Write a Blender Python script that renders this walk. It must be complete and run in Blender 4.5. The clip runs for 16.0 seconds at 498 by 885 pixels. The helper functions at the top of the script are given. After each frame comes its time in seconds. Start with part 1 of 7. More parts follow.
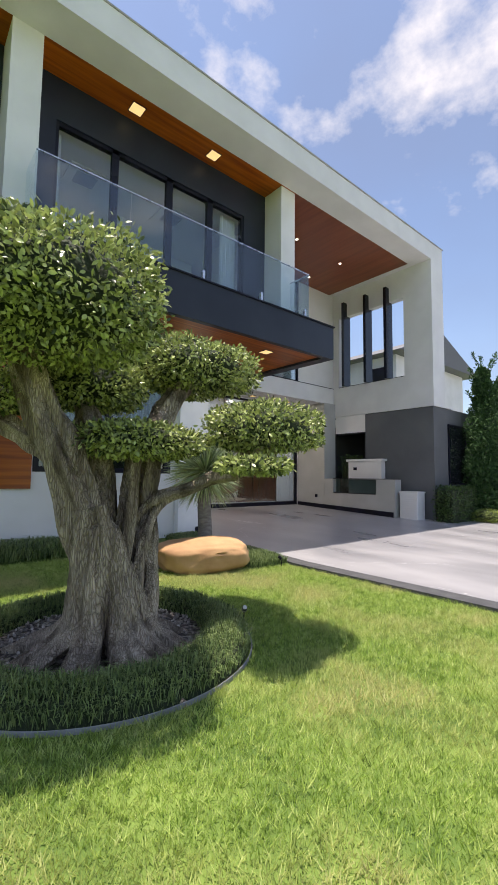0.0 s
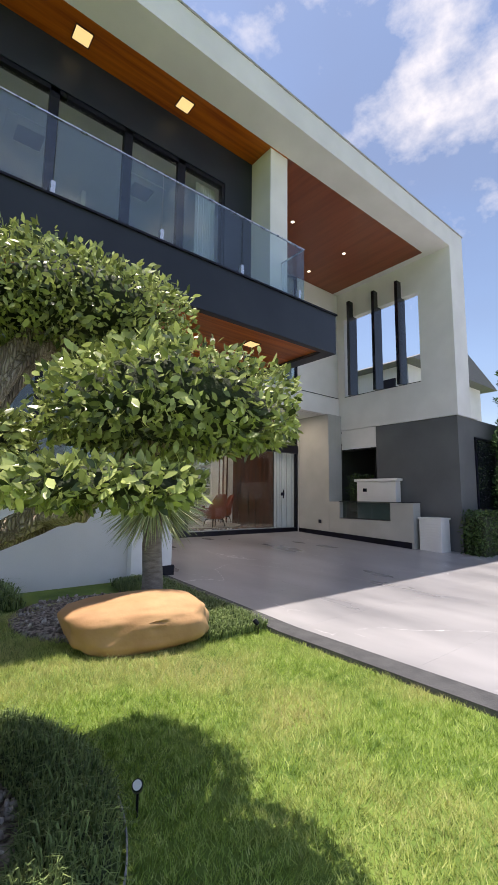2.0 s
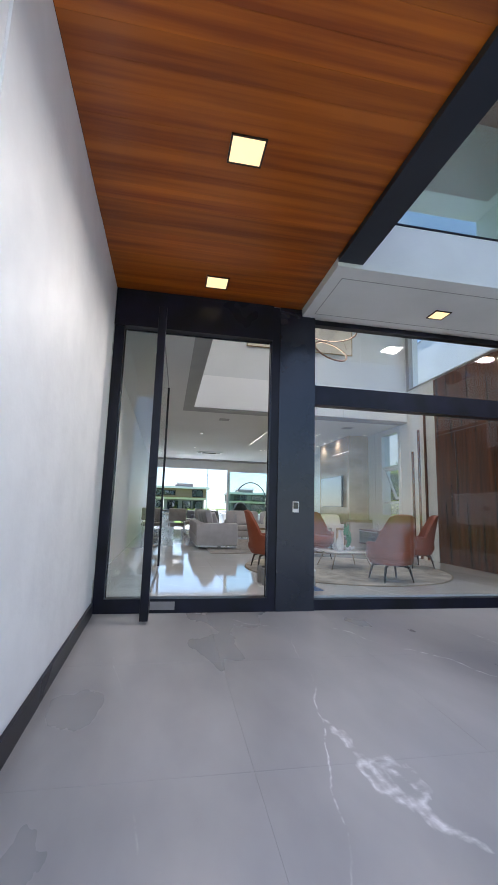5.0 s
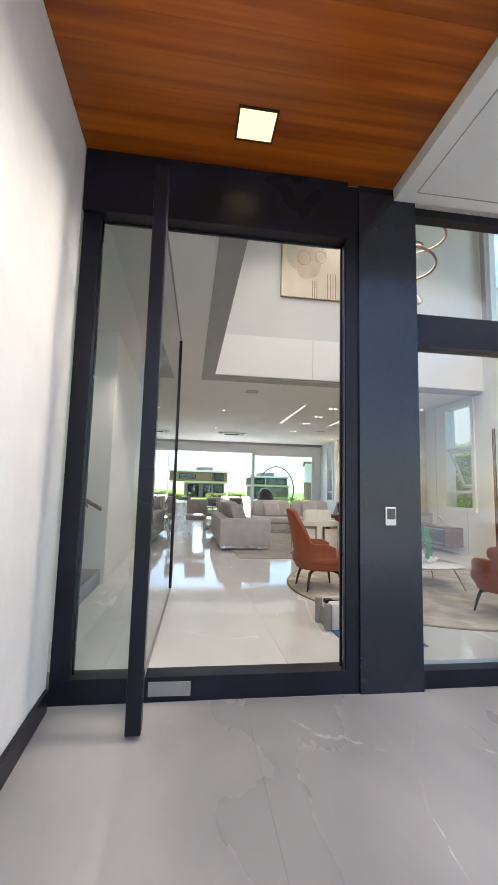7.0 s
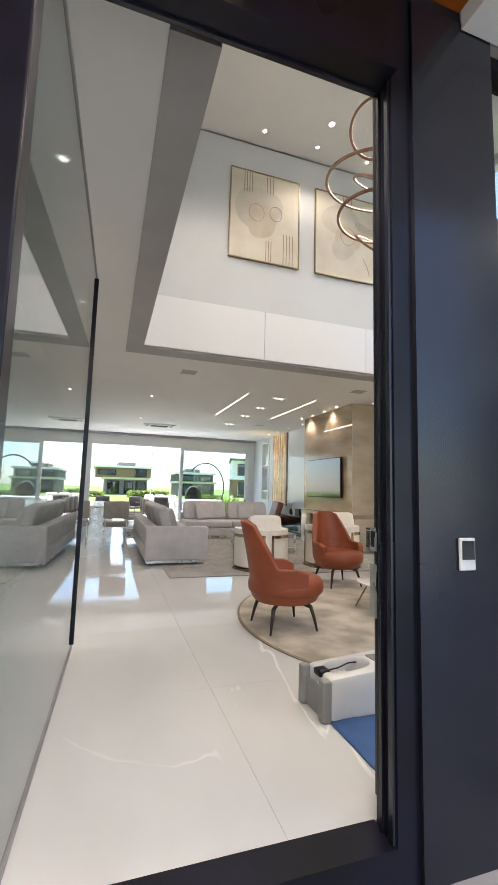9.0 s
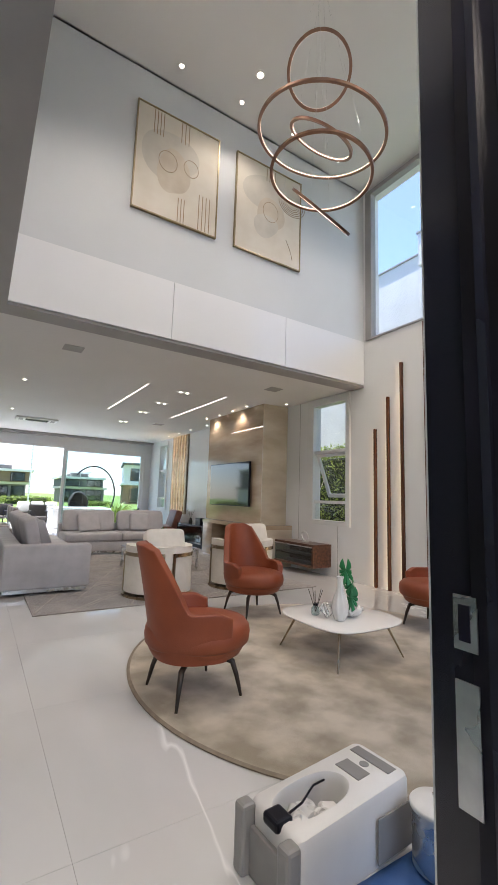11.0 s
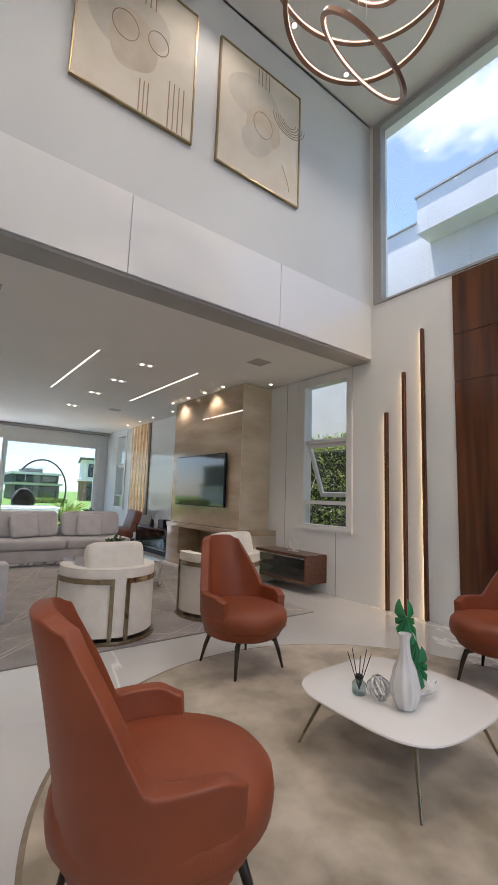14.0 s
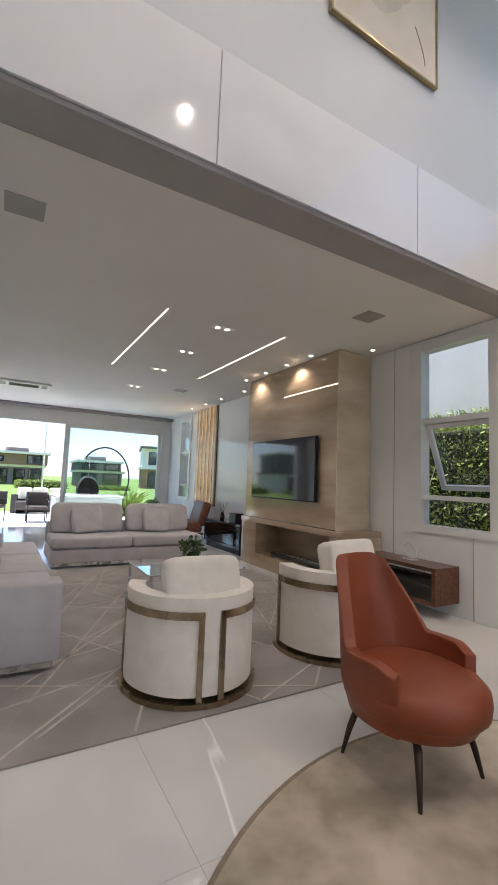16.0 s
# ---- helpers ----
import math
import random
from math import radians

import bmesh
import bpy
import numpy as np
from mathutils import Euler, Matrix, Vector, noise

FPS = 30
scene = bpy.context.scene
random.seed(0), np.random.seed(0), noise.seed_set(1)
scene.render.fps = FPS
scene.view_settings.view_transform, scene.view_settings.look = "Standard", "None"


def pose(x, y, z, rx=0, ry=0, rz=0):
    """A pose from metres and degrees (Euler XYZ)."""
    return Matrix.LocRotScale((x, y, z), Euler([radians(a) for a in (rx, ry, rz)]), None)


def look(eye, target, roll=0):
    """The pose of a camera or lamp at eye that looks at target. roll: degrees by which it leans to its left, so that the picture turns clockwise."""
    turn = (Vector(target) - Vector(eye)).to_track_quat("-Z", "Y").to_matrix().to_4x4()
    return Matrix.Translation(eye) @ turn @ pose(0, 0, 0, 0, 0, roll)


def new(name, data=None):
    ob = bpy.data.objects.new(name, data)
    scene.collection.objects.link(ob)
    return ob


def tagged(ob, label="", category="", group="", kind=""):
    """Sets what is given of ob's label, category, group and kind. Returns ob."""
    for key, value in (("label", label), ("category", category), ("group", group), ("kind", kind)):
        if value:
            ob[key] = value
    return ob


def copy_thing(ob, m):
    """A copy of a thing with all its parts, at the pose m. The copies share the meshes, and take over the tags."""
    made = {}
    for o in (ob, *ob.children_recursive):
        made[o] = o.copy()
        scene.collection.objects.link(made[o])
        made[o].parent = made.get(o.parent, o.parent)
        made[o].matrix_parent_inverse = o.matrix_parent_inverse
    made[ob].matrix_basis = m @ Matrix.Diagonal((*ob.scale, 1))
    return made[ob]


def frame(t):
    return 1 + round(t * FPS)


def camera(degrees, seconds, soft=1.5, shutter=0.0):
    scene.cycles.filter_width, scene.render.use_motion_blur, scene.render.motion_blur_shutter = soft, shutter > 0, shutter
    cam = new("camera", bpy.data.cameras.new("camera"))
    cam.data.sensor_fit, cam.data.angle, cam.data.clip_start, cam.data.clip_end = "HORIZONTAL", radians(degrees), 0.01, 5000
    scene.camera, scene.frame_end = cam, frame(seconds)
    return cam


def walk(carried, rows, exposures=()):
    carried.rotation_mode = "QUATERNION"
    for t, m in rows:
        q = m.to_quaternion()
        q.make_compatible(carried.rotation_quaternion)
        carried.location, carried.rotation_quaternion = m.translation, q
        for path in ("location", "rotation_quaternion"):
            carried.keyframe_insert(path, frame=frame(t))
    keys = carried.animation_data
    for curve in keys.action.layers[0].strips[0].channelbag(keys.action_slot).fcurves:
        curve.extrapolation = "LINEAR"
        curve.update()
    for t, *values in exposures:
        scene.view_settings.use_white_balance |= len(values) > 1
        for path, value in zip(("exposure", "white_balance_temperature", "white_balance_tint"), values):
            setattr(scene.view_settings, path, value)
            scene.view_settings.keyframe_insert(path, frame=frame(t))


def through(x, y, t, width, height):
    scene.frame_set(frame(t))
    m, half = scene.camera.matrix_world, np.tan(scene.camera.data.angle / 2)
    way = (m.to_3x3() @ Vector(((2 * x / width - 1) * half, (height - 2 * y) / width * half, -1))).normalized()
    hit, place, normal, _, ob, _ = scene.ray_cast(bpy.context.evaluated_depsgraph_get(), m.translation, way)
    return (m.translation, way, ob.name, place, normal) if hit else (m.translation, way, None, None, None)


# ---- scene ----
cam = camera(60.6, 16.0, soft=0.85)
PATH = [
    (0, (-0.202, -0.118, 1.216), (1.084, 1.406, 1.375), 0.7),
    (0.5, (0.151, 0.157, 1.236), (1.431, 1.683, 1.418), 0.6),
    (1, (0.527, 0.425, 1.231), (1.796, 1.957, 1.436), 0.7),
    (1.5, (0.875, 0.667, 1.238), (2.134, 2.205, 1.465), 0.7),
    (2, (1.307, 0.978, 1.263), (2.555, 2.52, 1.519), 0.7),
    (2.5, (1.773, 1.34, 1.299), (3.012, 2.885, 1.576), 0.8),
    (3, (2.535, 1.911, 1.262), (3.747, 3.474, 1.557), 0.9),
    (3.5, (3.55, 2.67, 1.262), (4.648, 4.315, 1.555), 1.3),
    (4, (4.404, 3.661, 1.286), (5.261, 5.446, 1.57), 1.5),
    (4.5, (4.906, 4.569, 1.364), (5.471, 6.466, 1.649), 1.5),
    (5, (5.136, 5.414, 1.363), (5.499, 7.356, 1.671), 1.7),
    (5.2, (5.209, 5.701, 1.34), (5.512, 7.652, 1.66), 1.9),
    (7.3, (5.208, 7.576, 1.562), (5.485, 9.544, 1.782), 1.5),
    (7.5, (5.245, 7.748, 1.565), (5.539, 9.714, 1.789), 1.5),
    (8, (5.25, 8.106, 1.57), (5.626, 10.057, 1.792), 1.4),
    (8.2, (5.232, 8.228, 1.581), (5.655, 10.17, 1.8), 1.4),
    (10.3, (5.364, 9.43, 1.639), (6.266, 11.199, 1.882), 2.0),
    (10.5, (5.402, 9.51, 1.637), (6.341, 11.259, 1.884), 2.0),
    (11, (5.523, 9.749, 1.637), (6.577, 11.428, 1.9), 1.9),
    (11.5, (5.639, 9.948, 1.646), (6.799, 11.553, 1.92), 1.9),
    (12, (5.733, 10.106, 1.65), (6.961, 11.66, 1.927), 1.9),
    (12.5, (5.86, 10.311, 1.661), (7.126, 11.834, 1.942), 1.9),
    (13, (5.951, 10.541, 1.675), (7.217, 12.063, 1.952), 1.9),
    (13.5, (6.031, 10.81, 1.678), (7.27, 12.357, 1.945), 2.0),
    (14, (6.123, 11.071, 1.671), (7.319, 12.654, 1.925), 2.0),
    (14.5, (6.226, 11.369, 1.684), (7.363, 12.996, 1.923), 2.1),
    (15, (6.262, 11.699, 1.703), (7.347, 13.366, 1.916), 2.0),
    (15.5, (6.312, 11.993, 1.709), (7.346, 13.694, 1.906), 2.1),
    (16, (6.393, 12.323, 1.71), (7.383, 14.05, 1.899), 2.3),
]
EXPOSURES = [(0.0, 1.0, 6950, 17), (3.2, 1.02, 6950, 17), (4.0, 1.55, 6100, 13), (4.5, 1.70, 5750, 11), (5.2, 1.62, 5800, 11), (7.5, 2.3, 6450, 12), (8.4, 2.3, 6450, 12), (10.5, 2.06, 6150, 14), (16.0, 1.78, 6200, 16)]
walk(cam, [(t, look(eye, target, roll)) for t, eye, target, roll in PATH], EXPOSURES)

# ---- light ----
C1, C2 = 3.47, 6.85   # lower and upper ceiling
TO_SUN = Vector((-0.11, 0.105, 1.0)).normalized()
SUN_ELEV = math.asin(TO_SUN.z)
SUN_ROT = math.atan2(TO_SUN.x, TO_SUN.y)


def make_world():
    w = bpy.data.worlds.new("sky_world")
    w.use_nodes = True
    nt = w.node_tree
    nt.nodes.clear()
    N = nt.nodes.new
    out, bg, sky = N("ShaderNodeOutputWorld"), N("ShaderNodeBackground"), N("ShaderNodeTexSky")
    sky.sky_type, sky.sun_disc = "NISHITA", False
    sky.sun_elevation, sky.sun_rotation = SUN_ELEV, SUN_ROT
    sky.air_density, sky.dust_density, sky.ozone_density = 1.0, 0.6, 1.5
    # a thin uneven veil, and broken cumulus gathered about a few banks
    tc, mp = N("ShaderNodeTexCoord"), N("ShaderNodeMapping")
    mp.inputs["Scale"].default_value = (1.0, 1.0, 1.5)
    mp.inputs["Location"].default_value = (0.42, 0.17, 0.3)
    n0, vr, veil = N("ShaderNodeTexNoise"), N("ShaderNodeMapRange"), N("ShaderNodeMixRGB")
    n0.inputs["Scale"].default_value, n0.inputs["Detail"].default_value = 1.9, 4.0
    vr.inputs["From Min"].default_value, vr.inputs["From Max"].default_value = 0.35, 0.65
    vr.inputs["To Min"].default_value, vr.inputs["To Max"].default_value = 0.05, 0.42
    veil.inputs[2].default_value = (1.3, 1.6, 2.4, 1)
    n1, ramp, mix = N("ShaderNodeTexNoise"), N("ShaderNodeValToRGB"), N("ShaderNodeMixRGB")
    n1.inputs["Scale"].default_value, n1.inputs["Detail"].default_value, n1.inputs["Roughness"].default_value = 5.2, 10.0, 0.58
    ramp.color_ramp.elements[0].position, ramp.color_ramp.elements[1].position = 0.595, 0.79
    mix.inputs[2].default_value = (4.6, 4.7, 5.0, 1)
    L = nt.links.new
    L(tc.outputs["Generated"], mp.inputs["Vector"])
    L(mp.outputs["Vector"], n0.inputs["Vector"])
    L(n0.outputs["Fac"], vr.inputs["Value"])
    L(vr.outputs["Result"], veil.inputs[0])
    L(sky.outputs["Color"], veil.inputs[1])
    L(mp.outputs["Vector"], n1.inputs["Vector"])
    total = n1.outputs["Fac"]
    for bank, wide, much in (((0.69, 0.25, 0.68), 0.26, 0.20), ((0.664, 0.38, 0.645), 0.15, 0.10), ((0.468, 0.508, 0.723), 0.20, 0.09),
                             ((0.368, 0.538, 0.759), 0.16, 0.08), ((-0.5, -0.6, 0.62), 0.5, 0.12), ((0.2, -0.8, 0.55), 0.5, 0.12), ((-0.7, 0.5, 0.5), 0.5, 0.1)):
        far, fall, add = N("ShaderNodeVectorMath"), N("ShaderNodeMapRange"), N("ShaderNodeMath")
        far.operation, far.inputs[1].default_value = "DISTANCE", bank
        fall.interpolation_type = "SMOOTHSTEP"
        fall.inputs["From Max"].default_value, fall.inputs["To Min"].default_value, fall.inputs["To Max"].default_value = wide, much, 0.0
        L(tc.outputs["Generated"], far.inputs[0])
        L(far.outputs["Value"], fall.inputs["Value"])
        L(total, add.inputs[0])
        L(fall.outputs["Result"], add.inputs[1])
        total = add.outputs["Value"]
    L(total, ramp.inputs["Fac"])
    L(ramp.outputs["Color"], mix.inputs[0])
    L(veil.outputs["Color"], mix.inputs[1])
    L(mix.outputs["Color"], bg.inputs["Color"])
    bg.inputs["Strength"].default_value = 0.11
    L(bg.outputs["Background"], out.inputs["Surface"])
    scene.world = w


make_world()
sun = new("sun", bpy.data.lights.new("sun", "SUN"))
sun.data.energy, sun.data.angle, sun.data.color = 3.6, radians(0.53), (1.0, 0.96, 0.9)
sun.matrix_world = look((0, 0, 20), Vector((0, 0, 20)) - TO_SUN)


def area_lamp(name, place, target, sx, sy, watts, color=(1, 1, 1)):
    ob = new(name, bpy.data.lights.new(name, "AREA"))
    ob.data.shape, ob.data.size, ob.data.size_y, ob.data.energy, ob.data.color = "RECTANGLE", sx, sy, watts, color
    ob.matrix_world = look(place, target)
    return ob


# light of the ceiling spots that the rooms have


def spot_lamp(x, y, z, watts, wide=125):
    ob = new("ceiling_spot", bpy.data.lights.new("ceiling_spot", "SPOT"))
    ob.data.energy, ob.data.color, ob.data.spot_size, ob.data.spot_blend, ob.data.shadow_soft_size = watts, (1.0, 0.87, 0.72), radians(wide), 0.6, 0.04
    ob.matrix_world = look((x, y, z), (x, y, 0))


for x, y, w in ((7.98, 13.68, 16), (9.78, 12.6, 40), (6.6, 12.6, 40), (8.2, 11.2, 44)):
    spot_lamp(x, y, C2 - 0.03, w)
for x, y, w in ((8.45, 16.63, 18), (8.45, 18.88, 18), (9.90, 17.2, 6), (9.90, 18.3, 6), (6.0, 17.5, 16), (6.0, 20.5, 16), (4.9, 12.2, 16)):
    spot_lamp(x, y, C1 - 0.03, w)

for x, y, z in ((5.53, 6.17, 3.31), (5.53, 7.92, 3.31), (5.53, 9.66, 3.31), (8.12, 9.6, 3.63), (9.62, 9.6, 3.63)):
    area_lamp("ceiling_panel_light", (x, y, z), (x, y + 0.0001, 0), 0.22, 0.22, 6.5, (1.0, 0.87, 0.72))

# ---- materials ----


def nodes_of(name):
    m = bpy.data.materials.new(name)
    m.use_nodes = True
    nt = m.node_tree
    return m, nt, nt.nodes["Principled BSDF"], nt.nodes.new, nt.links.new


def surf(name, c1, c2=None, rough=0.5, scale=6.0, stretch=(1, 1, 1), detail=6.0, bump=0.0, bump_scale=None, metal=0.0,
         coat=0.0, lo=0.35, hi=0.65, relief=0.01, sheen=0.0, rough_var=0.08, island=0.0, turn=(0, 0, 0), spec=0.5, fine=0.0):
    """A surface of two shades with grain, bump and uneven gloss, at real-world size."""
    m, nt, b, N, L = nodes_of(name)
    c2 = c2 or tuple(min(1, c * 1.12) for c in c1)
    tc, mp = N("ShaderNodeTexCoord"), N("ShaderNodeMapping")
    mp.inputs["Scale"].default_value = stretch
    mp.inputs["Rotation"].default_value = [radians(a) for a in turn]
    L(tc.outputs["Object"], mp.inputs["Vector"])
    n = N("ShaderNodeTexNoise")
    n.inputs["Scale"].default_value, n.inputs["Detail"].default_value = scale, detail
    L(mp.outputs["Vector"], n.inputs["Vector"])
    r = N("ShaderNodeValToRGB")
    r.color_ramp.elements[0].position, r.color_ramp.elements[1].position = lo, hi
    r.color_ramp.elements[0].color, r.color_ramp.elements[1].color = (*c1, 1), (*c2, 1)
    L(n.outputs["Fac"], r.inputs["Fac"])
    color = r.outputs["Color"]
    if island:
        g, hs, mr = N("ShaderNodeNewGeometry"), N("ShaderNodeHueSaturation"), N("ShaderNodeMapRange")
        mr.inputs["To Min"].default_value, mr.inputs["To Max"].default_value = 1 - island, 1 + island
        L(g.outputs["Random Per Island"], mr.inputs["Value"])
        L(mr.outputs["Result"], hs.inputs["Value"])
        L(color, hs.inputs["Color"])
        color = hs.outputs["Color"]
    L(color, b.inputs["Base Color"])
    rr = N("ShaderNodeMapRange")
    rr.inputs["To Min"].default_value, rr.inputs["To Max"].default_value = max(0.0, rough - rough_var), min(1, rough + rough_var)
    n3 = N("ShaderNodeTexNoise")
    n3.inputs["Scale"].default_value, n3.inputs["Detail"].default_value = scale * 0.37, 3
    L(tc.outputs["Object"], n3.inputs["Vector"])
    L(n3.outputs["Fac"], rr.inputs["Value"])
    L(rr.outputs["Result"], b.inputs["Roughness"])
    b.inputs["Metallic"].default_value, b.inputs["Coat Weight"].default_value = metal, coat
    b.inputs["Coat Roughness"].default_value = 0.05
    b.inputs["Sheen Weight"].default_value = sheen
    b.inputs["Specular IOR Level"].default_value = spec
    if bump:
        n2, bp = N("ShaderNodeTexNoise"), N("ShaderNodeBump")
        n2.inputs["Scale"].default_value, n2.inputs["Detail"].default_value = bump_scale or scale * 8, 4
        L(mp.outputs["Vector"], n2.inputs["Vector"])
        bp.inputs["Strength"].default_value, bp.inputs["Distance"].default_value = bump, relief
        L(n2.outputs["Fac"], bp.inputs["Height"])
        L(bp.outputs["Normal"], b.inputs["Normal"])
    return m


def veined(name, base, base2, vein, rough, vein_scale=0.8, width=0.03, coat=0.0, spec=0.5, strength=1.0, crack=0.0, pieces=0.0):
    """Polished stone: soft clouds, and thin veins where a warped noise crosses its middle value."""
    m, nt, b, N, L = nodes_of(name)
    tc = N("ShaderNodeNewGeometry")
    n = N("ShaderNodeTexNoise")
    n.inputs["Scale"].default_value, n.inputs["Detail"].default_value, n.inputs["Distortion"].default_value = vein_scale, 5, 1.2
    mp = N("ShaderNodeMapping")
    mp.inputs["Rotation"].default_value, mp.inputs["Scale"].default_value = (0, 0, 0.7), (1, 0.45, 1)
    L(tc.outputs["Position"], mp.inputs["Vector"])
    if pieces:
        oi = N("ShaderNodeObjectInfo")
    L(mp.outputs["Vector"], n.inputs["Vector"])
    r = N("ShaderNodeValToRGB")
    e = r.color_ramp.elements
    e[0].position, e[0].color = 0.5 - width, (0, 0, 0, 1)
    e[1].position, e[1].color = 0.5, (strength, strength, strength, 1)
    e.new(0.5 + width).color = (0, 0, 0, 1)
    L(n.outputs["Fac"], r.inputs["Fac"])
    n2, r2 = N("ShaderNodeTexNoise"), N("ShaderNodeValToRGB")
    n2.inputs["Scale"].default_value, n2.inputs["Detail"].default_value = 1.1, 7
    L(mp.outputs["Vector"], n2.inputs["Vector"])
    r2.color_ramp.elements[0].position, r2.color_ramp.elements[1].position = 0.35, 0.68
    r2.color_ramp.elements[0].color, r2.color_ramp.elements[1].color = (*base, 1), (*base2, 1)
    L(n2.outputs["Fac"], r2.inputs["Fac"])
    n4 = N("ShaderNodeTexNoise")
    n4.inputs["Scale"].default_value, n4.inputs["Detail"].default_value = 0.9, 2
    L(tc.outputs["Position"], n4.inputs["Vector"])
    gate = N("ShaderNodeMapRange")
    gate.inputs["From Min"].default_value, gate.inputs["From Max"].default_value = 0.45, 0.58
    L(n4.outputs["Fac"], gate.inputs["Value"])
    mul = N("ShaderNodeMath")
    mul.operation = "MULTIPLY"
    lines = r.outputs["Color"]
    if crack:
        vo, wr, av, cr = N("ShaderNodeTexVoronoi"), N("ShaderNodeTexNoise"), N("ShaderNodeMixRGB"), N("ShaderNodeMapRange")
        vo.feature = "DISTANCE_TO_EDGE"
        vo.inputs["Scale"].default_value = crack
        wr.inputs["Scale"].default_value, wr.inputs["Detail"].default_value = 2.2, 5
        av.inputs[0].default_value = 0.22
        L(mp.outputs["Vector"], wr.inputs["Vector"])
        L(mp.outputs["Vector"], av.inputs[1])
        L(wr.outputs["Color"], av.inputs[2])
        L(av.outputs["Color"], vo.inputs["Vector"])
        cr.inputs["From Min"].default_value, cr.inputs["From Max"].default_value = 0.0, 0.006
        cr.inputs["To Min"].default_value, cr.inputs["To Max"].default_value = 1.0, 0.0
        L(vo.outputs["Distance"], cr.inputs["Value"])
        # the lines break up into feathered scratches
        fe, fr, fm, st = N("ShaderNodeTexNoise"), N("ShaderNodeMapRange"), N("ShaderNodeMath"), N("ShaderNodeMapping")
        st.inputs["Scale"].default_value = (9, 15, 9)
        L(tc.outputs["Position"], st.inputs["Vector"])
        L(st.outputs["Vector"], fe.inputs["Vector"])
        fe.inputs["Scale"].default_value, fe.inputs["Detail"].default_value = 1.0, 4
        fr.inputs["From Min"].default_value, fr.inputs["From Max"].default_value = 0.40, 0.62
        L(fe.outputs["Fac"], fr.inputs["Value"])
        fm.operation = "MULTIPLY"
        L(cr.outputs["Result"], fm.inputs[0])
        L(fr.outputs["Result"], fm.inputs[1])
        lines = fm.outputs["Value"]
    L(lines, mul.inputs[0])
    L(gate.outputs["Result"], mul.inputs[1])
    mix = N("ShaderNodeMixRGB")
    mix.inputs[2].default_value = (*vein, 1)
    L(mul.outputs["Value"], mix.inputs[0])
    L(r2.outputs["Color"], mix.inputs[1])
    color = mix.outputs["Color"]
    if pieces:
        hs, mr = N("ShaderNodeHueSaturation"), N("ShaderNodeMapRange")
        mr.inputs["To Min"].default_value, mr.inputs["To Max"].default_value = 1 - pieces, 1 + pieces
        L(oi.outputs["Random"], mr.inputs["Value"])
        L(mr.outputs["Result"], hs.inputs["Value"])
        L(color, hs.inputs["Color"])
        color = hs.outputs["Color"]
    L(color, b.inputs["Base Color"])
    rr = N("ShaderNodeMapRange")
    rr.inputs["To Min"].default_value, rr.inputs["To Max"].default_value = rough * 0.7, rough * 1.3
    L(n2.outputs["Fac"], rr.inputs["Value"])
    L(rr.outputs["Result"], b.inputs["Roughness"])
    b.inputs["Coat Weight"].default_value, b.inputs["Specular IOR Level"].default_value = coat, spec
    return m


def glass_mat(name, tint=(0.96, 0.98, 0.97), ior=1.5, gloss=(1, 1, 1)):
    m = bpy.data.materials.new(name)
    m.use_nodes = True
    nt = m.node_tree
    nt.nodes.clear()
    N, L = nt.nodes.new, nt.links.new
    out, mix, tr, gl, lw = N("ShaderNodeOutputMaterial"), N("ShaderNodeMixShader"), N("ShaderNodeBsdfTransparent"), N("ShaderNodeBsdfGlossy"), N("ShaderNodeLayerWeight")
    pw, ma = N("ShaderNodeMath"), N("ShaderNodeMath")
    r0 = ((ior - 1) / (ior + 1)) ** 2
    tr.inputs["Color"].default_value = (*tint, 1)
    gl.inputs["Color"].default_value, gl.inputs["Roughness"].default_value = (*gloss, 1), 0.0
    lw.inputs["Blend"].default_value = 0.5
    pw.operation, pw.inputs[1].default_value = "POWER", 4.5
    ma.operation, ma.inputs[1].default_value, ma.inputs[2].default_value = "MULTIPLY_ADD", 1 - r0, r0
    L(lw.outputs["Facing"], pw.inputs[0])
    L(pw.outputs["Value"], ma.inputs[0])
    L(ma.outputs["Value"], mix.inputs[0])
    L(tr.outputs["BSDF"], mix.inputs[1])
    L(gl.outputs["BSDF"], mix.inputs[2])
    L(mix.outputs["Shader"], out.inputs["Surface"])
    return m


def glow(name, color, strength):
    m, nt, b, N, L = nodes_of(name)
    b.inputs["Base Color"].default_value = (*color, 1)
    b.inputs["Emission Color"].default_value, b.inputs["Emission Strength"].default_value = (*color, 1), strength
    return m


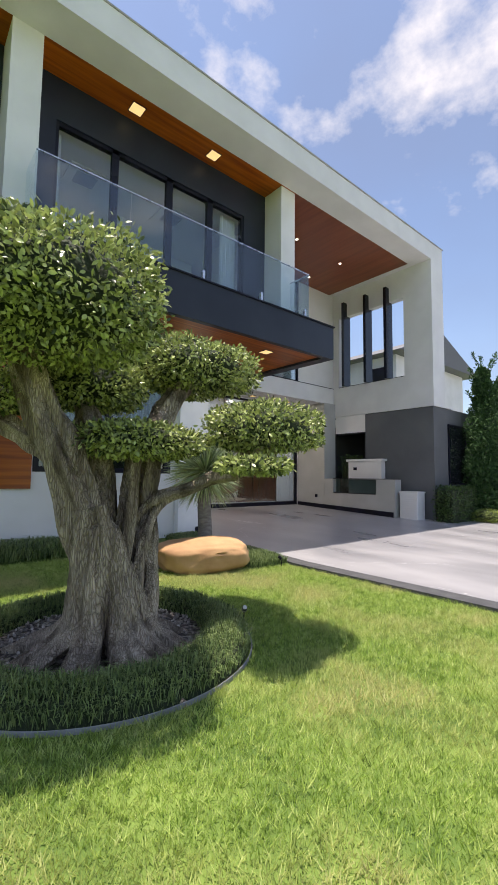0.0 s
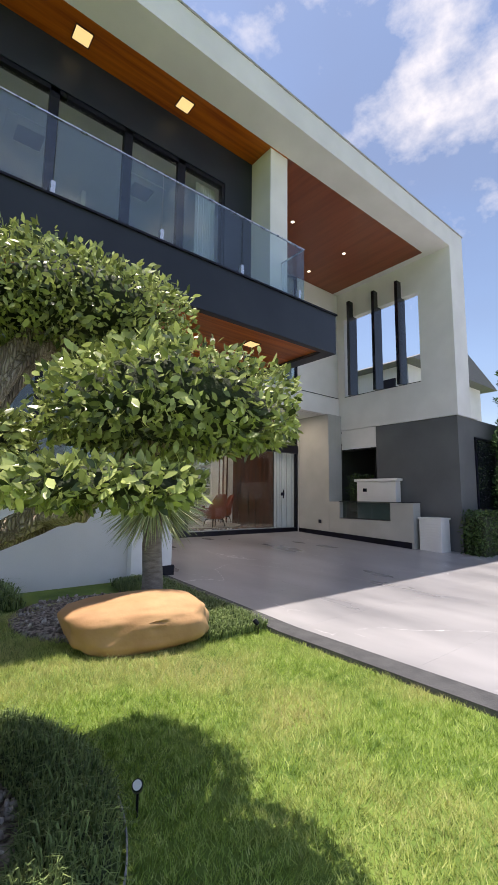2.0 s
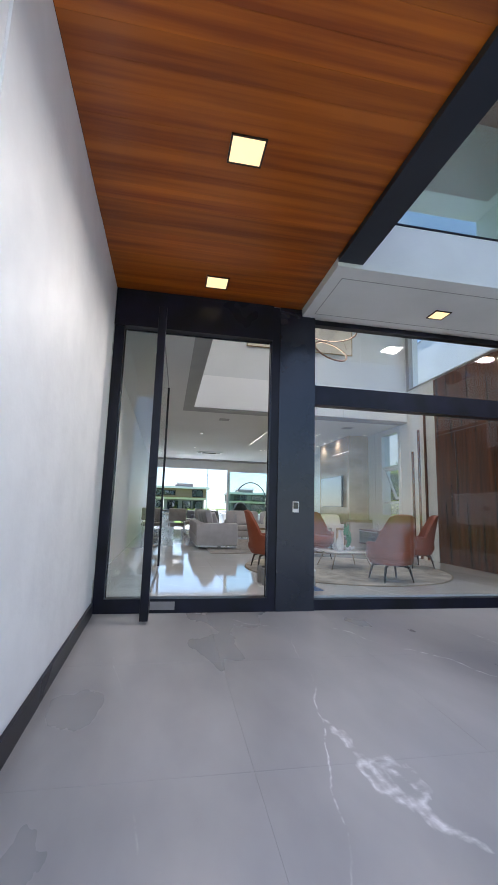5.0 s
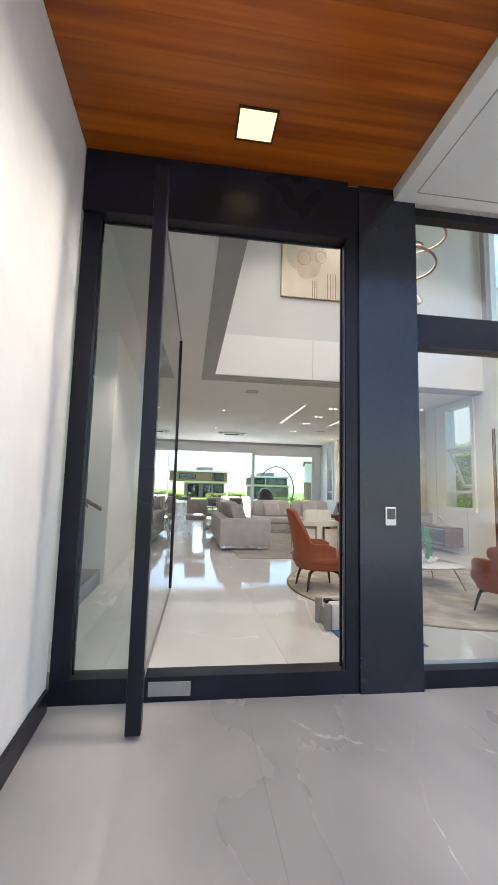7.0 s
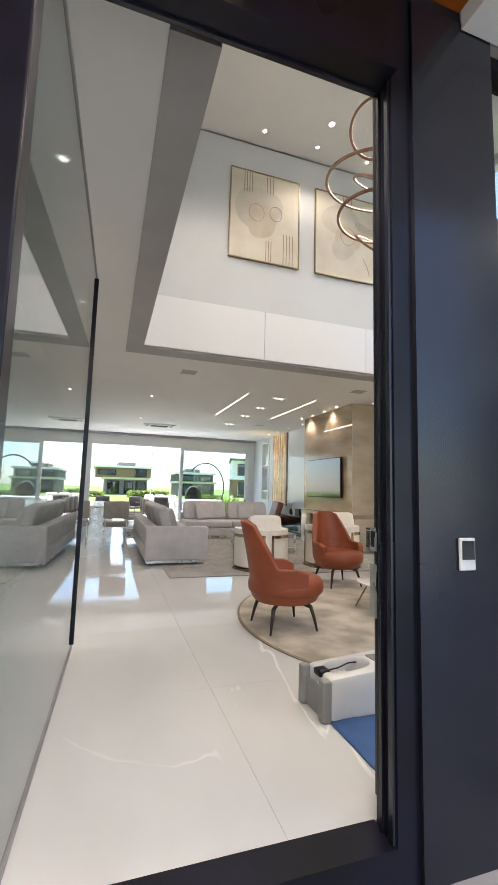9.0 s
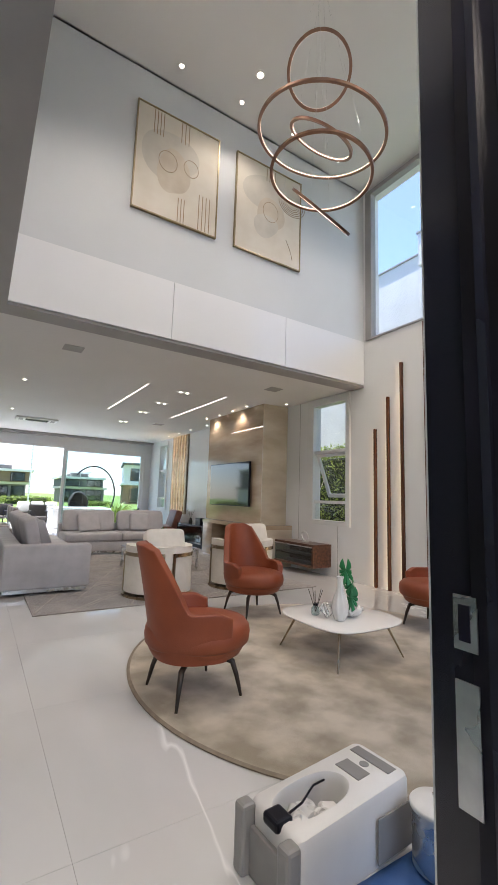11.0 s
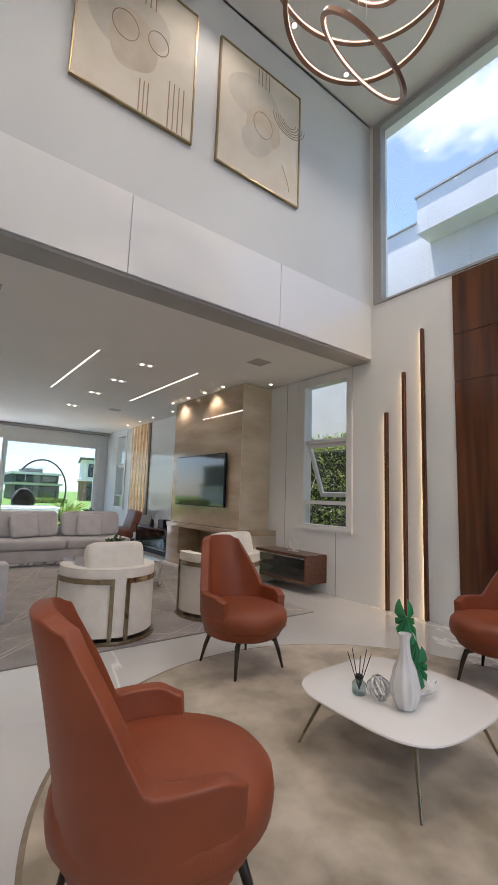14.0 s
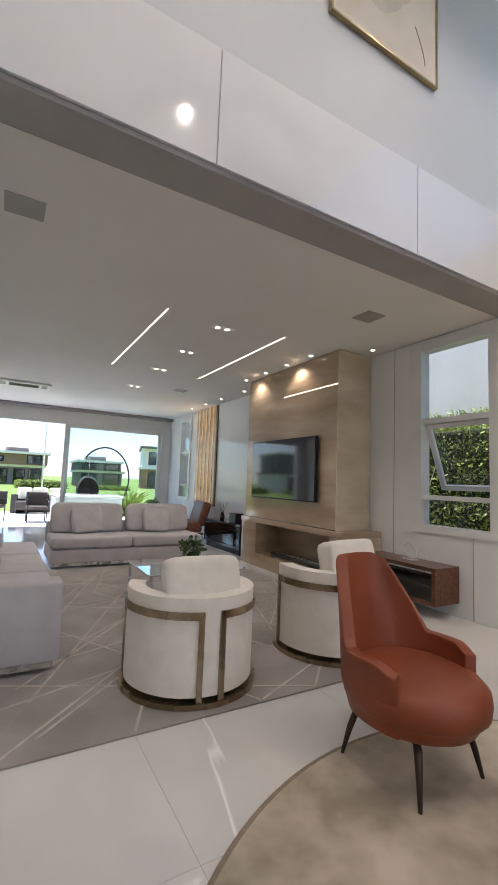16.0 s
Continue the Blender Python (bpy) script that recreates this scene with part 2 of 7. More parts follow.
def leaf_mat(name, c1, c2, scale=3.0, rough=0.42, through=0.25, island=0.35):
    """Leaves: two greens, each leaf a little different, with some light let through."""
    m, nt, b, N, L = nodes_of(name)
    g, r = N("ShaderNodeNewGeometry"), N("ShaderNodeValToRGB")
    tc, n = N("ShaderNodeTexCoord"), N("ShaderNodeTexNoise")
    n.inputs["Scale"].default_value = scale
    L(tc.outputs["Object"], n.inputs["Vector"])
    add = N("ShaderNodeMath")
    add.operation = "MULTIPLY_ADD"
    add.inputs[1].default_value, add.inputs[2].default_value = island * 1.6, -0.25 * island
    L(g.outputs["Random Per Island"], add.inputs[0])
    ad2 = N("ShaderNodeMath")
    ad2.operation = "MULTIPLY_ADD"
    ad2.inputs[1].default_value = 0.6
    L(n.outputs["Fac"], ad2.inputs[0])
    L(add.outputs["Value"], ad2.inputs[2])
    r.color_ramp.elements[0].position, r.color_ramp.elements[1].position = 0.15, 0.85
    r.color_ramp.elements[0].color, r.color_ramp.elements[1].color = (*c1, 1), (*c2, 1)
    L(ad2.outputs["Value"], r.inputs["Fac"])
    L(r.outputs["Color"], b.inputs["Base Color"])
    b.inputs["Roughness"].default_value = rough
    tr, mix = N("ShaderNodeBsdfTranslucent"), N("ShaderNodeMixShader")
    L(r.outputs["Color"], tr.inputs["Color"])
    mix.inputs[0].default_value = through
    L(b.outputs["BSDF"], mix.inputs[1])
    L(tr.outputs["BSDF"], mix.inputs[2])
    L(mix.outputs["Shader"], nt.nodes["Material Output"].inputs["Surface"])
    return m


M = {}
M["stucco"] = surf("white_stucco", (0.70, 0.69, 0.675), (0.78, 0.77, 0.755), 0.75, scale=1.3, bump=0.25, bump_scale=60)
M["stucco_rough"] = surf("textured_white_plaster", (0.82, 0.82, 0.818), (0.88, 0.88, 0.875), 0.5, scale=3.5, bump=0.3, bump_scale=18, lo=0.35, hi=0.65)
M["grey_render"] = surf("dark_grey_render", (0.10, 0.105, 0.11), (0.125, 0.13, 0.135), 0.8, scale=1.2, bump=0.2, bump_scale=70)
M["taupe"] = surf("warm_grey_render", (0.40, 0.40, 0.37), (0.46, 0.46, 0.43), 0.7, scale=1.5, bump=0.2, bump_scale=60)
M["metal_dark"] = surf("dark_blue_grey_metal", (0.018, 0.022, 0.033), (0.026, 0.031, 0.044), 0.4, scale=1.0, metal=0.0, spec=0.32)
M["black"] = surf("satin_black_aluminium", (0.007, 0.007, 0.009), (0.012, 0.012, 0.024), 0.3, scale=3, spec=0.22)
M["post"] = surf("navy_black_metal", (0.009, 0.010, 0.017), (0.014, 0.015, 0.024), 0.2, scale=2, spec=0.5)
M["timber_ceiling"] = surf("orange_wood_boards", (0.22, 0.041, 0.002), (0.43, 0.110, 0.005), 0.34, scale=2.6, stretch=(0.22, 5.5, 5.5), detail=9, bump=0.04, bump_scale=30, coat=0.06, island=0.16)
M["timber_dark"] = surf("reddish_wood_boards", (0.19, 0.042, 0.013), (0.25, 0.062, 0.02), 0.34, scale=2.0, stretch=(4, 0.3, 4), detail=8, coat=0.1)
M["walnut"] = surf("dark_walnut_veneer", (0.045, 0.013, 0.005), (0.135, 0.044, 0.016), 0.24, scale=2.2, stretch=(5, 5, 0.3), detail=9, coat=0.1, rough_var=0.02)
M["walnut_h"] = surf("walnut_veneer_horizontal", (0.06, 0.022, 0.011), (0.14, 0.055, 0.026), 0.3, scale=3, stretch=(8, 0.6, 8), detail=8, coat=0.2)
M["lawn_soil"] = surf("lawn_turf", (0.07, 0.13, 0.018), (0.17, 0.25, 0.045), 0.9, scale=2.2, bump=0.6, bump_scale=90)
M["drive"] = veined("grey_veined_paving", (0.225, 0.225, 0.237), (0.385, 0.38, 0.387), (0.74, 0.74, 0.75), 0.30, crack=1.1, pieces=0.008)
M["floor"] = veined("polished_white_marble", (0.58, 0.58, 0.575), (0.69, 0.69, 0.685), (0.9, 0.9, 0.89), 0.07, vein_scale=0.55, width=0.008, coat=0.2, pieces=0.012)
M["joint"] = surf("grey_joint_filler", (0.27, 0.27, 0.28), (0.32, 0.32, 0.33), 0.8, scale=9)
M["joint_white"] = surf("pale_joint_filler", (0.55, 0.55, 0.54), (0.62, 0.62, 0.61), 0.6, scale=9)
M["edging"] = surf("dark_edging", (0.05, 0.052, 0.055), (0.075, 0.077, 0.08), 0.8, scale=8, bump=0.3)
M["white_wall"] = surf("white_wall_paint", (0.74, 0.745, 0.74), (0.78, 0.785, 0.78), 0.55, scale=0.9, bump=0.05, bump_scale=120)
# white wall paint with the bluish shade of the void put into its colour
M["wall_pale"] = surf("white_wall_paint_bluish_shade", (0.62, 0.645, 0.66), (0.66, 0.685, 0.70), 0.6, scale=0.9, bump=0.05, bump_scale=120)
M["white_gloss"] = surf("white_lacquered_glass", (0.84, 0.85, 0.86), (0.86, 0.87, 0.88), 0.06, scale=0.6, rough_var=0.02, spec=0.6)
M["ceiling"] = surf("ceiling_paint", (0.70, 0.69, 0.665), (0.735, 0.725, 0.70), 0.8, scale=0.7)
M["grey_trim"] = surf("grey_trim", (0.33, 0.32, 0.31), (0.37, 0.36, 0.35), 0.6, scale=2)
M["white_alu"] = surf("white_aluminium", (0.72, 0.72, 0.71), (0.77, 0.77, 0.76), 0.35, scale=3)
M["glass"] = glass_mat("clear_glass", (0.965, 0.98, 0.975), 1.5)
M["glass_dark"] = glass_mat("tinted_glass", (0.62, 0.70, 0.70), 1.75)
M["glass_upper"] = glass_mat("reflecting_upper_glass", (0.80, 0.90, 0.88), 2.9)
M["glass_blue"] = glass_mat("green_tinted_glass", (0.84, 0.92, 0.915), 1.5)
M["glass_guard"] = glass_mat("guard_glass", (0.84, 0.90, 0.93), 1.6)
M["curtain"] = surf("white_curtain", (0.62, 0.64, 0.68), (0.72, 0.74, 0.78), 0.9, scale=4, stretch=(9, 9, 0.2), bump=0.4, bump_scale=4)
M["steel"] = surf("brushed_steel", (0.62, 0.62, 0.62), (0.72, 0.72, 0.71), 0.28, scale=20, metal=1.0)
M["plastic_mid"] = surf("mid_grey_plastic", (0.30, 0.30, 0.30), (0.36, 0.36, 0.36), 0.5, scale=6)
M["bounce_floor"] = surf("pale_bounce_floor", (0.42, 0.33, 0.23), (0.52, 0.42, 0.30), 0.4, scale=3, stretch=(0.4, 6, 1))
M["room_grey"] = surf("grey_room_paint", (0.80, 0.80, 0.81), (0.85, 0.85, 0.86), 0.8, scale=1)
M["lamp_warm"] = glow("warm_lamp_panel", (1.0, 0.72, 0.32), 0.42)
M["lamp_white"] = glow("downlight_lens", (1.0, 0.88, 0.70), 2.2)
M["led_warm"] = glow("warm_led_strip", (1.0, 0.66, 0.32), 1.4)
M["led_ring"] = glow("ring_led_band", (1.0, 0.76, 0.55), 0.45)
M["led_white"] = glow("neutral_led_strip", (1.0, 0.84, 0.70), 1.4)
M["screen_glass"] = surf("dark_window_glass", (0.012, 0.014, 0.018), (0.018, 0.02, 0.024), 0.05, scale=2, coat=0.6, rough_var=0.02)
# room wall paint darkened in its colour to stand for a dim interior
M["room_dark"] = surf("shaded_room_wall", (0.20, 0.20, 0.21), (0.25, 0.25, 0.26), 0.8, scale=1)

# ---- mesh helpers ----


def link(name, bm, material, parent=None, label="", smooth=0.0):
    me = bpy.data.meshes.new(name)
    bm.normal_update()
    bm.to_mesh(me)
    bm.free()
    if smooth:
        me.shade_smooth()
        me.set_sharp_from_angle(angle=radians(smooth))
    if material:
        me.materials.append(material)
    ob = new(name, me)
    ob.parent = parent
    if label:
        ob["label"] = label
    return ob


def part(name, bm, material, parent, label="", smooth=0.0):
    return link(name, bm, material, parent, label, smooth)


def setting(name, bm, material, label="", smooth=0.0, parent=None):
    ob = link(name, bm, material, parent, label, smooth)
    ob["kind"] = "structure"
    return ob


def empty(name, m, label, category, group=""):
    ob = new(name)
    ob.matrix_world = m
    ob.empty_display_size = 0.1
    return tagged(ob, label, category, group)


def add_box(bm, x0, x1, y0, y1, z0, z1, bevel=0.0, seg=2):
    v = [bm.verts.new((x, y, z)) for z in (z0, z1) for y in (y0, y1) for x in (x0, x1)]
    fs = [bm.faces.new([v[i] for i in f]) for f in ((0, 2, 3, 1), (4, 5, 7, 6), (0, 1, 5, 4), (1, 3, 7, 5), (3, 2, 6, 7), (2, 0, 4, 6))]
    if bevel:
        es = {e for f in fs for e in f.edges}
        bmesh.ops.bevel(bm, geom=list(es), offset=bevel, segments=seg, affect="EDGES", profile=0.5)
    return bm


def box(x0, x1, y0, y1, z0, z1, bevel=0.0, seg=2):
    return add_box(bmesh.new(), x0, x1, y0, y1, z0, z1, bevel, seg)


def boxes(*bs, bevel=0.0):
    bm = bmesh.new()
    for b in bs:
        add_box(bm, *b, bevel=bevel)
    return bm


def add_cyl(bm, p, q, r0, r1=None, n=16, cap=True):
    p, q = Vector(p), Vector(q)
    r1 = r0 if r1 is None else r1
    turn = (q - p).to_track_quat("Z", "Y").to_matrix()
    a = [bm.verts.new(p + turn @ Vector((r0 * math.cos(2 * math.pi * i / n), r0 * math.sin(2 * math.pi * i / n), 0))) for i in range(n)]
    b = [bm.verts.new(q + turn @ Vector((r1 * math.cos(2 * math.pi * i / n), r1 * math.sin(2 * math.pi * i / n), 0))) for i in range(n)]
    for i in range(n):
        bm.faces.new((a[i], a[(i + 1) % n], b[(i + 1) % n], b[i]))
    if cap:
        bm.faces.new(a[::-1]), bm.faces.new(b)
    return bm


def cyl(p, q, r0, r1=None, n=16):
    return add_cyl(bmesh.new(), p, q, r0, r1, n)


def lathe(profile, n=32, bm=None, centre=(0, 0, 0)):
    """A turned body from (radius, height) pairs."""
    bm = bm or bmesh.new()
    c = Vector(centre)
    rings = [[bm.verts.new(c + Vector((r * math.cos(2 * math.pi * i / n), r * math.sin(2 * math.pi * i / n), z))) for i in range(n)] for r, z in profile]
    for a, b in zip(rings, rings[1:]):
        for i in range(n):
            bm.faces.new((a[i], a[(i + 1) % n], b[(i + 1) % n], b[i]))
    bm.faces.new(rings[0][::-1]), bm.faces.new(rings[-1])
    return bm


def tube(path, radii, n=12, bm=None, flat=1.0):
    """A tube along points, with a radius for each."""
    bm = bm or bmesh.new()
    pts = [Vector(p) for p in path]
    rings, side = [], None
    for i, p in enumerate(pts):
        d = (pts[min(i + 1, len(pts) - 1)] - pts[max(i - 1, 0)]).normalized()
        if side is None:
            side = d.orthogonal().normalized()
        side = (side - d * side.dot(d)).normalized()
        up = d.cross(side)
        rings.append([bm.verts.new(p + radii[i] * (math.cos(2 * math.pi * k / n) * side + flat * math.sin(2 * math.pi * k / n) * up)) for k in range(n)])
    for a, b in zip(rings, rings[1:]):
        for i in range(n):
            bm.faces.new((a[i], a[(i + 1) % n], b[(i + 1) % n], b[i]))
    bm.faces.new(rings[0][::-1]), bm.faces.new(rings[-1])
    return bm


def ground_z(y):
    return 0.0 if y < 4 else (0.043 * (y - 4) if y < 10 else 0.26)


F = 0.42       # finished floor indoors
XE = 10.59     # east wall, inner face
DY = 10.08     # entrance front
ZS = 3.75      # porch ceiling
ZU = 7.42      # upper soffit
YF = 5.47      # roof fascia front
XR = 11.15     # inner face of the finned wall

# ---- setting: ground ----
bm = bmesh.new()
rows = [(y, ground_z(y) - 0.015) for y in (-300, 4, 5, 6, 7, 8, 9, 10)] + [(24, 0.26), (30, 0.3), (600, 0.3)]
strips = [[bm.verts.new((x, y, z)) for x in (-400, 0, 5, 12, 400)] for y, z in rows]
for a, b in zip(strips, strips[1:]):
    for i in range(4):
        bm.faces.new((a[i], a[i + 1], b[i + 1], b[i]))
setting("ground", bm, M["lawn_soil"], "green lawn turf all round the house")

bm = bmesh.new()
prof = [(-40, 0.03), (4, 0.03), (10.08, 0.29)]
for (y0, z0), (y1, z1), xa, xb in ((prof[0], prof[1], 4.38, 60), (prof[1], (6.25, 0.127), 4.38, 60), ((6.25, 0.127), prof[2], 4.38, 10.95)):
    v = [bm.verts.new(p) for p in ((xa, y0, z0), (xb, y0, z0), (xb, y1, z1), (xa, y1, z1), (xa, y0, z0 - 0.3), (xb, y0, z0 - 0.3), (xb, y1, z1 - 0.3), (xa, y1, z1 - 0.3))]
    for f in ((0, 1, 2, 3), (0, 4, 5, 1), (1, 5, 6, 2), (2, 6, 7, 3), (3, 7, 4, 0)):
        bm.faces.new([v[i] for i in f])
for v in bm.verts:
    v.co.z -= 0.004
driveway = setting("driveway", bm, M["joint"], "pale grey veined stone driveway sloping up to the door")

bm = bmesh.new()
for y0, y1 in ((-40, 4), (4, 6.62)):
    za, zb = ground_z(y0), ground_z(y1)
    v = [bm.verts.new(p) for p in ((4.16, y0, za + 0.03), (4.375, y0, za + 0.036), (4.375, y1, zb + 0.036), (4.16, y1, zb + 0.03), (4.16, y0, za - 0.2), (4.375, y0, za - 0.2), (4.375, y1, zb - 0.2), (4.16, y1, zb - 0.2))]
    for f in ((0, 1, 2, 3), (0, 4, 5, 1), (1, 5, 6, 2), (2, 6, 7, 3), (3, 7, 4, 0)):
        bm.faces.new([v[i] for i in f])
setting("driveway_edging", bm, M["edging"], "dark concrete edging strip beside the lawn")

# ---- setting: outside of the house ----
setting("wall_porch_side", boxes((4.25, 4.46, 6.9, 10.02, -0.1, ZS)), M["stucco_rough"], "white textured plaster wall beside the porch")
setting("pillar_porch", boxes((3.83, 4.45, 6.62, 6.895, -0.1, ZS)), M["stucco_rough"], "white plaster pillar at the porch corner")
bm = bmesh.new()
for (x0, x1, y0, y1) in ((4.462, 4.482, 6.6, 10.0), (4.2, 4.482, 6.595, 6.617)):
    z = ground_z(y0)
    v = [bm.verts.new(p) for p in ((x0, y0, z - 0.05), (x1, y0, z - 0.05), (x1, y1, ground_z(y1) - 0.05), (x0, y1, ground_z(y1) - 0.05),
                                   (x0, y0, z + 0.17), (x1, y0, z + 0.17), (x1, y1, ground_z(y1) + 0.145), (x0, y1, ground_z(y1) + 0.145))]
    for f in ((0, 3, 2, 1), (4, 5, 6, 7), (0, 1, 5, 4), (1, 2, 6, 5), (2, 3, 7, 6), (3, 0, 4, 7)):
        bm.faces.new([v[i] for i in f])
setting("baseboard_porch", bm, M["black"], "black metal skirting along the porch wall")

# front wall to the left with a wide dark window
setting("wall_front_left", boxes((-6, 1.42, 6.75, 6.95, -0.1, ZS), (1.42, 3.828, 6.75, 6.95, -0.1, 1.25), (3.72, 3.828, 6.75, 6.95, 1.25, ZS), (1.42, 3.72, 6.75, 6.95, 3.62, ZS)), M["stucco"], "white rendered front wall")
setting("cladding_front", boxes((-3.0, 1.40, 6.715, 6.748, 1.0, ZS - 0.02)), M["timber_ceiling"], "orange wood cladding on the front wall")
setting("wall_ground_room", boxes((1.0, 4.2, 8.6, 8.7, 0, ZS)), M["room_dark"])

w = setting("window_front", boxes((1.42, 3.72, 6.74, 6.82, 1.25, 1.33), (1.42, 3.72, 6.74, 6.82, 3.5, 3.62), (1.42, 1.5, 6.74, 6.82, 1.33, 3.5), (3.60, 3.72, 6.74, 6.82, 1.33, 3.5), (2.5, 2.58, 6.75, 6.81, 1.33, 3.5)), M["black"], "black framed window with white curtains")
for a, b in ((1.5, 2.5), (2.58, 3.6)):
    part("pane", box(a, b, 6.77, 6.78, 1.33, 3.5), M["glass_dark"], w)
bm = bmesh.new()
for x0, x1 in ((1.52, 2.3), (2.95, 3.58)):
    n = 40
    top = [(x0 + (x1 - x0) * i / n, 6.92 + 0.025 * math.sin(i * 1.7), 0) for i in range(n + 1)]
    lo = [bm.verts.new((x, y, 1.3)) for x, y, _ in top]
    hi = [bm.verts.new((x, y, 3.5)) for x, y, _ in top]
    for i in range(n):
        bm.faces.new((lo[i], lo[i + 1], hi[i + 1], hi[i]))
part("curtain", bm, M["curtain"], w, "white pleated curtain")

# porch ceiling and balcony
bm = bmesh.new()
prng = random.Random(3)
for x0, y0, y1, rows in ((-6, 5.622, 6.742, 6), (4.462, 6.744, 10.06, 18)):
    for j in range(rows):
        a, b = y0 + (y1 - y0) * j / rows, y0 + (y1 - y0) * (j + 1) / rows
        cuts = [x0] + [x for x in (prng.uniform(-3.2, -2.2), prng.uniform(0.2, 1.6), prng.uniform(3.6, 4.4)) if x > x0 + 0.5] + [6.6]
        for p, q in zip(cuts, cuts[1:]):
            add_box(bm, p + 0.0005, q - 0.0005, a + 0.0008, b - 0.0008, ZS, ZS + 0.025)
add_box(bm, -6, 6.6, 5.622, 6.742, ZS + 0.026, ZS + 0.033)
add_box(bm, 4.462, 6.6, 6.744, 10.06, ZS + 0.026, ZS + 0.033)
setting("ceiling_porch", bm, M["timber_ceiling"], "orange wooden porch ceiling with square lamps")
setting("slab_balcony", boxes((-6, 6.85, 5.5, 5.615, 3.70, 4.38), (6.602, 6.85, 5.615, 8.925, 3.70, 4.05), (6.70, 6.85, 5.615, 8.925, 4.05, 4.38), (-6, 6.60, 5.615, 8.9, ZS + 0.035, 4.37)), M["metal_dark"], "dark blue-grey metal balcony edge")
setting("trim_balcony", boxes((-6, 6.87, 5.47, 5.52, 4.38, 4.405), (6.82, 6.87, 5.52, 8.93, 4.38, 4.405)), M["black"])
setting("beam_entrance", boxes((6.852, XR - 0.002, 8.93, 10.035, 3.66, 4.185), (6.602, 6.851, 8.928, 10.035, 3.66, 4.185)), M["stucco"], "white beam above the glazed entrance")
setting("trim_soffit", boxes((6.72, 10.5, 9.12, 9.128, 3.6565, 3.6595), (6.72, 6.728, 9.128, 9.92, 3.6565, 3.6595), (6.72, 10.5, 9.92, 9.928, 3.6565, 3.6595)), M["grey_trim"], "fine grey joint lines in the white soffit")
setting("wall_recess", boxes((10.58, 10.9, 8.86, 10.04, 0, 3.658), (10.902, XR - 0.002, 8.86, 9.06, 0, 3.658)), M["taupe"], "warm grey rendered side wall of the entrance recess")

# upper storey
setting("wall_balcony", boxes((1.12, 1.47, 6.6, 6.8, 4.38, ZU), (5.25, 5.85, 6.6, 6.8, 4.38, ZU), (1.47, 5.25, 6.6, 6.8, 6.73, ZU)), M["metal_dark"], "dark panelled wall behind the balcony")
setting("pillar_balcony", boxes((5.85, 6.26, 6.08, 9.05, 4.382, ZU)), M["stucco"], "white rendered pillar on the balcony")
setting("pillar_balcony_far", boxes((0.72, 1.118, 6.05, 6.9, 4.382, ZU)), M["stucco"], "white rendered pillar on the balcony")
setting("wall_upper_far_left", boxes((-6, 0.715, 6.6, 6.8, 4.382, ZU)), M["metal_dark"])
w = setting("window_balcony", boxes(*[(a, b, 6.62, 6.70, 4.40, 6.73) for a, b in ((1.47, 1.52), (2.38, 2.5), (3.42, 3.55), (4.33, 4.46), (5.2, 5.25))], (1.52, 5.2, 6.62, 6.70, 6.66, 6.73), (1.52, 5.2, 6.62, 6.70, 4.40, 4.46)), M["black"], "black framed sliding balcony doors with pale curtains")
for a, b in ((1.52, 2.38), (2.5, 3.42), (3.55, 4.33), (4.46, 5.2)):
    part("pane", box(a, b, 6.65, 6.66, 4.46, 6.66), M["glass"], w)
for x0, x1 in ((1.5, 1.62), (4.80, 5.2)):
    bm = bmesh.new()
    n = 44 if x1 > 3 else 14
    top = [(x0 + (x1 - x0) * i / n, 6.85 + 0.02 * math.sin(i * 1.7)) for i in range(n + 1)]
    lo = [bm.verts.new((x, y, 4.4)) for x, y in top]
    hi = [bm.verts.new((x, y, 6.7)) for x, y in top]
    for i in range(n):
        bm.faces.new((lo[i], lo[i + 1], hi[i + 1], hi[i]))
    part("curtain", bm, M["curtain"], w, "white pleated curtain")
setting("wall_upper_room", boxes((1.0, 5.848, 9.6, 9.7, 4.38, 7.1), (0.9, 1.0, 6.802, 9.7, 4.38, 7.1), (3.45, 3.53, 8.75, 9.6, 4.38, 7.0)), M["room_grey"])
setting("ceiling_upper_room", boxes((1.0, 5.848, 6.802, 9.6, 7.0, 7.1)), M["room_grey"])
# unseen pale floor, added over the dark slab to bounce daylight up
setting("floor_upper_room_bounce", boxes((1.0, 5.848, 6.802, 9.6, 4.373, 4.383)), M["bounce_floor"])
for x in (2.40, 4.32):
    e = empty("ceiling_cassette", pose(x, 8.07, 7.0), "square white ceiling air conditioner with a grey grille", "air conditioner", "cassettes in the upper room")
    h = 0.36
    part("frame", boxes((-h, h, -h, -0.2, -0.03, -0.001), (-h, h, 0.2, h, -0.03, -0.001), (-h, -0.2, -0.2, 0.2, -0.03, -0.001), (0.2, h, -0.2, 0.2, -0.03, -0.001)), M["white_alu"], e)
    part("grille", box(-0.2, 0.2, -0.2, 0.2, -0.018, -0.001), M["plastic_mid"], e, "grey grille")
setting("soffit_upper", boxes((-6, 1.1, 6.05, 6.6, ZU, ZU + 0.03), (1.1, 6.26, 6.05, 6.6, ZU, ZU + 0.03), ), M["timber_ceiling"], "orange wooden soffit above the balcony")
setting("soffit_upper_wide", boxes((6.26, 10.95, 6.05, 8.94, ZU, ZU + 0.03), ), M["timber_dark"], "reddish wooden soffit with small round spots")
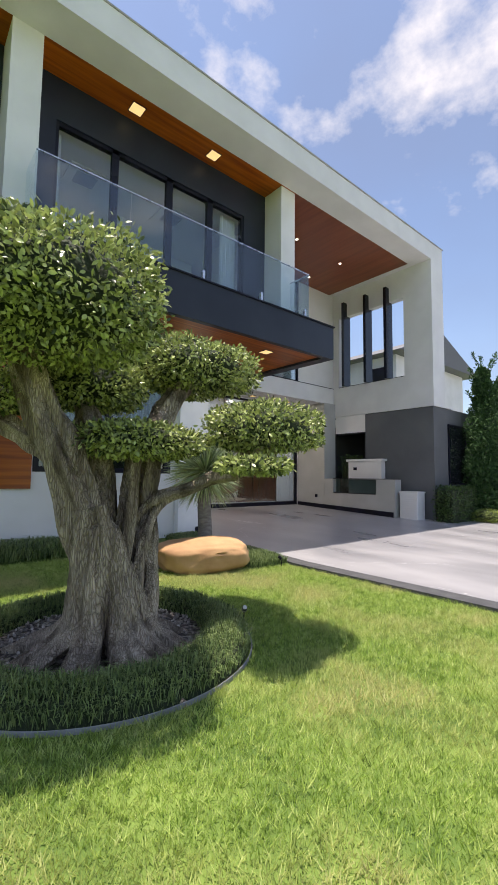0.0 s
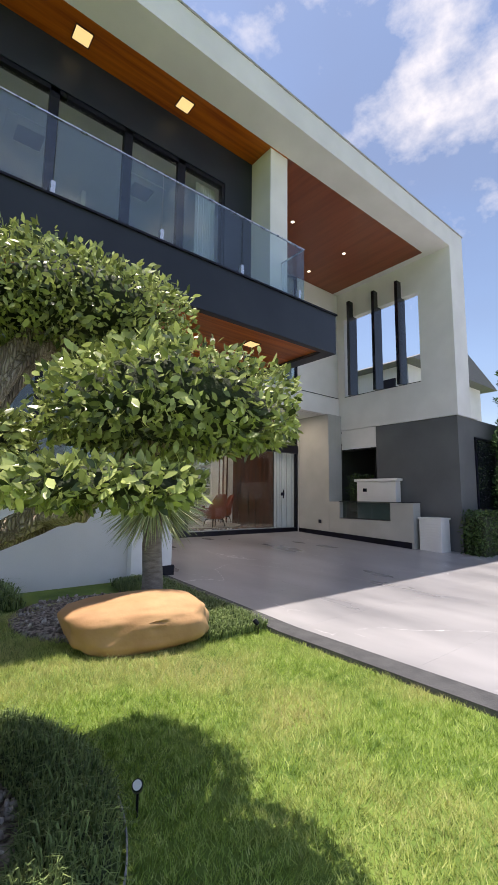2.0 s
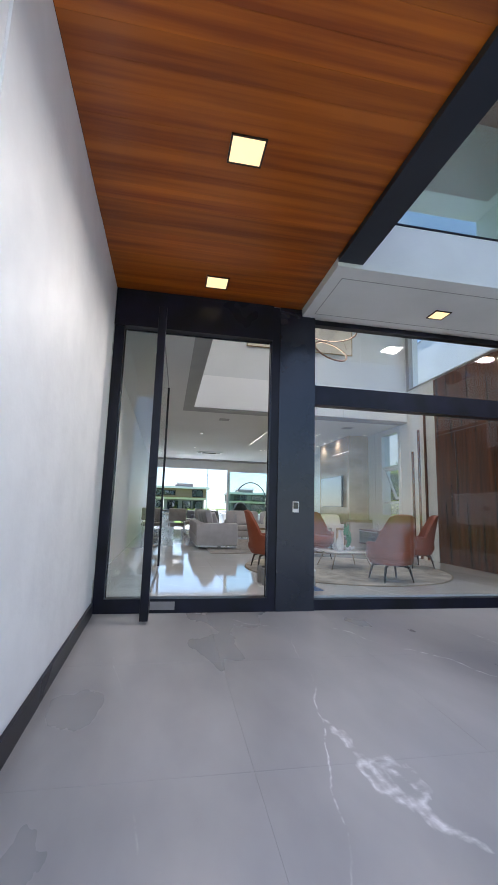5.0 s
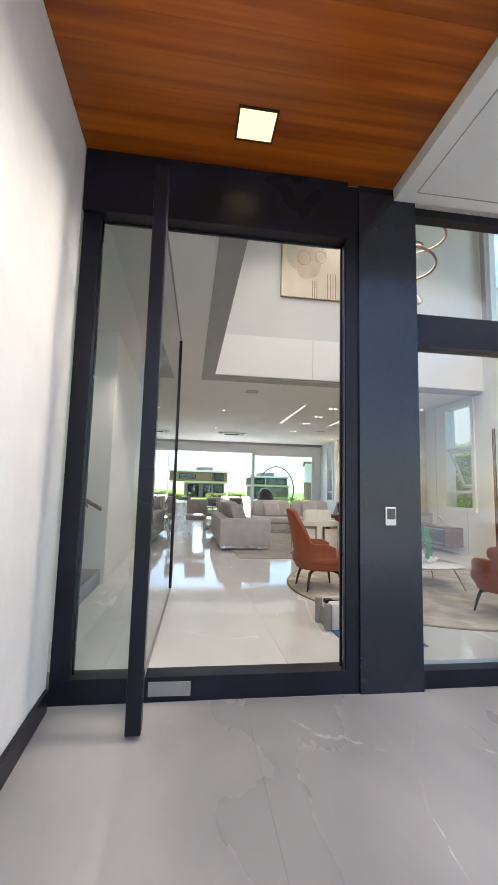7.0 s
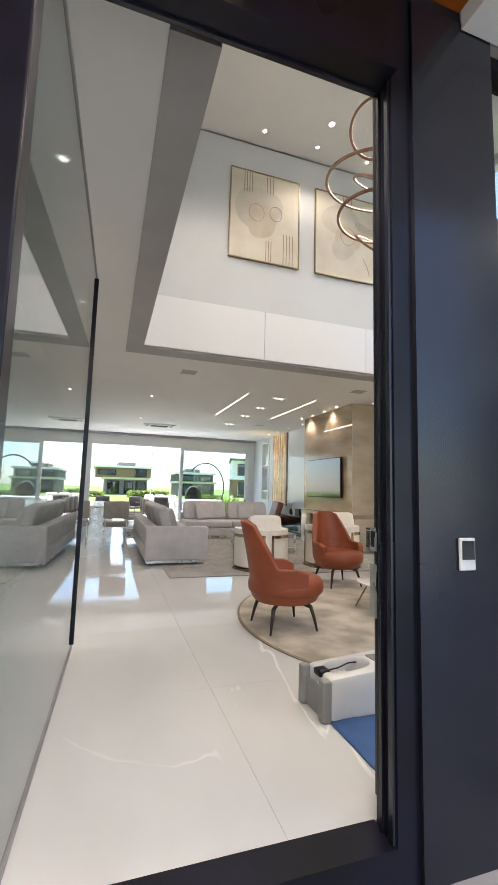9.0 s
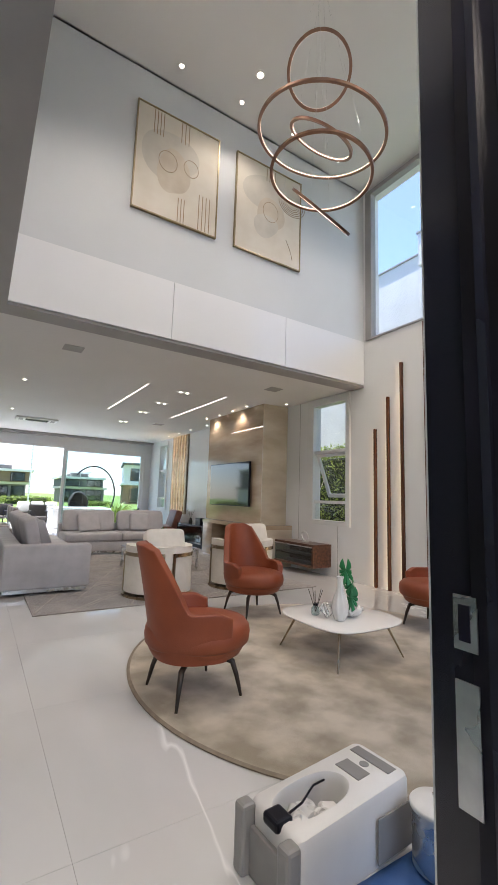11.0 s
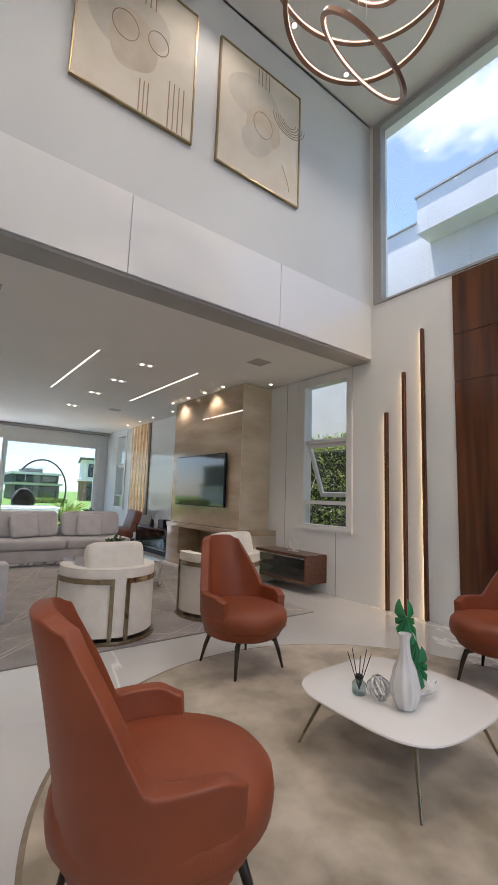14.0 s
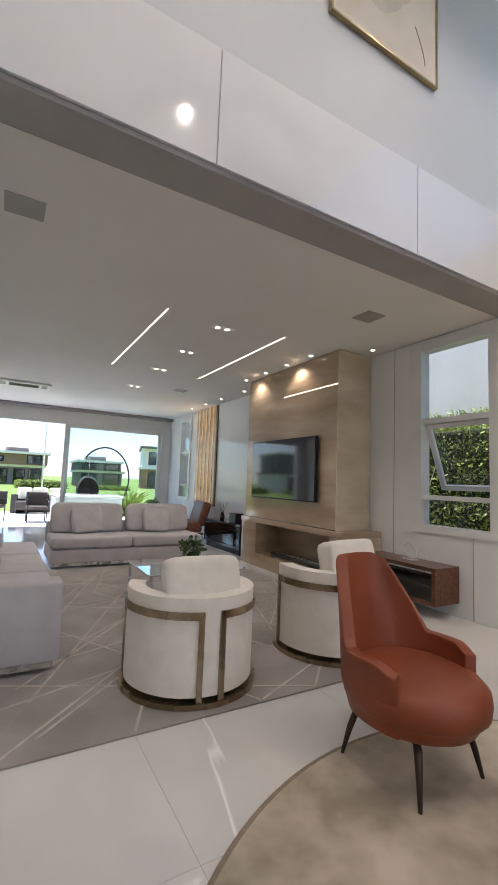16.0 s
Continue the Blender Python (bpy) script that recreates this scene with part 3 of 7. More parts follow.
setting("roof", boxes((-6, 11.83, YF, 6.05, ZU - 0.004, 7.90), (10.95, 11.83, 6.05, 9.1, ZU - 0.004, 7.90), (-6, 10.95, 6.05, 24.8, ZU + 0.03, 7.90)), M["stucco"], "white rendered roof frame")
setting("roof_trim", boxes((-6, 11.86, YF - 0.02, YF + 0.2, 7.90, 7.925), (11.66, 11.86, YF + 0.2, 8.9, 7.90, 7.925)), M["grey_trim"])
setting("wall_finned", boxes((XR, 11.83, YF, 6.33, 3.23, ZU - 0.006), (XR, 11.35, 6.33, 8.7, 3.23, 4.19), (XR, 11.35, 6.33, 8.7, 6.56, ZU - 0.006), (XR, 11.35, 8.7, 9.1, 3.23, ZU - 0.006)), M["stucco"], "white rendered wall with a tall opening")
fins = setting("fins", boxes((10.97, 11.32, 8.36, 8.45, 4.19, 7.0)), M["post"], "dark upright fin in the wall opening")
for y in (7.52, 6.8):
    o = new("fin", fins.data)
    o.location, o.parent = (0, y - 8.36, 0), fins
setting("trim_opening", boxes((XR - 0.01, 11.36, 6.33, 8.7, 4.19, 4.205)), M["black"])
setting("wall_upper_back", boxes((9.44, XR - 0.002, 8.945, 9.15, 4.187, ZU), ), M["stucco"], "white rendered upper wall")
w = setting("window_upper", boxes((6.27, 9.435, 8.95, 9.03, 4.187, 4.225), (6.27, 9.435, 8.95, 9.03, ZU - 0.06, ZU), (9.385, 9.435, 8.95, 9.03, 4.225, ZU - 0.06)), M["black"], "large fixed upper window with black frame")
part("pane", box(6.27, 9.385, 8.985, 8.995, 4.225, ZU - 0.06), M["glass_upper"], w)
setting("trim_beam", boxes((6.86, XR - 0.004, 8.915, 8.948, 4.186, 4.2)), M["black"])

# lower right wing
setting("wall_wing", boxes((XR + 0.02, 14.5, YF + 0.03, 7.7, -0.1, 3.222), ), M["grey_render"], "dark grey rendered ground-floor wall")
setting("wall_wing_back", boxes((11.4, 14.5, 9.6, 9.8, 0, 3.4), (13.8, 14.5, 7.72, 9.58, 0, 3.4)), M["grey_render"])
setting("ceiling_wing", boxes((XR + 0.36, 14.5, 7.72, 9.6, 3.0, 3.2)), M["stucco"])
setting("lintel_wing", boxes((XR + 0.02, XR + 0.35, 7.705, 8.858, 2.66, 3.222)), M["stucco"], "white beam over the covered yard")
setting("trim_lintel", boxes((XR + 0.015, XR + 0.35, 7.705, 8.858, 2.635, 2.658)), M["black"])
w = setting("window_wing", boxes((11.98, 13.15, YF - 0.005, YF + 0.028, 1.05, 1.1), (11.98, 13.15, YF - 0.005, YF + 0.028, 2.72, 2.78), (11.98, 12.04, YF - 0.005, YF + 0.028, 1.1, 2.72), (13.09, 13.15, YF - 0.005, YF + 0.028, 1.1, 2.72)), M["black"], "dark window in the grey wall")
part("pane", box(12.04, 13.09, YF + 0.01, YF + 0.02, 1.1, 2.72), M["screen_glass"], w, "dark reflecting pane")
setting("trim_wing", boxes((XR - 0.02, 12.2, YF - 0.01, 7.7, 3.224, 3.232)), M["white_alu"])
setting("low_wall", boxes((10.58, 10.9, 6.35, 6.95, 0, 1.18), (10.58, 10.9, 6.95, 8.5, 0, 0.74), (10.58, 10.9, 8.5, 8.858, 0, 1.18)), M["taupe"], "low warm grey wall with a glass infill")
setting("glass_infill", boxes((10.72, 10.735, 6.95, 8.5, 0.74, 1.17)), M["glass_dark"], "tinted glass infill in the low wall")
setting("trim_low_wall", boxes((10.57, 10.91, 6.34, 8.5, 1.18, 1.195), (10.565, 10.9, 6.95, 8.5, 0.74, 0.752)), M["black"])
bm = bmesh.new()
v = [bm.verts.new(p) for p in ((10.555, 6.4, 0.12), (10.578, 6.4, 0.12), (10.578, 10.0, 0.27), (10.555, 10.0, 0.27), (10.555, 6.4, 0.27), (10.578, 6.4, 0.27), (10.578, 10.0, 0.40), (10.555, 10.0, 0.40))]
for f in ((0, 3, 2, 1), (4, 5, 6, 7), (0, 1, 5, 4), (1, 2, 6, 5), (2, 3, 7, 6), (3, 0, 4, 7)):
    bm.faces.new([v[i] for i in f])
setting("baseboard_low_wall", bm, M["black"])

# ---- setting: entrance front ----
setting("door_frame", boxes((4.465, 6.25, DY - 0.06, DY + 0.08, 3.32, 3.745), (6.25, 6.34, DY - 0.02, DY + 0.1, 0.26, 3.745), (4.465, 4.57, DY - 0.02, DY + 0.08, 0.24, 3.32), (4.57, 6.25, DY - 0.02, DY + 0.12, 0.2, 0.425), (6.34, 6.6, DY - 0.04, DY + 0.2, 3.70, 3.745)), M["black"], "black aluminium entrance frame")
setting("door_stops", boxes((6.236, 6.249, DY - 0.012, DY + 0.012, 0.427, 3.318), (6.236, 6.249, DY + 0.05, DY + 0.066, 0.427, 3.318), (4.571, 4.584, DY + 0.048, DY + 0.064, 0.427, 3.318), (4.6, 6.23, DY + 0.05, DY + 0.066, 3.306, 3.319)), M["post"], "slim raised door stops")
setting("post_entrance", boxes((6.34, 6.77, DY - 0.04, DY + 0.24, 0.26, 3.70)), M["post"], "broad dark metal post beside the door")
setting("sidelight", boxes((4.57, 4.96, DY + 0.03, DY + 0.04, 0.425, 3.32)), M["glass"])
GX0, GX1 = 6.77, 10.58
w = setting("window_entrance", boxes((GX0, GX1, DY, DY + 0.1, 0.24, 0.40), (GX0, GX1, DY, DY + 0.1, 3.60, 3.658), (GX0, GX1, DY - 0.02, DY + 0.12, 2.60, 2.83), (GX1 - 0.05, GX1, DY, DY + 0.1, 0.40, 3.60)), M["black"], "full-height entrance glazing in black frames")
for i in range(6):
    a, b = GX0 + 0.01 + (GX1 - 0.06 - GX0) / 6 * i, GX0 + 0.004 + (GX1 - 0.06 - GX0) / 6 * (i + 1)
    part("pane", box(a, b - 0.006, DY + 0.04 + 0.012 * (i % 2), DY + 0.05 + 0.012 * (i % 2), 0.40, 2.60), M["glass"], w)
for a, b in ((GX0 + 0.005, 7.395), (7.4, 8.12), (8.125, 9.4), (9.405, GX1 - 0.05)):
    part("pane", box(a, b, DY + 0.05, DY + 0.06, 2.83, 3.60), M["glass"], w)

sd = setting("slatted_door", boxes((9.72, 10.52, DY + 0.14, DY + 0.16, 0.40, 2.60)), M["black"], "white slatted service door behind the glass")
sl = part("slat", box(0, 0.078, DY + 0.115, DY + 0.139, 0.41, 3.58), M["white_wall"], sd, "white upright slat")
sl.location = (9.74, 0, 0)
for k in range(1, 8):
    o = new("slat", sl.data)
    o.location, o.parent = (9.74 + 0.1 * k, 0, 0), sd
part("handle", boxes((9.95, 9.97, DY - 0.05, DY - 0.02, 1.25, 1.5), (9.92, 10.0, DY - 0.03, DY + 0.03, 1.33, 1.42)), M["black"], sd, "black door handle")

# ---- setting: indoors ----
floor = setting("floor", boxes((2.4, XE, DY + 0.12, 24.3, 0.1, F - 0.004)), M["joint_white"], "polished white marble floor")
setting("wall_front_upper", boxes((4.2, XE, DY + 0.02, DY + 0.3, 3.75, C2)), M["white_wall"])
setting("wall_entrance_pier", boxes((6.39, 6.80, DY + 0.245, DY + 0.28, F, 3.75)), M["white_wall"])
setting("wall_east", boxes((XE, XE + 0.3, 10.06, 14.7, 0.1, 4.22), (XE, XE + 0.3, 10.06, 10.6, 4.22, 7.4), (XE, XE + 0.3, 10.6, 14.36, 6.82, 7.4), (XE, XE + 0.3, 14.36, 14.7, 4.22, 7.4),
                          (XE, XE + 0.3, 14.7, 15.76, 0.1, 1.24), (XE, XE + 0.3, 14.7, 15.76, 3.45, 7.4), (XE, XE + 0.3, 15.76, 22.65, 0.1, 7.4), (XE, XE + 0.3, 22.65, 23.5, 0.1, 1.2), (XE, XE + 0.3, 22.65, 23.5, 3.4, 7.4), (XE, XE + 0.3, 23.5, 24.5, 0.1, 7.4)), M["white_wall"], "white painted side wall")
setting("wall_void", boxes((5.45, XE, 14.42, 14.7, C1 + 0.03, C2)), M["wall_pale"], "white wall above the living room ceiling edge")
setting("wall_void_side", boxes((5.40, 5.59, DY + 0.3, 14.42, C1 + 0.03, C2)), M["white_wall"])
gp = setting("guard_panels", boxes((5.595, 7.295, 14.402, 14.418, 3.50, 4.22)), M["white_gloss"], "glossy white panel band with fine joints")
for a, b in ((7.305, 8.995), (9.005, 10.585)):
    part("panel", box(a, b, 14.402, 14.418, 3.50, 4.22), M["white_gloss"], gp)
setting("ceiling_upper", boxes((5.4, XE, DY + 0.02, 14.395, C2, C2 + 0.1), (5.4, XE, 14.395, 14.42, C2 + 0.03, C2 + 0.1)), M["ceiling"], "white double-height ceiling")
setting("ceiling_lower", boxes((2.4, XE, 14.70, 24.3, C1, C1 + 0.15), (2.4, 5.37, DY + 0.2, 14.70, C1, C1 + 0.15)), M["ceiling"], "white ceiling over the living room")
setting("trim_ceiling", boxes((5.37, XE, 14.42, 14.70, C1 - 0.006, C1 + 0.028), (5.37, 5.59, DY + 0.22, 14.42, C1 - 0.006, C1 + 0.028)), M["grey_trim"], "grey edge strip round the opening in the ceiling")
setting("wall_west", boxes((4.0, 4.28, DY + 0.2, 11.4, 0.1, C1), (4.0, 4.28, 12.65, 24.3, 0.1, C1), (2.4, 4.0, 12.65, 12.8, 0.1, C1), (2.2, 2.4, DY, 12.8, 0.1, C1), (2.4, 4.0, DY + 0.2, DY + 0.4, 0.1, C1)), M["white_wall"], "white painted wall by the stairs")
setting("wall_terrace", boxes((4.0, 4.6, 24.3, 24.5, 0.1, C1 + 0.1), (10.4, XE, 24.3, 24.5, 0.1, C1 + 0.1), (4.6, 10.4, 24.3, 24.5, 3.12, C1 + 0.1)), M["white_wall"])
setting("roof_body", boxes((2.2, 4.0, DY + 0.3, 24.5, C1 + 0.16, 7.4), (4.0, 5.39, 14.72, 24.5, C1 + 0.16, 7.4)), M["stucco"])
setting("wall_rear_upper", boxes((4.0, XE + 0.3, 24.3, 24.5, C1 + 0.1, 7.4)), M["stucco"])
setting("terrace", boxes((-2, 14, 24.5, 29.5, 0.1, 0.40)), M["stucco"], "pale stone terrace behind the house")

# ---- more materials ----
M["leaf_olive"] = leaf_mat("clipped_ligustrum_leaves", (0.03, 0.055, 0.013), (0.46, 0.53, 0.18), 9.0, 0.32, 0.2, 0.55)
# near-black: the shade deep between leaves and blades, put into the colour
M["leaf_core"] = surf("shaded_inner_foliage", (0.012, 0.02, 0.006), (0.03, 0.045, 0.015), 0.9, scale=30, bump=1.0, bump_scale=50)
def bark_mat():
    """Old bark: upright plates with dark cracks between them, lighter worn ridges."""
    m, nt, b, N, L = nodes_of("grey_brown_bark")
    tc, mp, wr, av = N("ShaderNodeTexCoord"), N("ShaderNodeMapping"), N("ShaderNodeTexNoise"), N("ShaderNodeMixRGB")
    mp.inputs["Scale"].default_value = (1, 1, 0.16)
    wr.inputs["Scale"].default_value, wr.inputs["Detail"].default_value = 9, 5
    av.inputs[0].default_value = 0.10
    L(tc.outputs["Object"], mp.inputs["Vector"])
    L(mp.outputs["Vector"], wr.inputs["Vector"])
    L(mp.outputs["Vector"], av.inputs[1])
    L(wr.outputs["Color"], av.inputs[2])
    vo, big, fine = N("ShaderNodeTexVoronoi"), N("ShaderNodeTexNoise"), N("ShaderNodeTexNoise")
    vo.feature = "DISTANCE_TO_EDGE"
    vo.inputs["Scale"].default_value = 78
    L(av.outputs["Color"], vo.inputs["Vector"])
    big.inputs["Scale"].default_value, big.inputs["Detail"].default_value = 9, 8
    fine.inputs["Scale"].default_value, fine.inputs["Detail"].default_value = 90, 6
    L(mp.outputs["Vector"], big.inputs["Vector"])
    L(mp.outputs["Vector"], fine.inputs["Vector"])
    cr = N("ShaderNodeMapRange")
    cr.inputs["From Max"].default_value = 0.22
    L(vo.outputs["Distance"], cr.inputs["Value"])
    add = N("ShaderNodeMath")
    add.operation, add.inputs[1].default_value = "MULTIPLY_ADD", 0.5
    L(fine.outputs["Fac"], add.inputs[0])
    L(cr.outputs["Result"], add.inputs[2])
    ramp, tint, mix = N("ShaderNodeValToRGB"), N("ShaderNodeValToRGB"), N("ShaderNodeMixRGB")
    ramp.color_ramp.elements[0].position, ramp.color_ramp.elements[1].position = 0.2, 1.2
    ramp.color_ramp.elements[0].color, ramp.color_ramp.elements[1].color = (0.58, 0.54, 0.50, 1), (1, 1, 1, 1)
    tint.color_ramp.elements[0].position, tint.color_ramp.elements[1].position = 0.32, 0.68
    tint.color_ramp.elements[0].color, tint.color_ramp.elements[1].color = (0.12, 0.085, 0.06, 1), (0.62, 0.52, 0.41, 1)
    L(add.outputs["Value"], ramp.inputs["Fac"])
    L(big.outputs["Fac"], tint.inputs["Fac"])
    mix.blend_type, mix.inputs[0].default_value = "MULTIPLY", 1.0
    L(ramp.outputs["Color"], mix.inputs[1])
    L(tint.outputs["Color"], mix.inputs[2])
    L(mix.outputs["Color"], b.inputs["Base Color"])
    b.inputs["Roughness"].default_value = 0.88
    bp = N("ShaderNodeBump")
    bp.inputs["Strength"].default_value, bp.inputs["Distance"].default_value = 0.9, 0.015
    L(add.outputs["Value"], bp.inputs["Height"])
    L(bp.outputs["Normal"], b.inputs["Normal"])
    return m


M["bark"] = bark_mat()


def grass_mat():
    """Turf blades: tufts light and dark, straw-coloured thin places, each blade a little different."""
    m, nt, b, N, L = nodes_of("grass_blades")
    tc, g = N("ShaderNodeTexCoord"), N("ShaderNodeNewGeometry")
    tuft, wide, r, dry = N("ShaderNodeTexNoise"), N("ShaderNodeTexNoise"), N("ShaderNodeValToRGB"), N("ShaderNodeMixRGB")
    tuft.inputs["Scale"].default_value, tuft.inputs["Detail"].default_value = 16.0, 3
    wide.inputs["Scale"].default_value, wide.inputs["Detail"].default_value = 1.1, 4
    L(tc.outputs["Object"], tuft.inputs["Vector"])
    L(tc.outputs["Object"], wide.inputs["Vector"])
    a1, a2 = N("ShaderNodeMath"), N("ShaderNodeMath")
    a1.operation, a1.inputs[1].default_value = "MULTIPLY_ADD", 0.45
    L(g.outputs["Random Per Island"], a1.inputs[0])
    a2.operation, a2.inputs[1].default_value, a2.inputs[2].default_value = "MULTIPLY_ADD", 1.5, -0.50
    L(tuft.outputs["Fac"], a2.inputs[0])
    L(a2.outputs["Value"], a1.inputs[2])
    e = r.color_ramp.elements
    e[0].position, e[0].color = 0.06, (0.10, 0.18, 0.022, 1)
    e[1].position, e[1].color = 0.92, (0.70, 0.76, 0.30, 1)
    e.new(0.45).color = (0.36, 0.50, 0.095, 1)
    L(a1.outputs["Value"], r.inputs["Fac"])
    k = N("ShaderNodeMapRange")
    k.inputs["From Min"].default_value, k.inputs["From Max"].default_value, k.inputs["To Max"].default_value = 0.45, 0.64, 0.66
    L(wide.outputs["Fac"], k.inputs["Value"])
    dry.inputs[2].default_value = (0.62, 0.54, 0.27, 1)
    L(k.outputs["Result"], dry.inputs[0])
    L(r.outputs["Color"], dry.inputs[1])
    L(dry.outputs["Color"], b.inputs["Base Color"])
    b.inputs["Roughness"].default_value = 0.5
    tr, mix = N("ShaderNodeBsdfTranslucent"), N("ShaderNodeMixShader")
    L(dry.outputs["Color"], tr.inputs["Color"])
    mix.inputs[0].default_value = 0.35
    L(b.outputs["BSDF"], mix.inputs[1])
    L(tr.outputs["BSDF"], mix.inputs[2])
    L(mix.outputs["Shader"], nt.nodes["Material Output"].inputs["Surface"])
    return m


M["grass"] = grass_mat()
M["mondo"] = leaf_mat("mondo_grass_blades", (0.045, 0.085, 0.026), (0.27, 0.36, 0.13), 3, 0.4, 0.2, 0.5)
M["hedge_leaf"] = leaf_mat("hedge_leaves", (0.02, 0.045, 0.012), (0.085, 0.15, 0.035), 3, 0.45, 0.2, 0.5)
# lighter copy of the hedge leaves, with sunlight put into the colour
M["hedge_bright"] = leaf_mat("sun_brightened_leaves", (0.07, 0.11, 0.018), (0.32, 0.40, 0.08), 3, 0.45, 0.3, 0.5)
M["conifer"] = leaf_mat("conifer_needles", (0.008, 0.032, 0.010), (0.055, 0.13, 0.03), 4, 0.8, 0.1, 0.5)
M["yucca"] = leaf_mat("yucca_blades", (0.15, 0.20, 0.07), (0.60, 0.66, 0.38), 3, 0.45, 0.15, 0.5)
M["yucca_trunk"] = surf("yucca_trunk", (0.16, 0.14, 0.125), (0.27, 0.245, 0.22), 0.9, scale=10, stretch=(1, 1, 3), bump=0.8, bump_scale=30)
M["rock"] = surf("orange_sandstone_boulder", (0.40, 0.215, 0.095), (0.58, 0.35, 0.17), 0.8, scale=2.6, bump=0.35, bump_scale=22, lo=0.3, hi=0.7)
M["mulch"] = surf("stone_mulch", (0.07, 0.055, 0.045), (0.34, 0.30, 0.26), 0.95, scale=28, bump=1.0, bump_scale=45, lo=0.42, hi=0.62, detail=3)
M["pebble"] = surf("pale_pebbles", (0.11, 0.09, 0.075), (0.50, 0.46, 0.42), 0.8, scale=14, island=0.4)
M["leather"] = surf("terracotta_leather", (0.225, 0.050, 0.017), (0.275, 0.066, 0.023), 0.5, scale=5, bump=0.12, bump_scale=160)
M["leather_seam"] = surf("terracotta_piping", (0.16, 0.04, 0.022), (0.19, 0.05, 0.03), 0.5, scale=8)
M["leather_brown"] = surf("brown_leather", (0.15, 0.048, 0.026), (0.23, 0.08, 0.045), 0.4, scale=6, bump=0.15, bump_scale=90)
M["bronze"] = surf("dark_bronze", (0.045, 0.036, 0.03), (0.07, 0.055, 0.045), 0.35, scale=8, metal=0.7)
M["brass"] = surf("aged_brass", (0.30, 0.235, 0.15), (0.37, 0.30, 0.20), 0.28, scale=12, metal=1.0)
M["copper"] = surf("rose_copper", (0.26, 0.15, 0.105), (0.33, 0.20, 0.14), 0.35, scale=10, metal=0.8)
M["boucle"] = surf("cream_fabric", (0.76, 0.72, 0.65), (0.82, 0.78, 0.71), 0.95, scale=12, bump=0.3, bump_scale=240, sheen=0.3)
M["sofa"] = surf("pale_grey_fabric", (0.42, 0.41, 0.425), (0.48, 0.47, 0.485), 0.95, scale=6, bump=0.3, bump_scale=260, sheen=0.3)
M["rug_round"] = surf("mottled_beige_rug", (0.31, 0.262, 0.19), (0.58, 0.51, 0.405), 0.98, scale=3.4, detail=7, bump=0.25, bump_scale=240, lo=0.38, hi=0.64, sheen=0.3)
M["rug_edge"] = surf("rug_binding", (0.22, 0.18, 0.135), (0.27, 0.225, 0.17), 0.95, scale=20)
M["rug_grey"] = surf("grey_beige_rug", (0.21, 0.19, 0.175), (0.30, 0.275, 0.255), 0.98, scale=3, bump=0.5, bump_scale=220, sheen=0.4)
M["rug_line"] = surf("pale_rug_yarn", (0.42, 0.39, 0.36), (0.53, 0.50, 0.46), 0.98, scale=9)
M["lacquer"] = surf("white_lacquer", (0.80, 0.79, 0.77), (0.83, 0.82, 0.80), 0.14, scale=2, coat=0.5, rough_var=0.04)
M["ceramic"] = surf("pearly_white_ceramic", (0.70, 0.70, 0.69), (0.82, 0.82, 0.81), 0.2, scale=6, coat=0.4)
M["monstera"] = leaf_mat("monstera_green", (0.01, 0.10, 0.035), (0.03, 0.24, 0.08), 8, 0.3, 0.2, 0.3)
M["pot_leaf"] = leaf_mat("potted_leaves", (0.02, 0.05, 0.015), (0.07, 0.15, 0.04), 8, 0.4, 0.2, 0.5)
M["onyx"] = surf("beige_onyx_slab", (0.30, 0.215, 0.135), (0.50, 0.40, 0.285), 0.13, scale=1.3, stretch=(1, 0.5, 2.6), detail=8, coat=0.3, lo=0.34, hi=0.68, rough_var=0.04)
M["onyx_light"] = surf("pale_onyx_side", (0.52, 0.44, 0.33), (0.66, 0.59, 0.48), 0.2, scale=1.5, stretch=(1, 1, 2.4), detail=8, coat=0.2)
M["screen"] = surf("television_screen", (0.008, 0.008, 0.01), (0.012, 0.012, 0.014), 0.06, scale=2, coat=0.8, rough_var=0.02)
M["plastic_white"] = surf("white_plastic", (0.66, 0.65, 0.63), (0.72, 0.71, 0.69), 0.35, scale=4)
M["plastic_grey"] = surf("grey_plastic", (0.22, 0.215, 0.21), (0.27, 0.265, 0.26), 0.45, scale=6)
M["mat_blue"] = surf("blue_sheet", (0.03, 0.085, 0.24), (0.045, 0.12, 0.31), 0.6, scale=5, bump=0.3, bump_scale=12)
M["black_gloss"] = surf("black_gloss", (0.015, 0.014, 0.014), (0.025, 0.023, 0.022), 0.12, scale=4, coat=0.4)
M["mirror"] = surf("mirror_top", (0.72, 0.71, 0.69), (0.76, 0.75, 0.73), 0.03, scale=2, metal=1.0, rough_var=0.02)
M["canvas"] = surf("cream_canvas", (0.66, 0.60, 0.50), (0.72, 0.67, 0.58), 0.7, scale=3, bump=0.1, bump_scale=200)
M["paint_tan"] = surf("tan_paint", (0.54, 0.46, 0.36), (0.63, 0.56, 0.46), 0.8, scale=4, detail=8)
M["paint_grey"] = surf("grey_beige_paint", (0.55, 0.51, 0.44), (0.63, 0.585, 0.51), 0.8, scale=4, detail=8)
M["paint_line"] = surf("brown_paint_line", (0.30, 0.21, 0.12), (0.36, 0.26, 0.16), 0.7, scale=9)
M["gold_frame"] = surf("thin_gold_frame", (0.34, 0.27, 0.15), (0.42, 0.34, 0.20), 0.35, scale=9, metal=0.9)
M["step"] = surf("dark_stone_step", (0.10, 0.098, 0.095), (0.15, 0.147, 0.142), 0.3, scale=4)
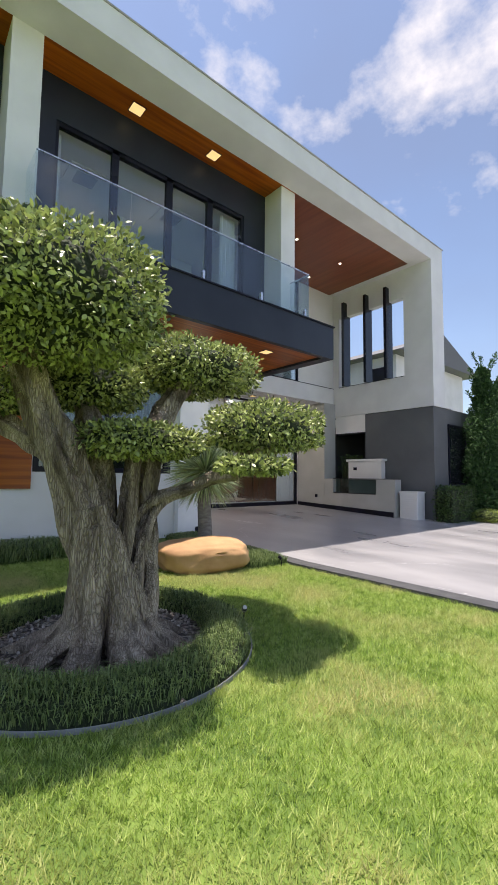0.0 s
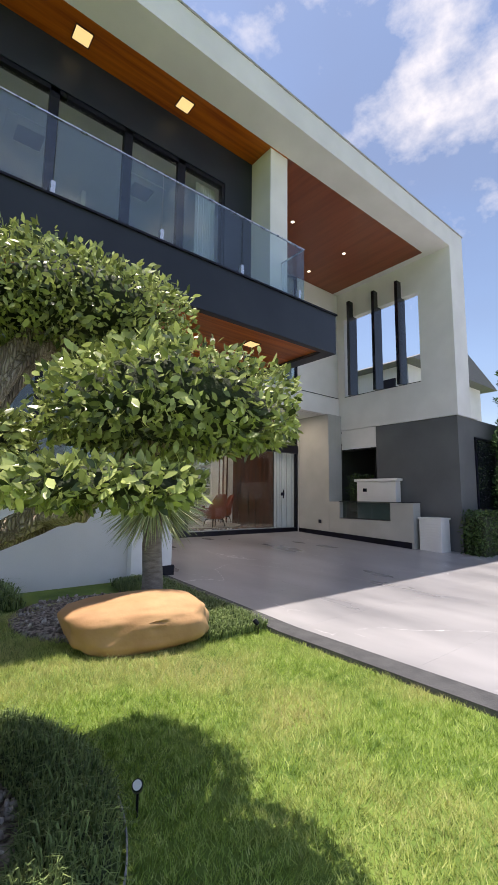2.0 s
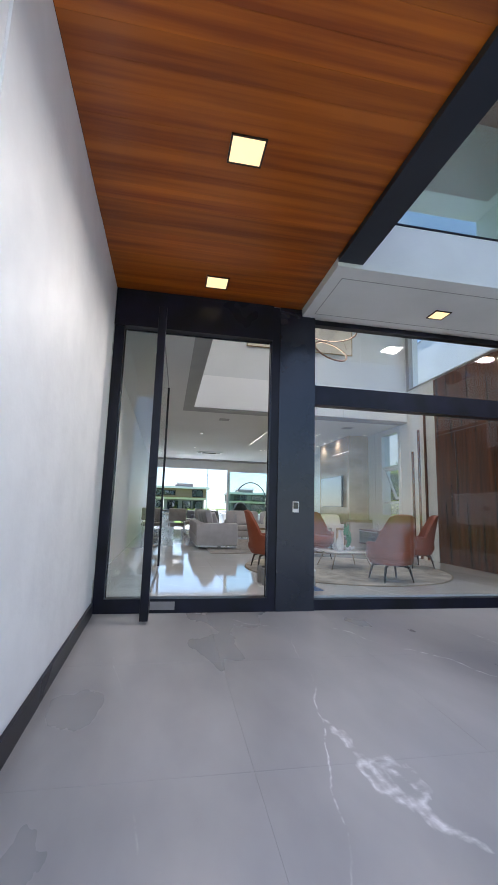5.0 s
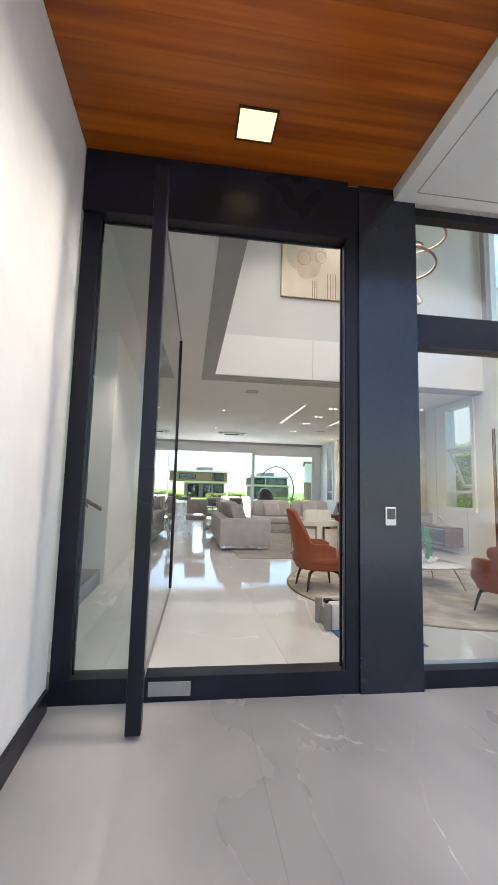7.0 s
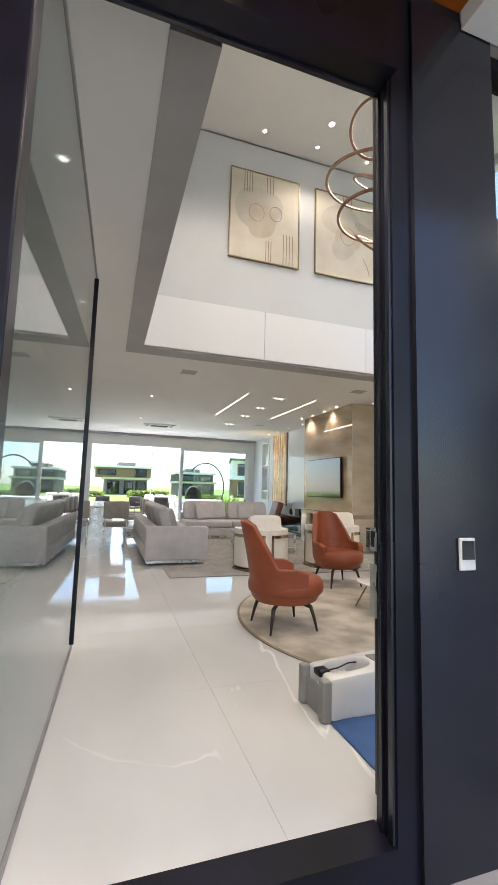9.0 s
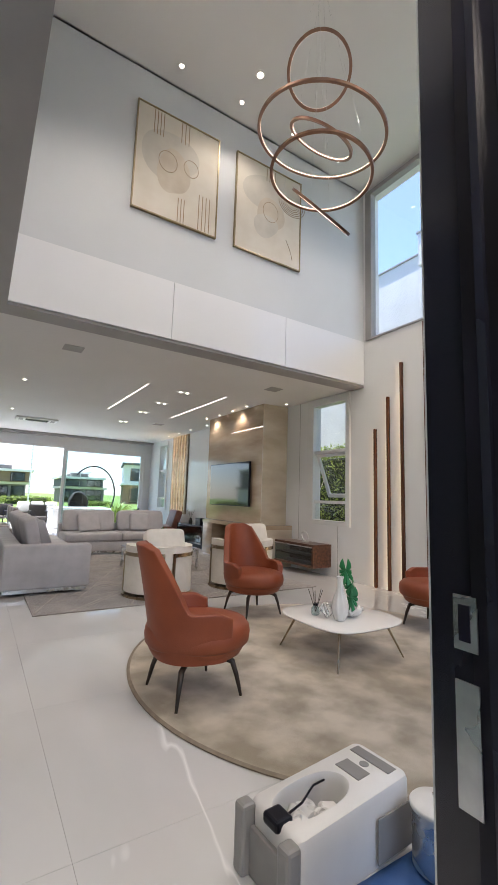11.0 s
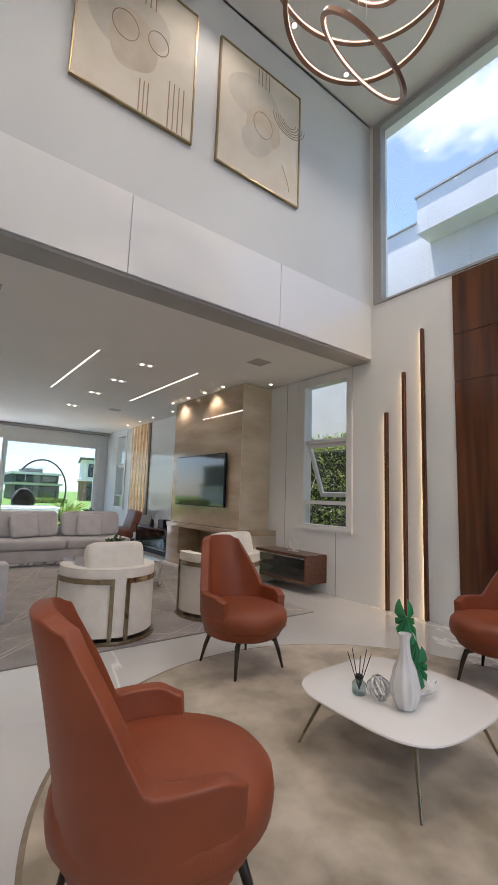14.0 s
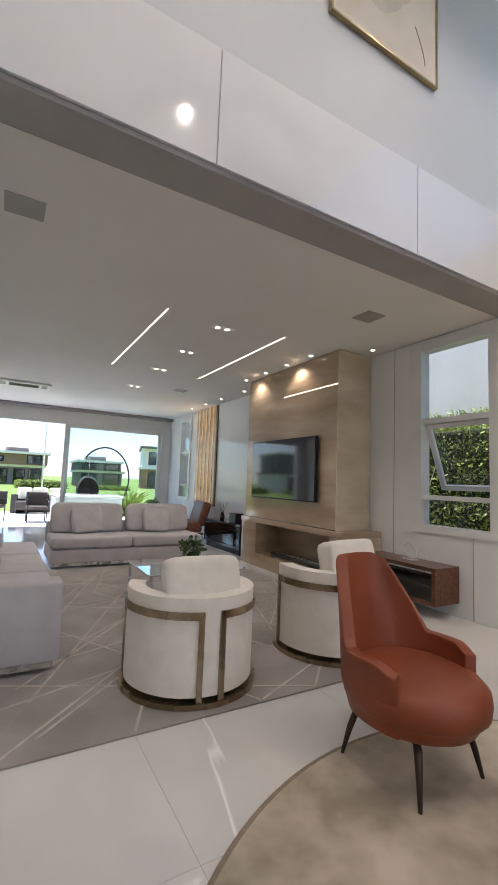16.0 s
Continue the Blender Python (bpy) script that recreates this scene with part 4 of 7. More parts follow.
M["roof_tile"] = surf("grey_roof_tiles", (0.13, 0.13, 0.135), (0.19, 0.19, 0.195), 0.8, scale=6, stretch=(1, 5, 5), bump=0.5, bump_scale=12)
M["house_dark"] = surf("dark_house_wall", (0.16, 0.15, 0.145), (0.21, 0.20, 0.19), 0.8, scale=1)
M["house_brown"] = surf("brown_house_cladding", (0.18, 0.12, 0.08), (0.24, 0.165, 0.115), 0.8, scale=1, stretch=(0.2, 1, 6))
M["wicker"] = surf("dark_wicker", (0.03, 0.026, 0.023), (0.06, 0.052, 0.046), 0.7, scale=40, bump=0.8, bump_scale=90)

rng = random.Random(7)
nrng = np.random.default_rng(11)


def from_arrays(name, verts, faces, material, parent=None, label="", smooth=0.0):
    me = bpy.data.meshes.new(name)
    me.from_pydata(verts, [], faces)
    me.update()
    if smooth:
        me.shade_smooth()
        me.set_sharp_from_angle(angle=radians(smooth))
    me.materials.append(material)
    ob = new(name, me)
    ob.parent = parent
    if label:
        ob["label"] = label
    return ob


def blades(name, xy, zs, height, width, lean, material, parent=None, arc=False):
    """Many grass blades in one mesh; arc: bent blades of two pieces."""
    n = len(xy)
    a = nrng.uniform(0, 2 * math.pi, n)
    h = height * nrng.uniform(0.55, 1.25, n)
    w = width * nrng.uniform(0.7, 1.3, n)
    la = nrng.uniform(0, 2 * math.pi, n)
    ll = lean * nrng.uniform(0.2, 1.0, n) * h
    base = np.column_stack((xy, zs))
    side = np.column_stack((np.cos(a), np.sin(a), np.zeros(n))) * w[:, None] / 2
    off = np.column_stack((np.cos(la) * ll, np.sin(la) * ll, h))
    if not arc:
        v = np.stack((base - side, base + side, base + off), 1).reshape(-1, 3)
        f = np.arange(3 * n).reshape(-1, 3)
    else:
        mid = base + off * np.array([0.35, 0.35, 0.8])
        tip = base + off * np.array([1.2, 1.2, 0.75])
        v = np.stack((base - side, base + side, mid + side * 0.8, mid - side * 0.8, tip), 1).reshape(-1, 3)
        i = 5 * np.arange(n)[:, None]
        f = np.concatenate([np.hstack((i, i + 1, i + 2)), np.hstack((i, i + 2, i + 3)), np.hstack((i + 3, i + 2, i + 4))])
    return from_arrays(name, v.tolist(), f.tolist(), material, parent)


def leaf_cloud(points, normals, size, spread=0.6, aspect=0.42):
    """Pointed leaves at points, turned about their outward normals."""
    n = len(points)
    d = normals + nrng.normal(0, spread, (n, 3))
    d /= np.linalg.norm(d, axis=1)[:, None]
    r = nrng.normal(0, 1, (n, 3))
    s = np.cross(d, r)
    s /= np.linalg.norm(s, axis=1)[:, None]
    u = np.cross(s, d)
    L = size * nrng.uniform(0.6, 1.35, n)[:, None]
    tipdir = d * 0.75 + u * 0.65
    w = s * L * aspect
    p0, p2 = points, points + tipdir * L
    low, high = points + tipdir * L * 0.32 + d * L * 0.06, points + tipdir * L * 0.68 + d * L * 0.06
    v = np.stack((p0, low + w * 0.46, high + w * 0.40, p2, high - w * 0.40, low - w * 0.46), 1).reshape(-1, 3)
    i = 6 * np.arange(n)[:, None]
    return v, np.hstack((i, i + 1, i + 2, i + 3, i + 4, i + 5))


def pad_points(c, rx, ry, rz, n, flat=0.72, seed=0):
    """Points over a clipped cushion of foliage with an uneven skin; its lower side is drawn flatter."""
    r = np.random.default_rng(seed)
    d = r.normal(0, 1, (n, 3))
    d /= np.linalg.norm(d, axis=1)[:, None]
    lump = 1 + 0.08 * np.sin(5 * d[:, 0] + seed) * np.cos(4 * d[:, 1] + 2 * seed) + r.normal(0, 0.045, n)
    e = np.sign(d) * np.abs(d) ** 0.8
    p = e * np.array([rx, ry, rz]) * lump[:, None]
    p[:, 2] = np.where(p[:, 2] < 0, p[:, 2] * flat, p[:, 2])
    shrink = r.uniform(0.86, 1.02, n)[:, None]
    return p * shrink + np.array(c), d


def core_ball(bm, c, rx, ry, rz, k=0.8, seed=0):
    m = bmesh.ops.create_icosphere(bm, subdivisions=3, radius=1.0)
    for v in m["verts"]:
        q = v.co.copy()
        f = 1 + 0.12 * noise.noise(q * 2.3 + Vector((seed, 0, 0)))
        v.co = Vector((c[0] + q.x * rx * k * f, c[1] + q.y * ry * k * f, c[2] + q.z * rz * (k if q.z > 0 else k * 0.64) * f))


# ---- garden: cloud-pruned tree ----
PADS = [((0.46, 2.52, 2.20), 0.64, 0.62, 0.42), ((1.93, 3.22, 2.17), 0.55, 0.50, 0.27), ((2.06, 2.36, 1.57), 0.44, 0.41, 0.215), ((1.22, 2.86, 1.45), 0.46, 0.40, 0.15),
        ((1.72, 2.10, 1.285), 0.26, 0.22, 0.065), ((0.95, 3.35, 1.92), 0.50, 0.42, 0.25), ((0.10, 3.35, 1.75), 0.42, 0.40, 0.2), ((0.75, 3.75, 2.45), 0.5, 0.5, 0.3)]
tree = empty("cloud_pruned_tree", pose(0.95, 2.72, 0), "old cloud-pruned tree with clipped leafy pads and gnarled trunk", "tree")


def limb(path, r, bm, n=22):
    """A gnarled limb: a fine tube whose skin is fluted and knotted."""
    pts = [Vector(p) for p in path]
    fine, rad = [], []
    for i in range(len(pts) - 1):
        p0, p1, p2, p3 = pts[max(i - 1, 0)], pts[i], pts[i + 1], pts[min(i + 2, len(pts) - 1)]
        for k in range(10):
            t = k / 10
            fine.append(0.5 * ((2 * p1) + (p2 - p0) * t + (2 * p0 - 5 * p1 + 4 * p2 - p3) * t * t + (3 * p1 - p0 - 3 * p2 + p3) * t ** 3))
            rad.append(r[i] + (r[i + 1] - r[i]) * t)
    fine.append(pts[-1]), rad.append(r[-1])
    start = len(bm.verts)
    tube(fine, rad, n, bm)
    bm.verts.ensure_lookup_table()
    for j in range(len(fine)):
        c = fine[j]
        for k in range(n):
            v = bm.verts[start + j * n + k]
            d = v.co - c
            a = 2 * math.pi * k / n
            f = 1 + 0.20 * math.sin(5 * a + 2.5 * c.z) + 0.10 * math.sin(11 * a - 5 * c.z) + 0.34 * noise.noise(Vector((v.co.x * 8, v.co.y * 8, v.co.z * 3)))
            v.co = c + d * f
    return bm




def strands(path, radii, count, twist, bm, r_out=0.62, r_in=0.50, flare=0.0):
    """A stem of intertwined strands round a path, spreading at its foot."""
    pts = [Vector(p) for p in path]
    for s in range(count):
        line, rr = [], []
        for i, (p, r) in enumerate(zip(pts, radii)):
            a = 2 * math.pi * s / count + twist * i + 0.5 * noise.noise(Vector((s * 3.1, i * 0.7, 0)))
            k = r * (r_out + (flare if i == 0 else flare * 0.35 if i == 1 else 0))
            line.append(p + Vector((math.cos(a) * k, math.sin(a) * k, 0)))
            rr.append(r * r_in * (1 + 0.35 * noise.noise(Vector((s * 1.7, i, 5)))))
        limb(line, rr, bm, 12)
    limb(pts, [r * 0.5 for r in radii], bm, 10)


bm = bmesh.new()
limb([(1.00, 2.74, -0.05), (0.96, 2.74, 0.3), (0.88, 2.77, 0.7), (0.73, 2.88, 1.25), (0.54, 3.00, 1.75), (0.40, 2.9, 2.12)], [0.15, 0.15, 0.145, 0.13, 0.115, 0.085], bm, 36)
strands([(1.19, 2.80, -0.05), (1.21, 2.81, 0.3), (1.27, 2.87, 0.72), (1.38, 2.92, 1.0), (1.68, 2.66, 1.17), (2.03, 2.40, 1.46)], [0.17, 0.13, 0.115, 0.095, 0.066, 0.045], 4, 0.75, bm, r_out=0.85, r_in=0.40, flare=0.5)
limb([(1.28, 2.94, 0.5), (1.36, 3.0, 1.25), (1.58, 3.1, 1.75), (1.9, 3.2, 2.12)], [0.06, 0.10, 0.10, 0.06], bm)
limb([(1.09, 2.74, 0.2), (1.08, 2.78, 0.6), (1.14, 2.84, 0.95), (1.2, 2.88, 1.4)], [0.07, 0.06, 0.06, 0.05], bm)
limb([(1.02, 2.86, 0.6), (0.98, 3.1, 1.4), (0.95, 3.3, 1.8), (0.8, 3.65, 2.25)], [0.10, 0.10, 0.07, 0.05], bm)
limb([(0.72, 2.95, 1.3), (0.4, 3.2, 1.55), (0.15, 3.32, 1.66)], [0.09, 0.07, 0.04], bm)
limb([(1.72, 2.6, 1.2), (1.74, 2.3, 1.22)], [0.05, 0.03], bm)
for i in range(17):   # buttress ribs of the foot, running out into roots
    a = 2 * math.pi * i / 17 + rng.uniform(-0.14, 0.14)
    ln, up = rng.uniform(0.38, 0.72), rng.uniform(0.5, 1.05)
    c, s = math.cos(a), math.sin(a)
    tw = rng.uniform(-0.4, 0.4)
    c2, s2 = math.cos(a + tw), math.sin(a + tw)
    thick = rng.uniform(0.045, 0.078)
    limb([(0.97 - 0.11 * up + 0.11 * c2, 2.75 + 0.11 * s2, up), (0.97 + 0.19 * c, 2.75 + 0.18 * s, 0.42), (0.99 + 0.25 * c, 2.75 + 0.23 * s, 0.22), (1.0 + (0.24 + ln * 0.42) * c, 2.76 + (0.2 + ln * 0.42) * s, 0.09), (1.02 + (0.22 + ln) * c, 2.76 + (0.19 + ln) * s, -0.02)],
         [0.04, thick, thick * 1.05, thick * 0.85, 0.02], bm, 14)
for v in bm.verts:
    v.co -= Vector((0.95, 2.72, 0))
trunk = part("trunk", bm, M["bark"], tree, "gnarled grey-brown trunk")
rm = trunk.modifiers.new("blend", "REMESH")
rm.mode, rm.voxel_size, rm.use_smooth_shade = "VOXEL", 0.008, True

allv, allf, off = [], [], 0
for k, (c, rx, ry, rz) in enumerate(PADS):
    p, d = pad_points(c, rx, ry, rz, int(4200 * (rx * ry + 1.4 * rx * rz) / 0.25), seed=k + 3)
    p, d = np.asarray(p), np.asarray(d)
    keep = (p[:, 0] < 1.9) | (0.81 * (p[:, 1] - 1.782) - 0.59 * (p[:, 0] - 2.354) > 0.2)  # clipped back along the lawn
    p, d = p[keep], d[keep]
    near = k in (2, 4)
    v, f = leaf_cloud(p, d, 0.037 if near else 0.040, 0.6, 0.46)
    allv.append(v), allf.append(f + off)
    off += len(v)
v = np.concatenate(allv) - np.array([0.95, 2.72, 0])
crown = from_arrays("crown", v.tolist(), np.concatenate(allf).tolist(), M["leaf_olive"], tree, "small glossy green leaves clipped into pads")
# solid cores, coloured as dark as the shade inside the pads
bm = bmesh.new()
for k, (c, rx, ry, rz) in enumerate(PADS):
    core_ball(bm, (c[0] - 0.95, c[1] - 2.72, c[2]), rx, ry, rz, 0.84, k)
part("inner_core", bm, M["leaf_core"], tree, "solid pad core coloured as the shade between the leaves", smooth=60)

# ring bed under the tree
RC, RR = (1.05, 3.0), 1.07
a = nrng.uniform(0, 2 * math.pi, 36000)
r = RR - 0.34 * nrng.uniform(0, 1, 36000)
hump = 0.13 * np.sin(np.pi * (RR - r) / 0.34) ** 0.6
xy = np.column_stack((RC[0] + r * np.cos(a), RC[1] + r * np.sin(a)))
tagged(blades("ring_of_mondo_grass", xy, hump * nrng.uniform(0.2, 1.0, len(a)), 0.08, 0.0062, 1.1, M["mondo"], arc=True), "dense dark green ring of dwarf grass round the tree", "ground cover", kind="stuff")
bm = bmesh.new()
n = 96
prof = [(RR, 0), (RR - 0.03, 0.09), (RR - 0.17, 0.135), (RR - 0.31, 0.09), (RR - 0.35, 0)]
rings = [[bm.verts.new((RC[0] + q * math.cos(2 * math.pi * i / n), RC[1] + q * math.sin(2 * math.pi * i / n), z)) for i in range(n)] for q, z in prof]
for p, q in zip(rings, rings[1:]):
    for i in range(n):
        bm.faces.new((p[i], p[(i + 1) % n], q[(i + 1) % n], q[i]))
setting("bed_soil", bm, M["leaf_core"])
bm = bmesh.new()
rings = [[bm.verts.new((RC[0] + q * math.cos(2 * math.pi * i / n), RC[1] + q * math.sin(2 * math.pi * i / n), z)) for i in range(n)] for q, z in ((RR + 0.026, -0.02), (RR + 0.026, 0.012), (RR + 0.02, 0.012), (RR + 0.02, -0.02))]
for p, q in zip(rings, rings[1:]):
    for i in range(n):
        bm.faces.new((p[i], p[(i + 1) % n], q[(i + 1) % n], q[i]))
setting("trim_bed", bm, M["joint"], "thin grey edging ring round the bed")
setting("bed_mulch", lathe([(0.76, -0.02), (0.76, 0.035), (0.4, 0.06), (0.05, 0.07)], 48, centre=(RC[0], RC[1], 0)), M["mulch"], smooth=40)


def stones(name, count, place, size, material, label):
    """Many small rounded stones in one mesh."""
    bm = bmesh.new()
    for _ in range(count):
        x, y, z = place()
        s = size * rng.uniform(0.5, 1.4)
        k = Matrix.LocRotScale((x, y, z + s * 0.2), Euler([rng.uniform(0, 3) for _ in range(3)]), (s, s * rng.uniform(0.6, 1), s * rng.uniform(0.4, 0.8)))
        bmesh.ops.create_icosphere(bm, subdivisions=1, radius=1.0, matrix=k)
    return tagged(link(name, bm, material), label, "stones", kind="stuff")


def in_ring():
    q, t = 0.72 * math.sqrt(rng.uniform(0.12, 1)), rng.uniform(0, 2 * math.pi)
    return RC[0] + q * math.cos(t), RC[1] + q * math.sin(t), 0.05


stones("mulch_stones", 800, in_ring, 0.014, M["pebble"], "pale stone chips scattered round the trunk")

# boulder, yucca and ground cover
bm = bmesh.new()
bmesh.ops.create_icosphere(bm, subdivisions=5, radius=1.0)
for v in bm.verts:
    q = v.co.copy()
    f = 1 + 0.13 * noise.noise(q * 1.3 + Vector((3, 1, 0))) + 0.05 * noise.noise(q * 3.5) + 0.012 * noise.noise(q * 12)
    e = Vector((math.copysign(abs(q.x) ** 0.75, q.x), math.copysign(abs(q.y) ** 0.8, q.y), math.copysign(abs(q.z) ** 0.7, q.z)))
    v.co = Vector((e.x * 0.60 * f, e.y * 0.36 * f, e.z * 0.21 * f))
    v.co.x -= 0.12 * v.co.y
    if (v.co - Vector((0.1, -0.34, 0.03))).length < 0.05:
        v.co.y += 0.03
rockob = link("boulder", bm, M["rock"], smooth=60)
rockob.matrix_world = pose(3.03, 4.62, 0.175, 0, 0, -14) @ Matrix.Scale(1.05, 4)
tagged(rockob, "smooth orange sandstone boulder on the lawn", "rock")

yc = empty("yucca", pose(3.40, 5.15, 0.05), "yucca with a ball of stiff narrow leaves on a grey trunk", "plant")
part("trunk", tube([(0.0, 0.0, 0), (0.02, 0.0, 0.35), (0.0, 0.01, 0.7), (0.0, 0.0, 1.05)], [0.125, 0.105, 0.10, 0.09], 16), M["yucca_trunk"], yc, "grey ringed trunk", smooth=50)
n = 1050
d = nrng.normal(0, 1, (n, 3))
d /= np.linalg.norm(d, axis=1)[:, None]
d = d[d[:, 2] > -0.92]
n = len(d)
s = np.cross(d, nrng.normal(0, 1, (n, 3)))
s /= np.linalg.norm(s, axis=1)[:, None]
L = nrng.uniform(0.54, 0.68, n)[:, None]
c = np.array([0, 0, 1.22])
droop = np.array([0, 0, -1]) * (0.10 * (1 - np.abs(d[:, 2:3])) * L)
b0, mid, tip = c + d * 0.05, c + d * L * 0.55, c + d * L + droop
w = s * 0.010
v = np.stack((b0 - w, b0 + w, mid + w * 0.9, mid - w * 0.9, tip), 1).reshape(-1, 3)
i = 5 * np.arange(n)[:, None]
f = [list(q) for q in np.hstack((i, i + 1, i + 2, i + 3)).tolist()] + np.hstack((i + 3, i + 2, i + 4)).tolist()
from_arrays("leaves", v.tolist(), f, M["yucca"], yc, "stiff pale green blades")

setting("bed_yucca", lathe([(0.85, -0.06), (0.8, 0.02), (0.4, 0.05), (0.02, 0.055)], 40, centre=(3.0, 5.55, 0.06)), M["mulch"], smooth=40)


def by_yucca():
    q, t = 0.75 * math.sqrt(rng.uniform(0, 1)), rng.uniform(0, 2 * math.pi)
    return 3.0 + q * math.cos(t), 5.55 + q * math.sin(t), 0.1


stones("bed_pebbles", 380, by_yucca, 0.02, M["pebble"], "brown pebbles covering the bed")


def patch(name, x0, x1, y0, y1, count, h, label, lump=0.06, w=0.009):
    x, y = nrng.uniform(x0, x1, count), nrng.uniform(y0, y1, count)
    k = np.clip(np.minimum(np.minimum(x - x0, x1 - x), np.minimum(y - y0, y1 - y)) / 0.12, 0.15, 1)
    z = np.array([ground_z(q) for q in y]) + lump * k * nrng.uniform(0.2, 1, count)
    return tagged(blades(name, np.column_stack((x, y)), z, h, w, 1.1, M["mondo"], arc=True), label, "ground cover", kind="stuff")


patch("mondo_grass_by_drive", 3.52, 4.16, 4.2, 6.5, 15000, 0.10, "dark green dwarf grass beside the driveway edging")
patch("mondo_grass_by_wall", -2.5, 2.4, 6.0, 6.72, 14000, 0.14, "dark green planting along the front wall", 0.10, 0.012)

# lawn blades where the walk passes
n = 430000
x = nrng.uniform(-2.2, 4.15, n)
y = nrng.uniform(-0.2, 6.0, n)
keep = ((x - RC[0]) ** 2 + (y - RC[1]) ** 2 > (RR + 0.03) ** 2) & ~((x > 3.5) & (y > 4.2)) & ~((x < 2.4) & (y > 5.95)) & ((x - 0.95) * 0.6 + y > -0.6)
x, y = x[keep], y[keep]
clump = np.array([noise.noise(Vector((a * 11, b * 11, 0))) for a, b in zip(x, y)])
z = np.array([ground_z(q) for q in y]) - 0.02
tagged(blades("lawn_grass", np.column_stack((x, y)), z, 0.042 * (1 + 0.55 * clump), 0.0055, 1.1, M["grass"]), "short bright green lawn grass", "grass", kind="stuff")


def spotlight(x, y, z, turn):
    e = empty("garden_spotlight", pose(x, y, z, 0, 0, turn), "small black garden spotlight on a spike", "garden light", "garden spotlights")
    part("spike", cyl((0, 0, -0.08), (0, 0, 0.08), 0.008, n=8), M["black"], e)
    part("body", lathe([(0.025, 0), (0.036, 0.02), (0.036, 0.085), (0.03, 0.09)], 16), M["black"], e, smooth=40).matrix_local = pose(0, 0, 0.1, 50, 0, 0)
    part("lens", cyl((0, 0, 0), (0, 0, 0.004), 0.029), M["plastic_white"], e).matrix_local = pose(0, 0, 0.1, 50, 0, 0) @ pose(0, 0, 0.091)
    e.matrix_world = e.matrix_world @ Matrix.Scale(0.62, 4)


spotlight(2.16, 2.72, 0.03, -30)
spotlight(4.02, 4.16, 0.02, 200)

# ---- planting on the far side of the driveway ----


def leaf_box(name, x0, x1, y0, y1, z0, z1, count, material, size, label, category, core=True):
    e = empty(name, pose((x0 + x1) / 2, (y0 + y1) / 2, z0), label, category)
    c = np.array([(x0 + x1) / 2, (y0 + y1) / 2, z0])
    h = np.array([(x1 - x0) / 2, (y1 - y0) / 2, (z1 - z0) / 2])
    d = nrng.normal(0, 1, (count, 3))
    d /= np.abs(d / 1.0).max(axis=1)[:, None]
    d = d * nrng.uniform(0.88, 1.03, count)[:, None]
    p = d * h * (1 + 0.06 * np.sin(7 * d[:, [1, 2, 0]])) + np.array([0, 0, h[2]])
    v, f = leaf_cloud(p, d / np.linalg.norm(d, axis=1)[:, None], size)
    from_arrays("leaves", v.tolist(), f.tolist(), material, e)
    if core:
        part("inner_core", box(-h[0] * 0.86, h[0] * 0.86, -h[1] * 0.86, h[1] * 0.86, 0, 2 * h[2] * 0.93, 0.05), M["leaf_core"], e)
    return e


leaf_box("hedge", 10.95, 12.5, 4.95, 5.44, 0.02, 0.98, 5200, M["hedge_leaf"], 0.06, "dark green clipped hedge in front of the grey wall", "hedge")
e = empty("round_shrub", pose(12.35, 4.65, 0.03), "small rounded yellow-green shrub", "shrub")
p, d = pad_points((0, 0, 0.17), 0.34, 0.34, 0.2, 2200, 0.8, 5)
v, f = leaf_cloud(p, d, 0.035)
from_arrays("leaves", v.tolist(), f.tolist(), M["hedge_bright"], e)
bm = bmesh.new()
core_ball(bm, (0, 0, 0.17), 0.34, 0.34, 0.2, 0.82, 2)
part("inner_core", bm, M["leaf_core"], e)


def conifer(x, y, z, height, radius, seed):
    e = empty("conifer", pose(x, y, z), "twisted dark green juniper with feathery tips", "tree", "junipers by the drive")
    r = np.random.default_rng(seed)
    part("trunk", tube([(0, 0, 0), (0.04, 0.02, height * 0.4), (-0.02, 0, height * 0.85)], [0.09, 0.06, 0.015], 8), M["bark"], e)
    pts, nor = [], []
    for k in range(46):
        t = (k + 0.5) / 46
        h = 0.05 + t * height * 0.93
        rr = radius * (1 - t) ** 0.55 * r.uniform(0.55, 1.1)
        a = k * 2.4
        cx, cy = rr * 0.55 * math.cos(a), rr * 0.55 * math.sin(a)
        q = r.normal(0, 1, (800, 3))
        q /= np.linalg.norm(q, axis=1)[:, None]
        s = rr * 0.62 + 0.05
        pts.append(q * np.array([s, s, s * 1.5]) * r.uniform(0.6, 1, (800, 1)) + np.array([cx, cy, h]))
        nor.append(q * np.array([1, 1, 0.4]) + np.array([0, 0, 0.9]))
    for k in range(9):
        a, hh = r.uniform(0, 6.28), height * r.uniform(0.72, 0.98)
        base = np.array([math.cos(a), math.sin(a), 0]) * radius * 0.25
        t = r.uniform(0, 1, (70, 1))
        line = base + np.array([0, 0, hh]) + t * np.array([math.cos(a) * 0.25, math.sin(a) * 0.25, 0.38])
        pts.append(line + r.normal(0, 0.03, (70, 3)) * (1.2 - t))
        nor.append(np.tile([math.cos(a) * 0.4, math.sin(a) * 0.4, 1.0], (70, 1)))
    p, d = np.concatenate(pts), np.concatenate(nor)
    d /= np.linalg.norm(d, axis=1)[:, None]
    v, f = leaf_cloud(p, d, 0.085, 0.4, 0.34)
    from_arrays("foliage", v.tolist(), f.tolist(), M["conifer"], e)


conifer(13.1, 4.95, 0.02, 4.7, 0.75, 4)
conifer(14.2, 4.9, 0.02, 4.4, 0.85, 9)
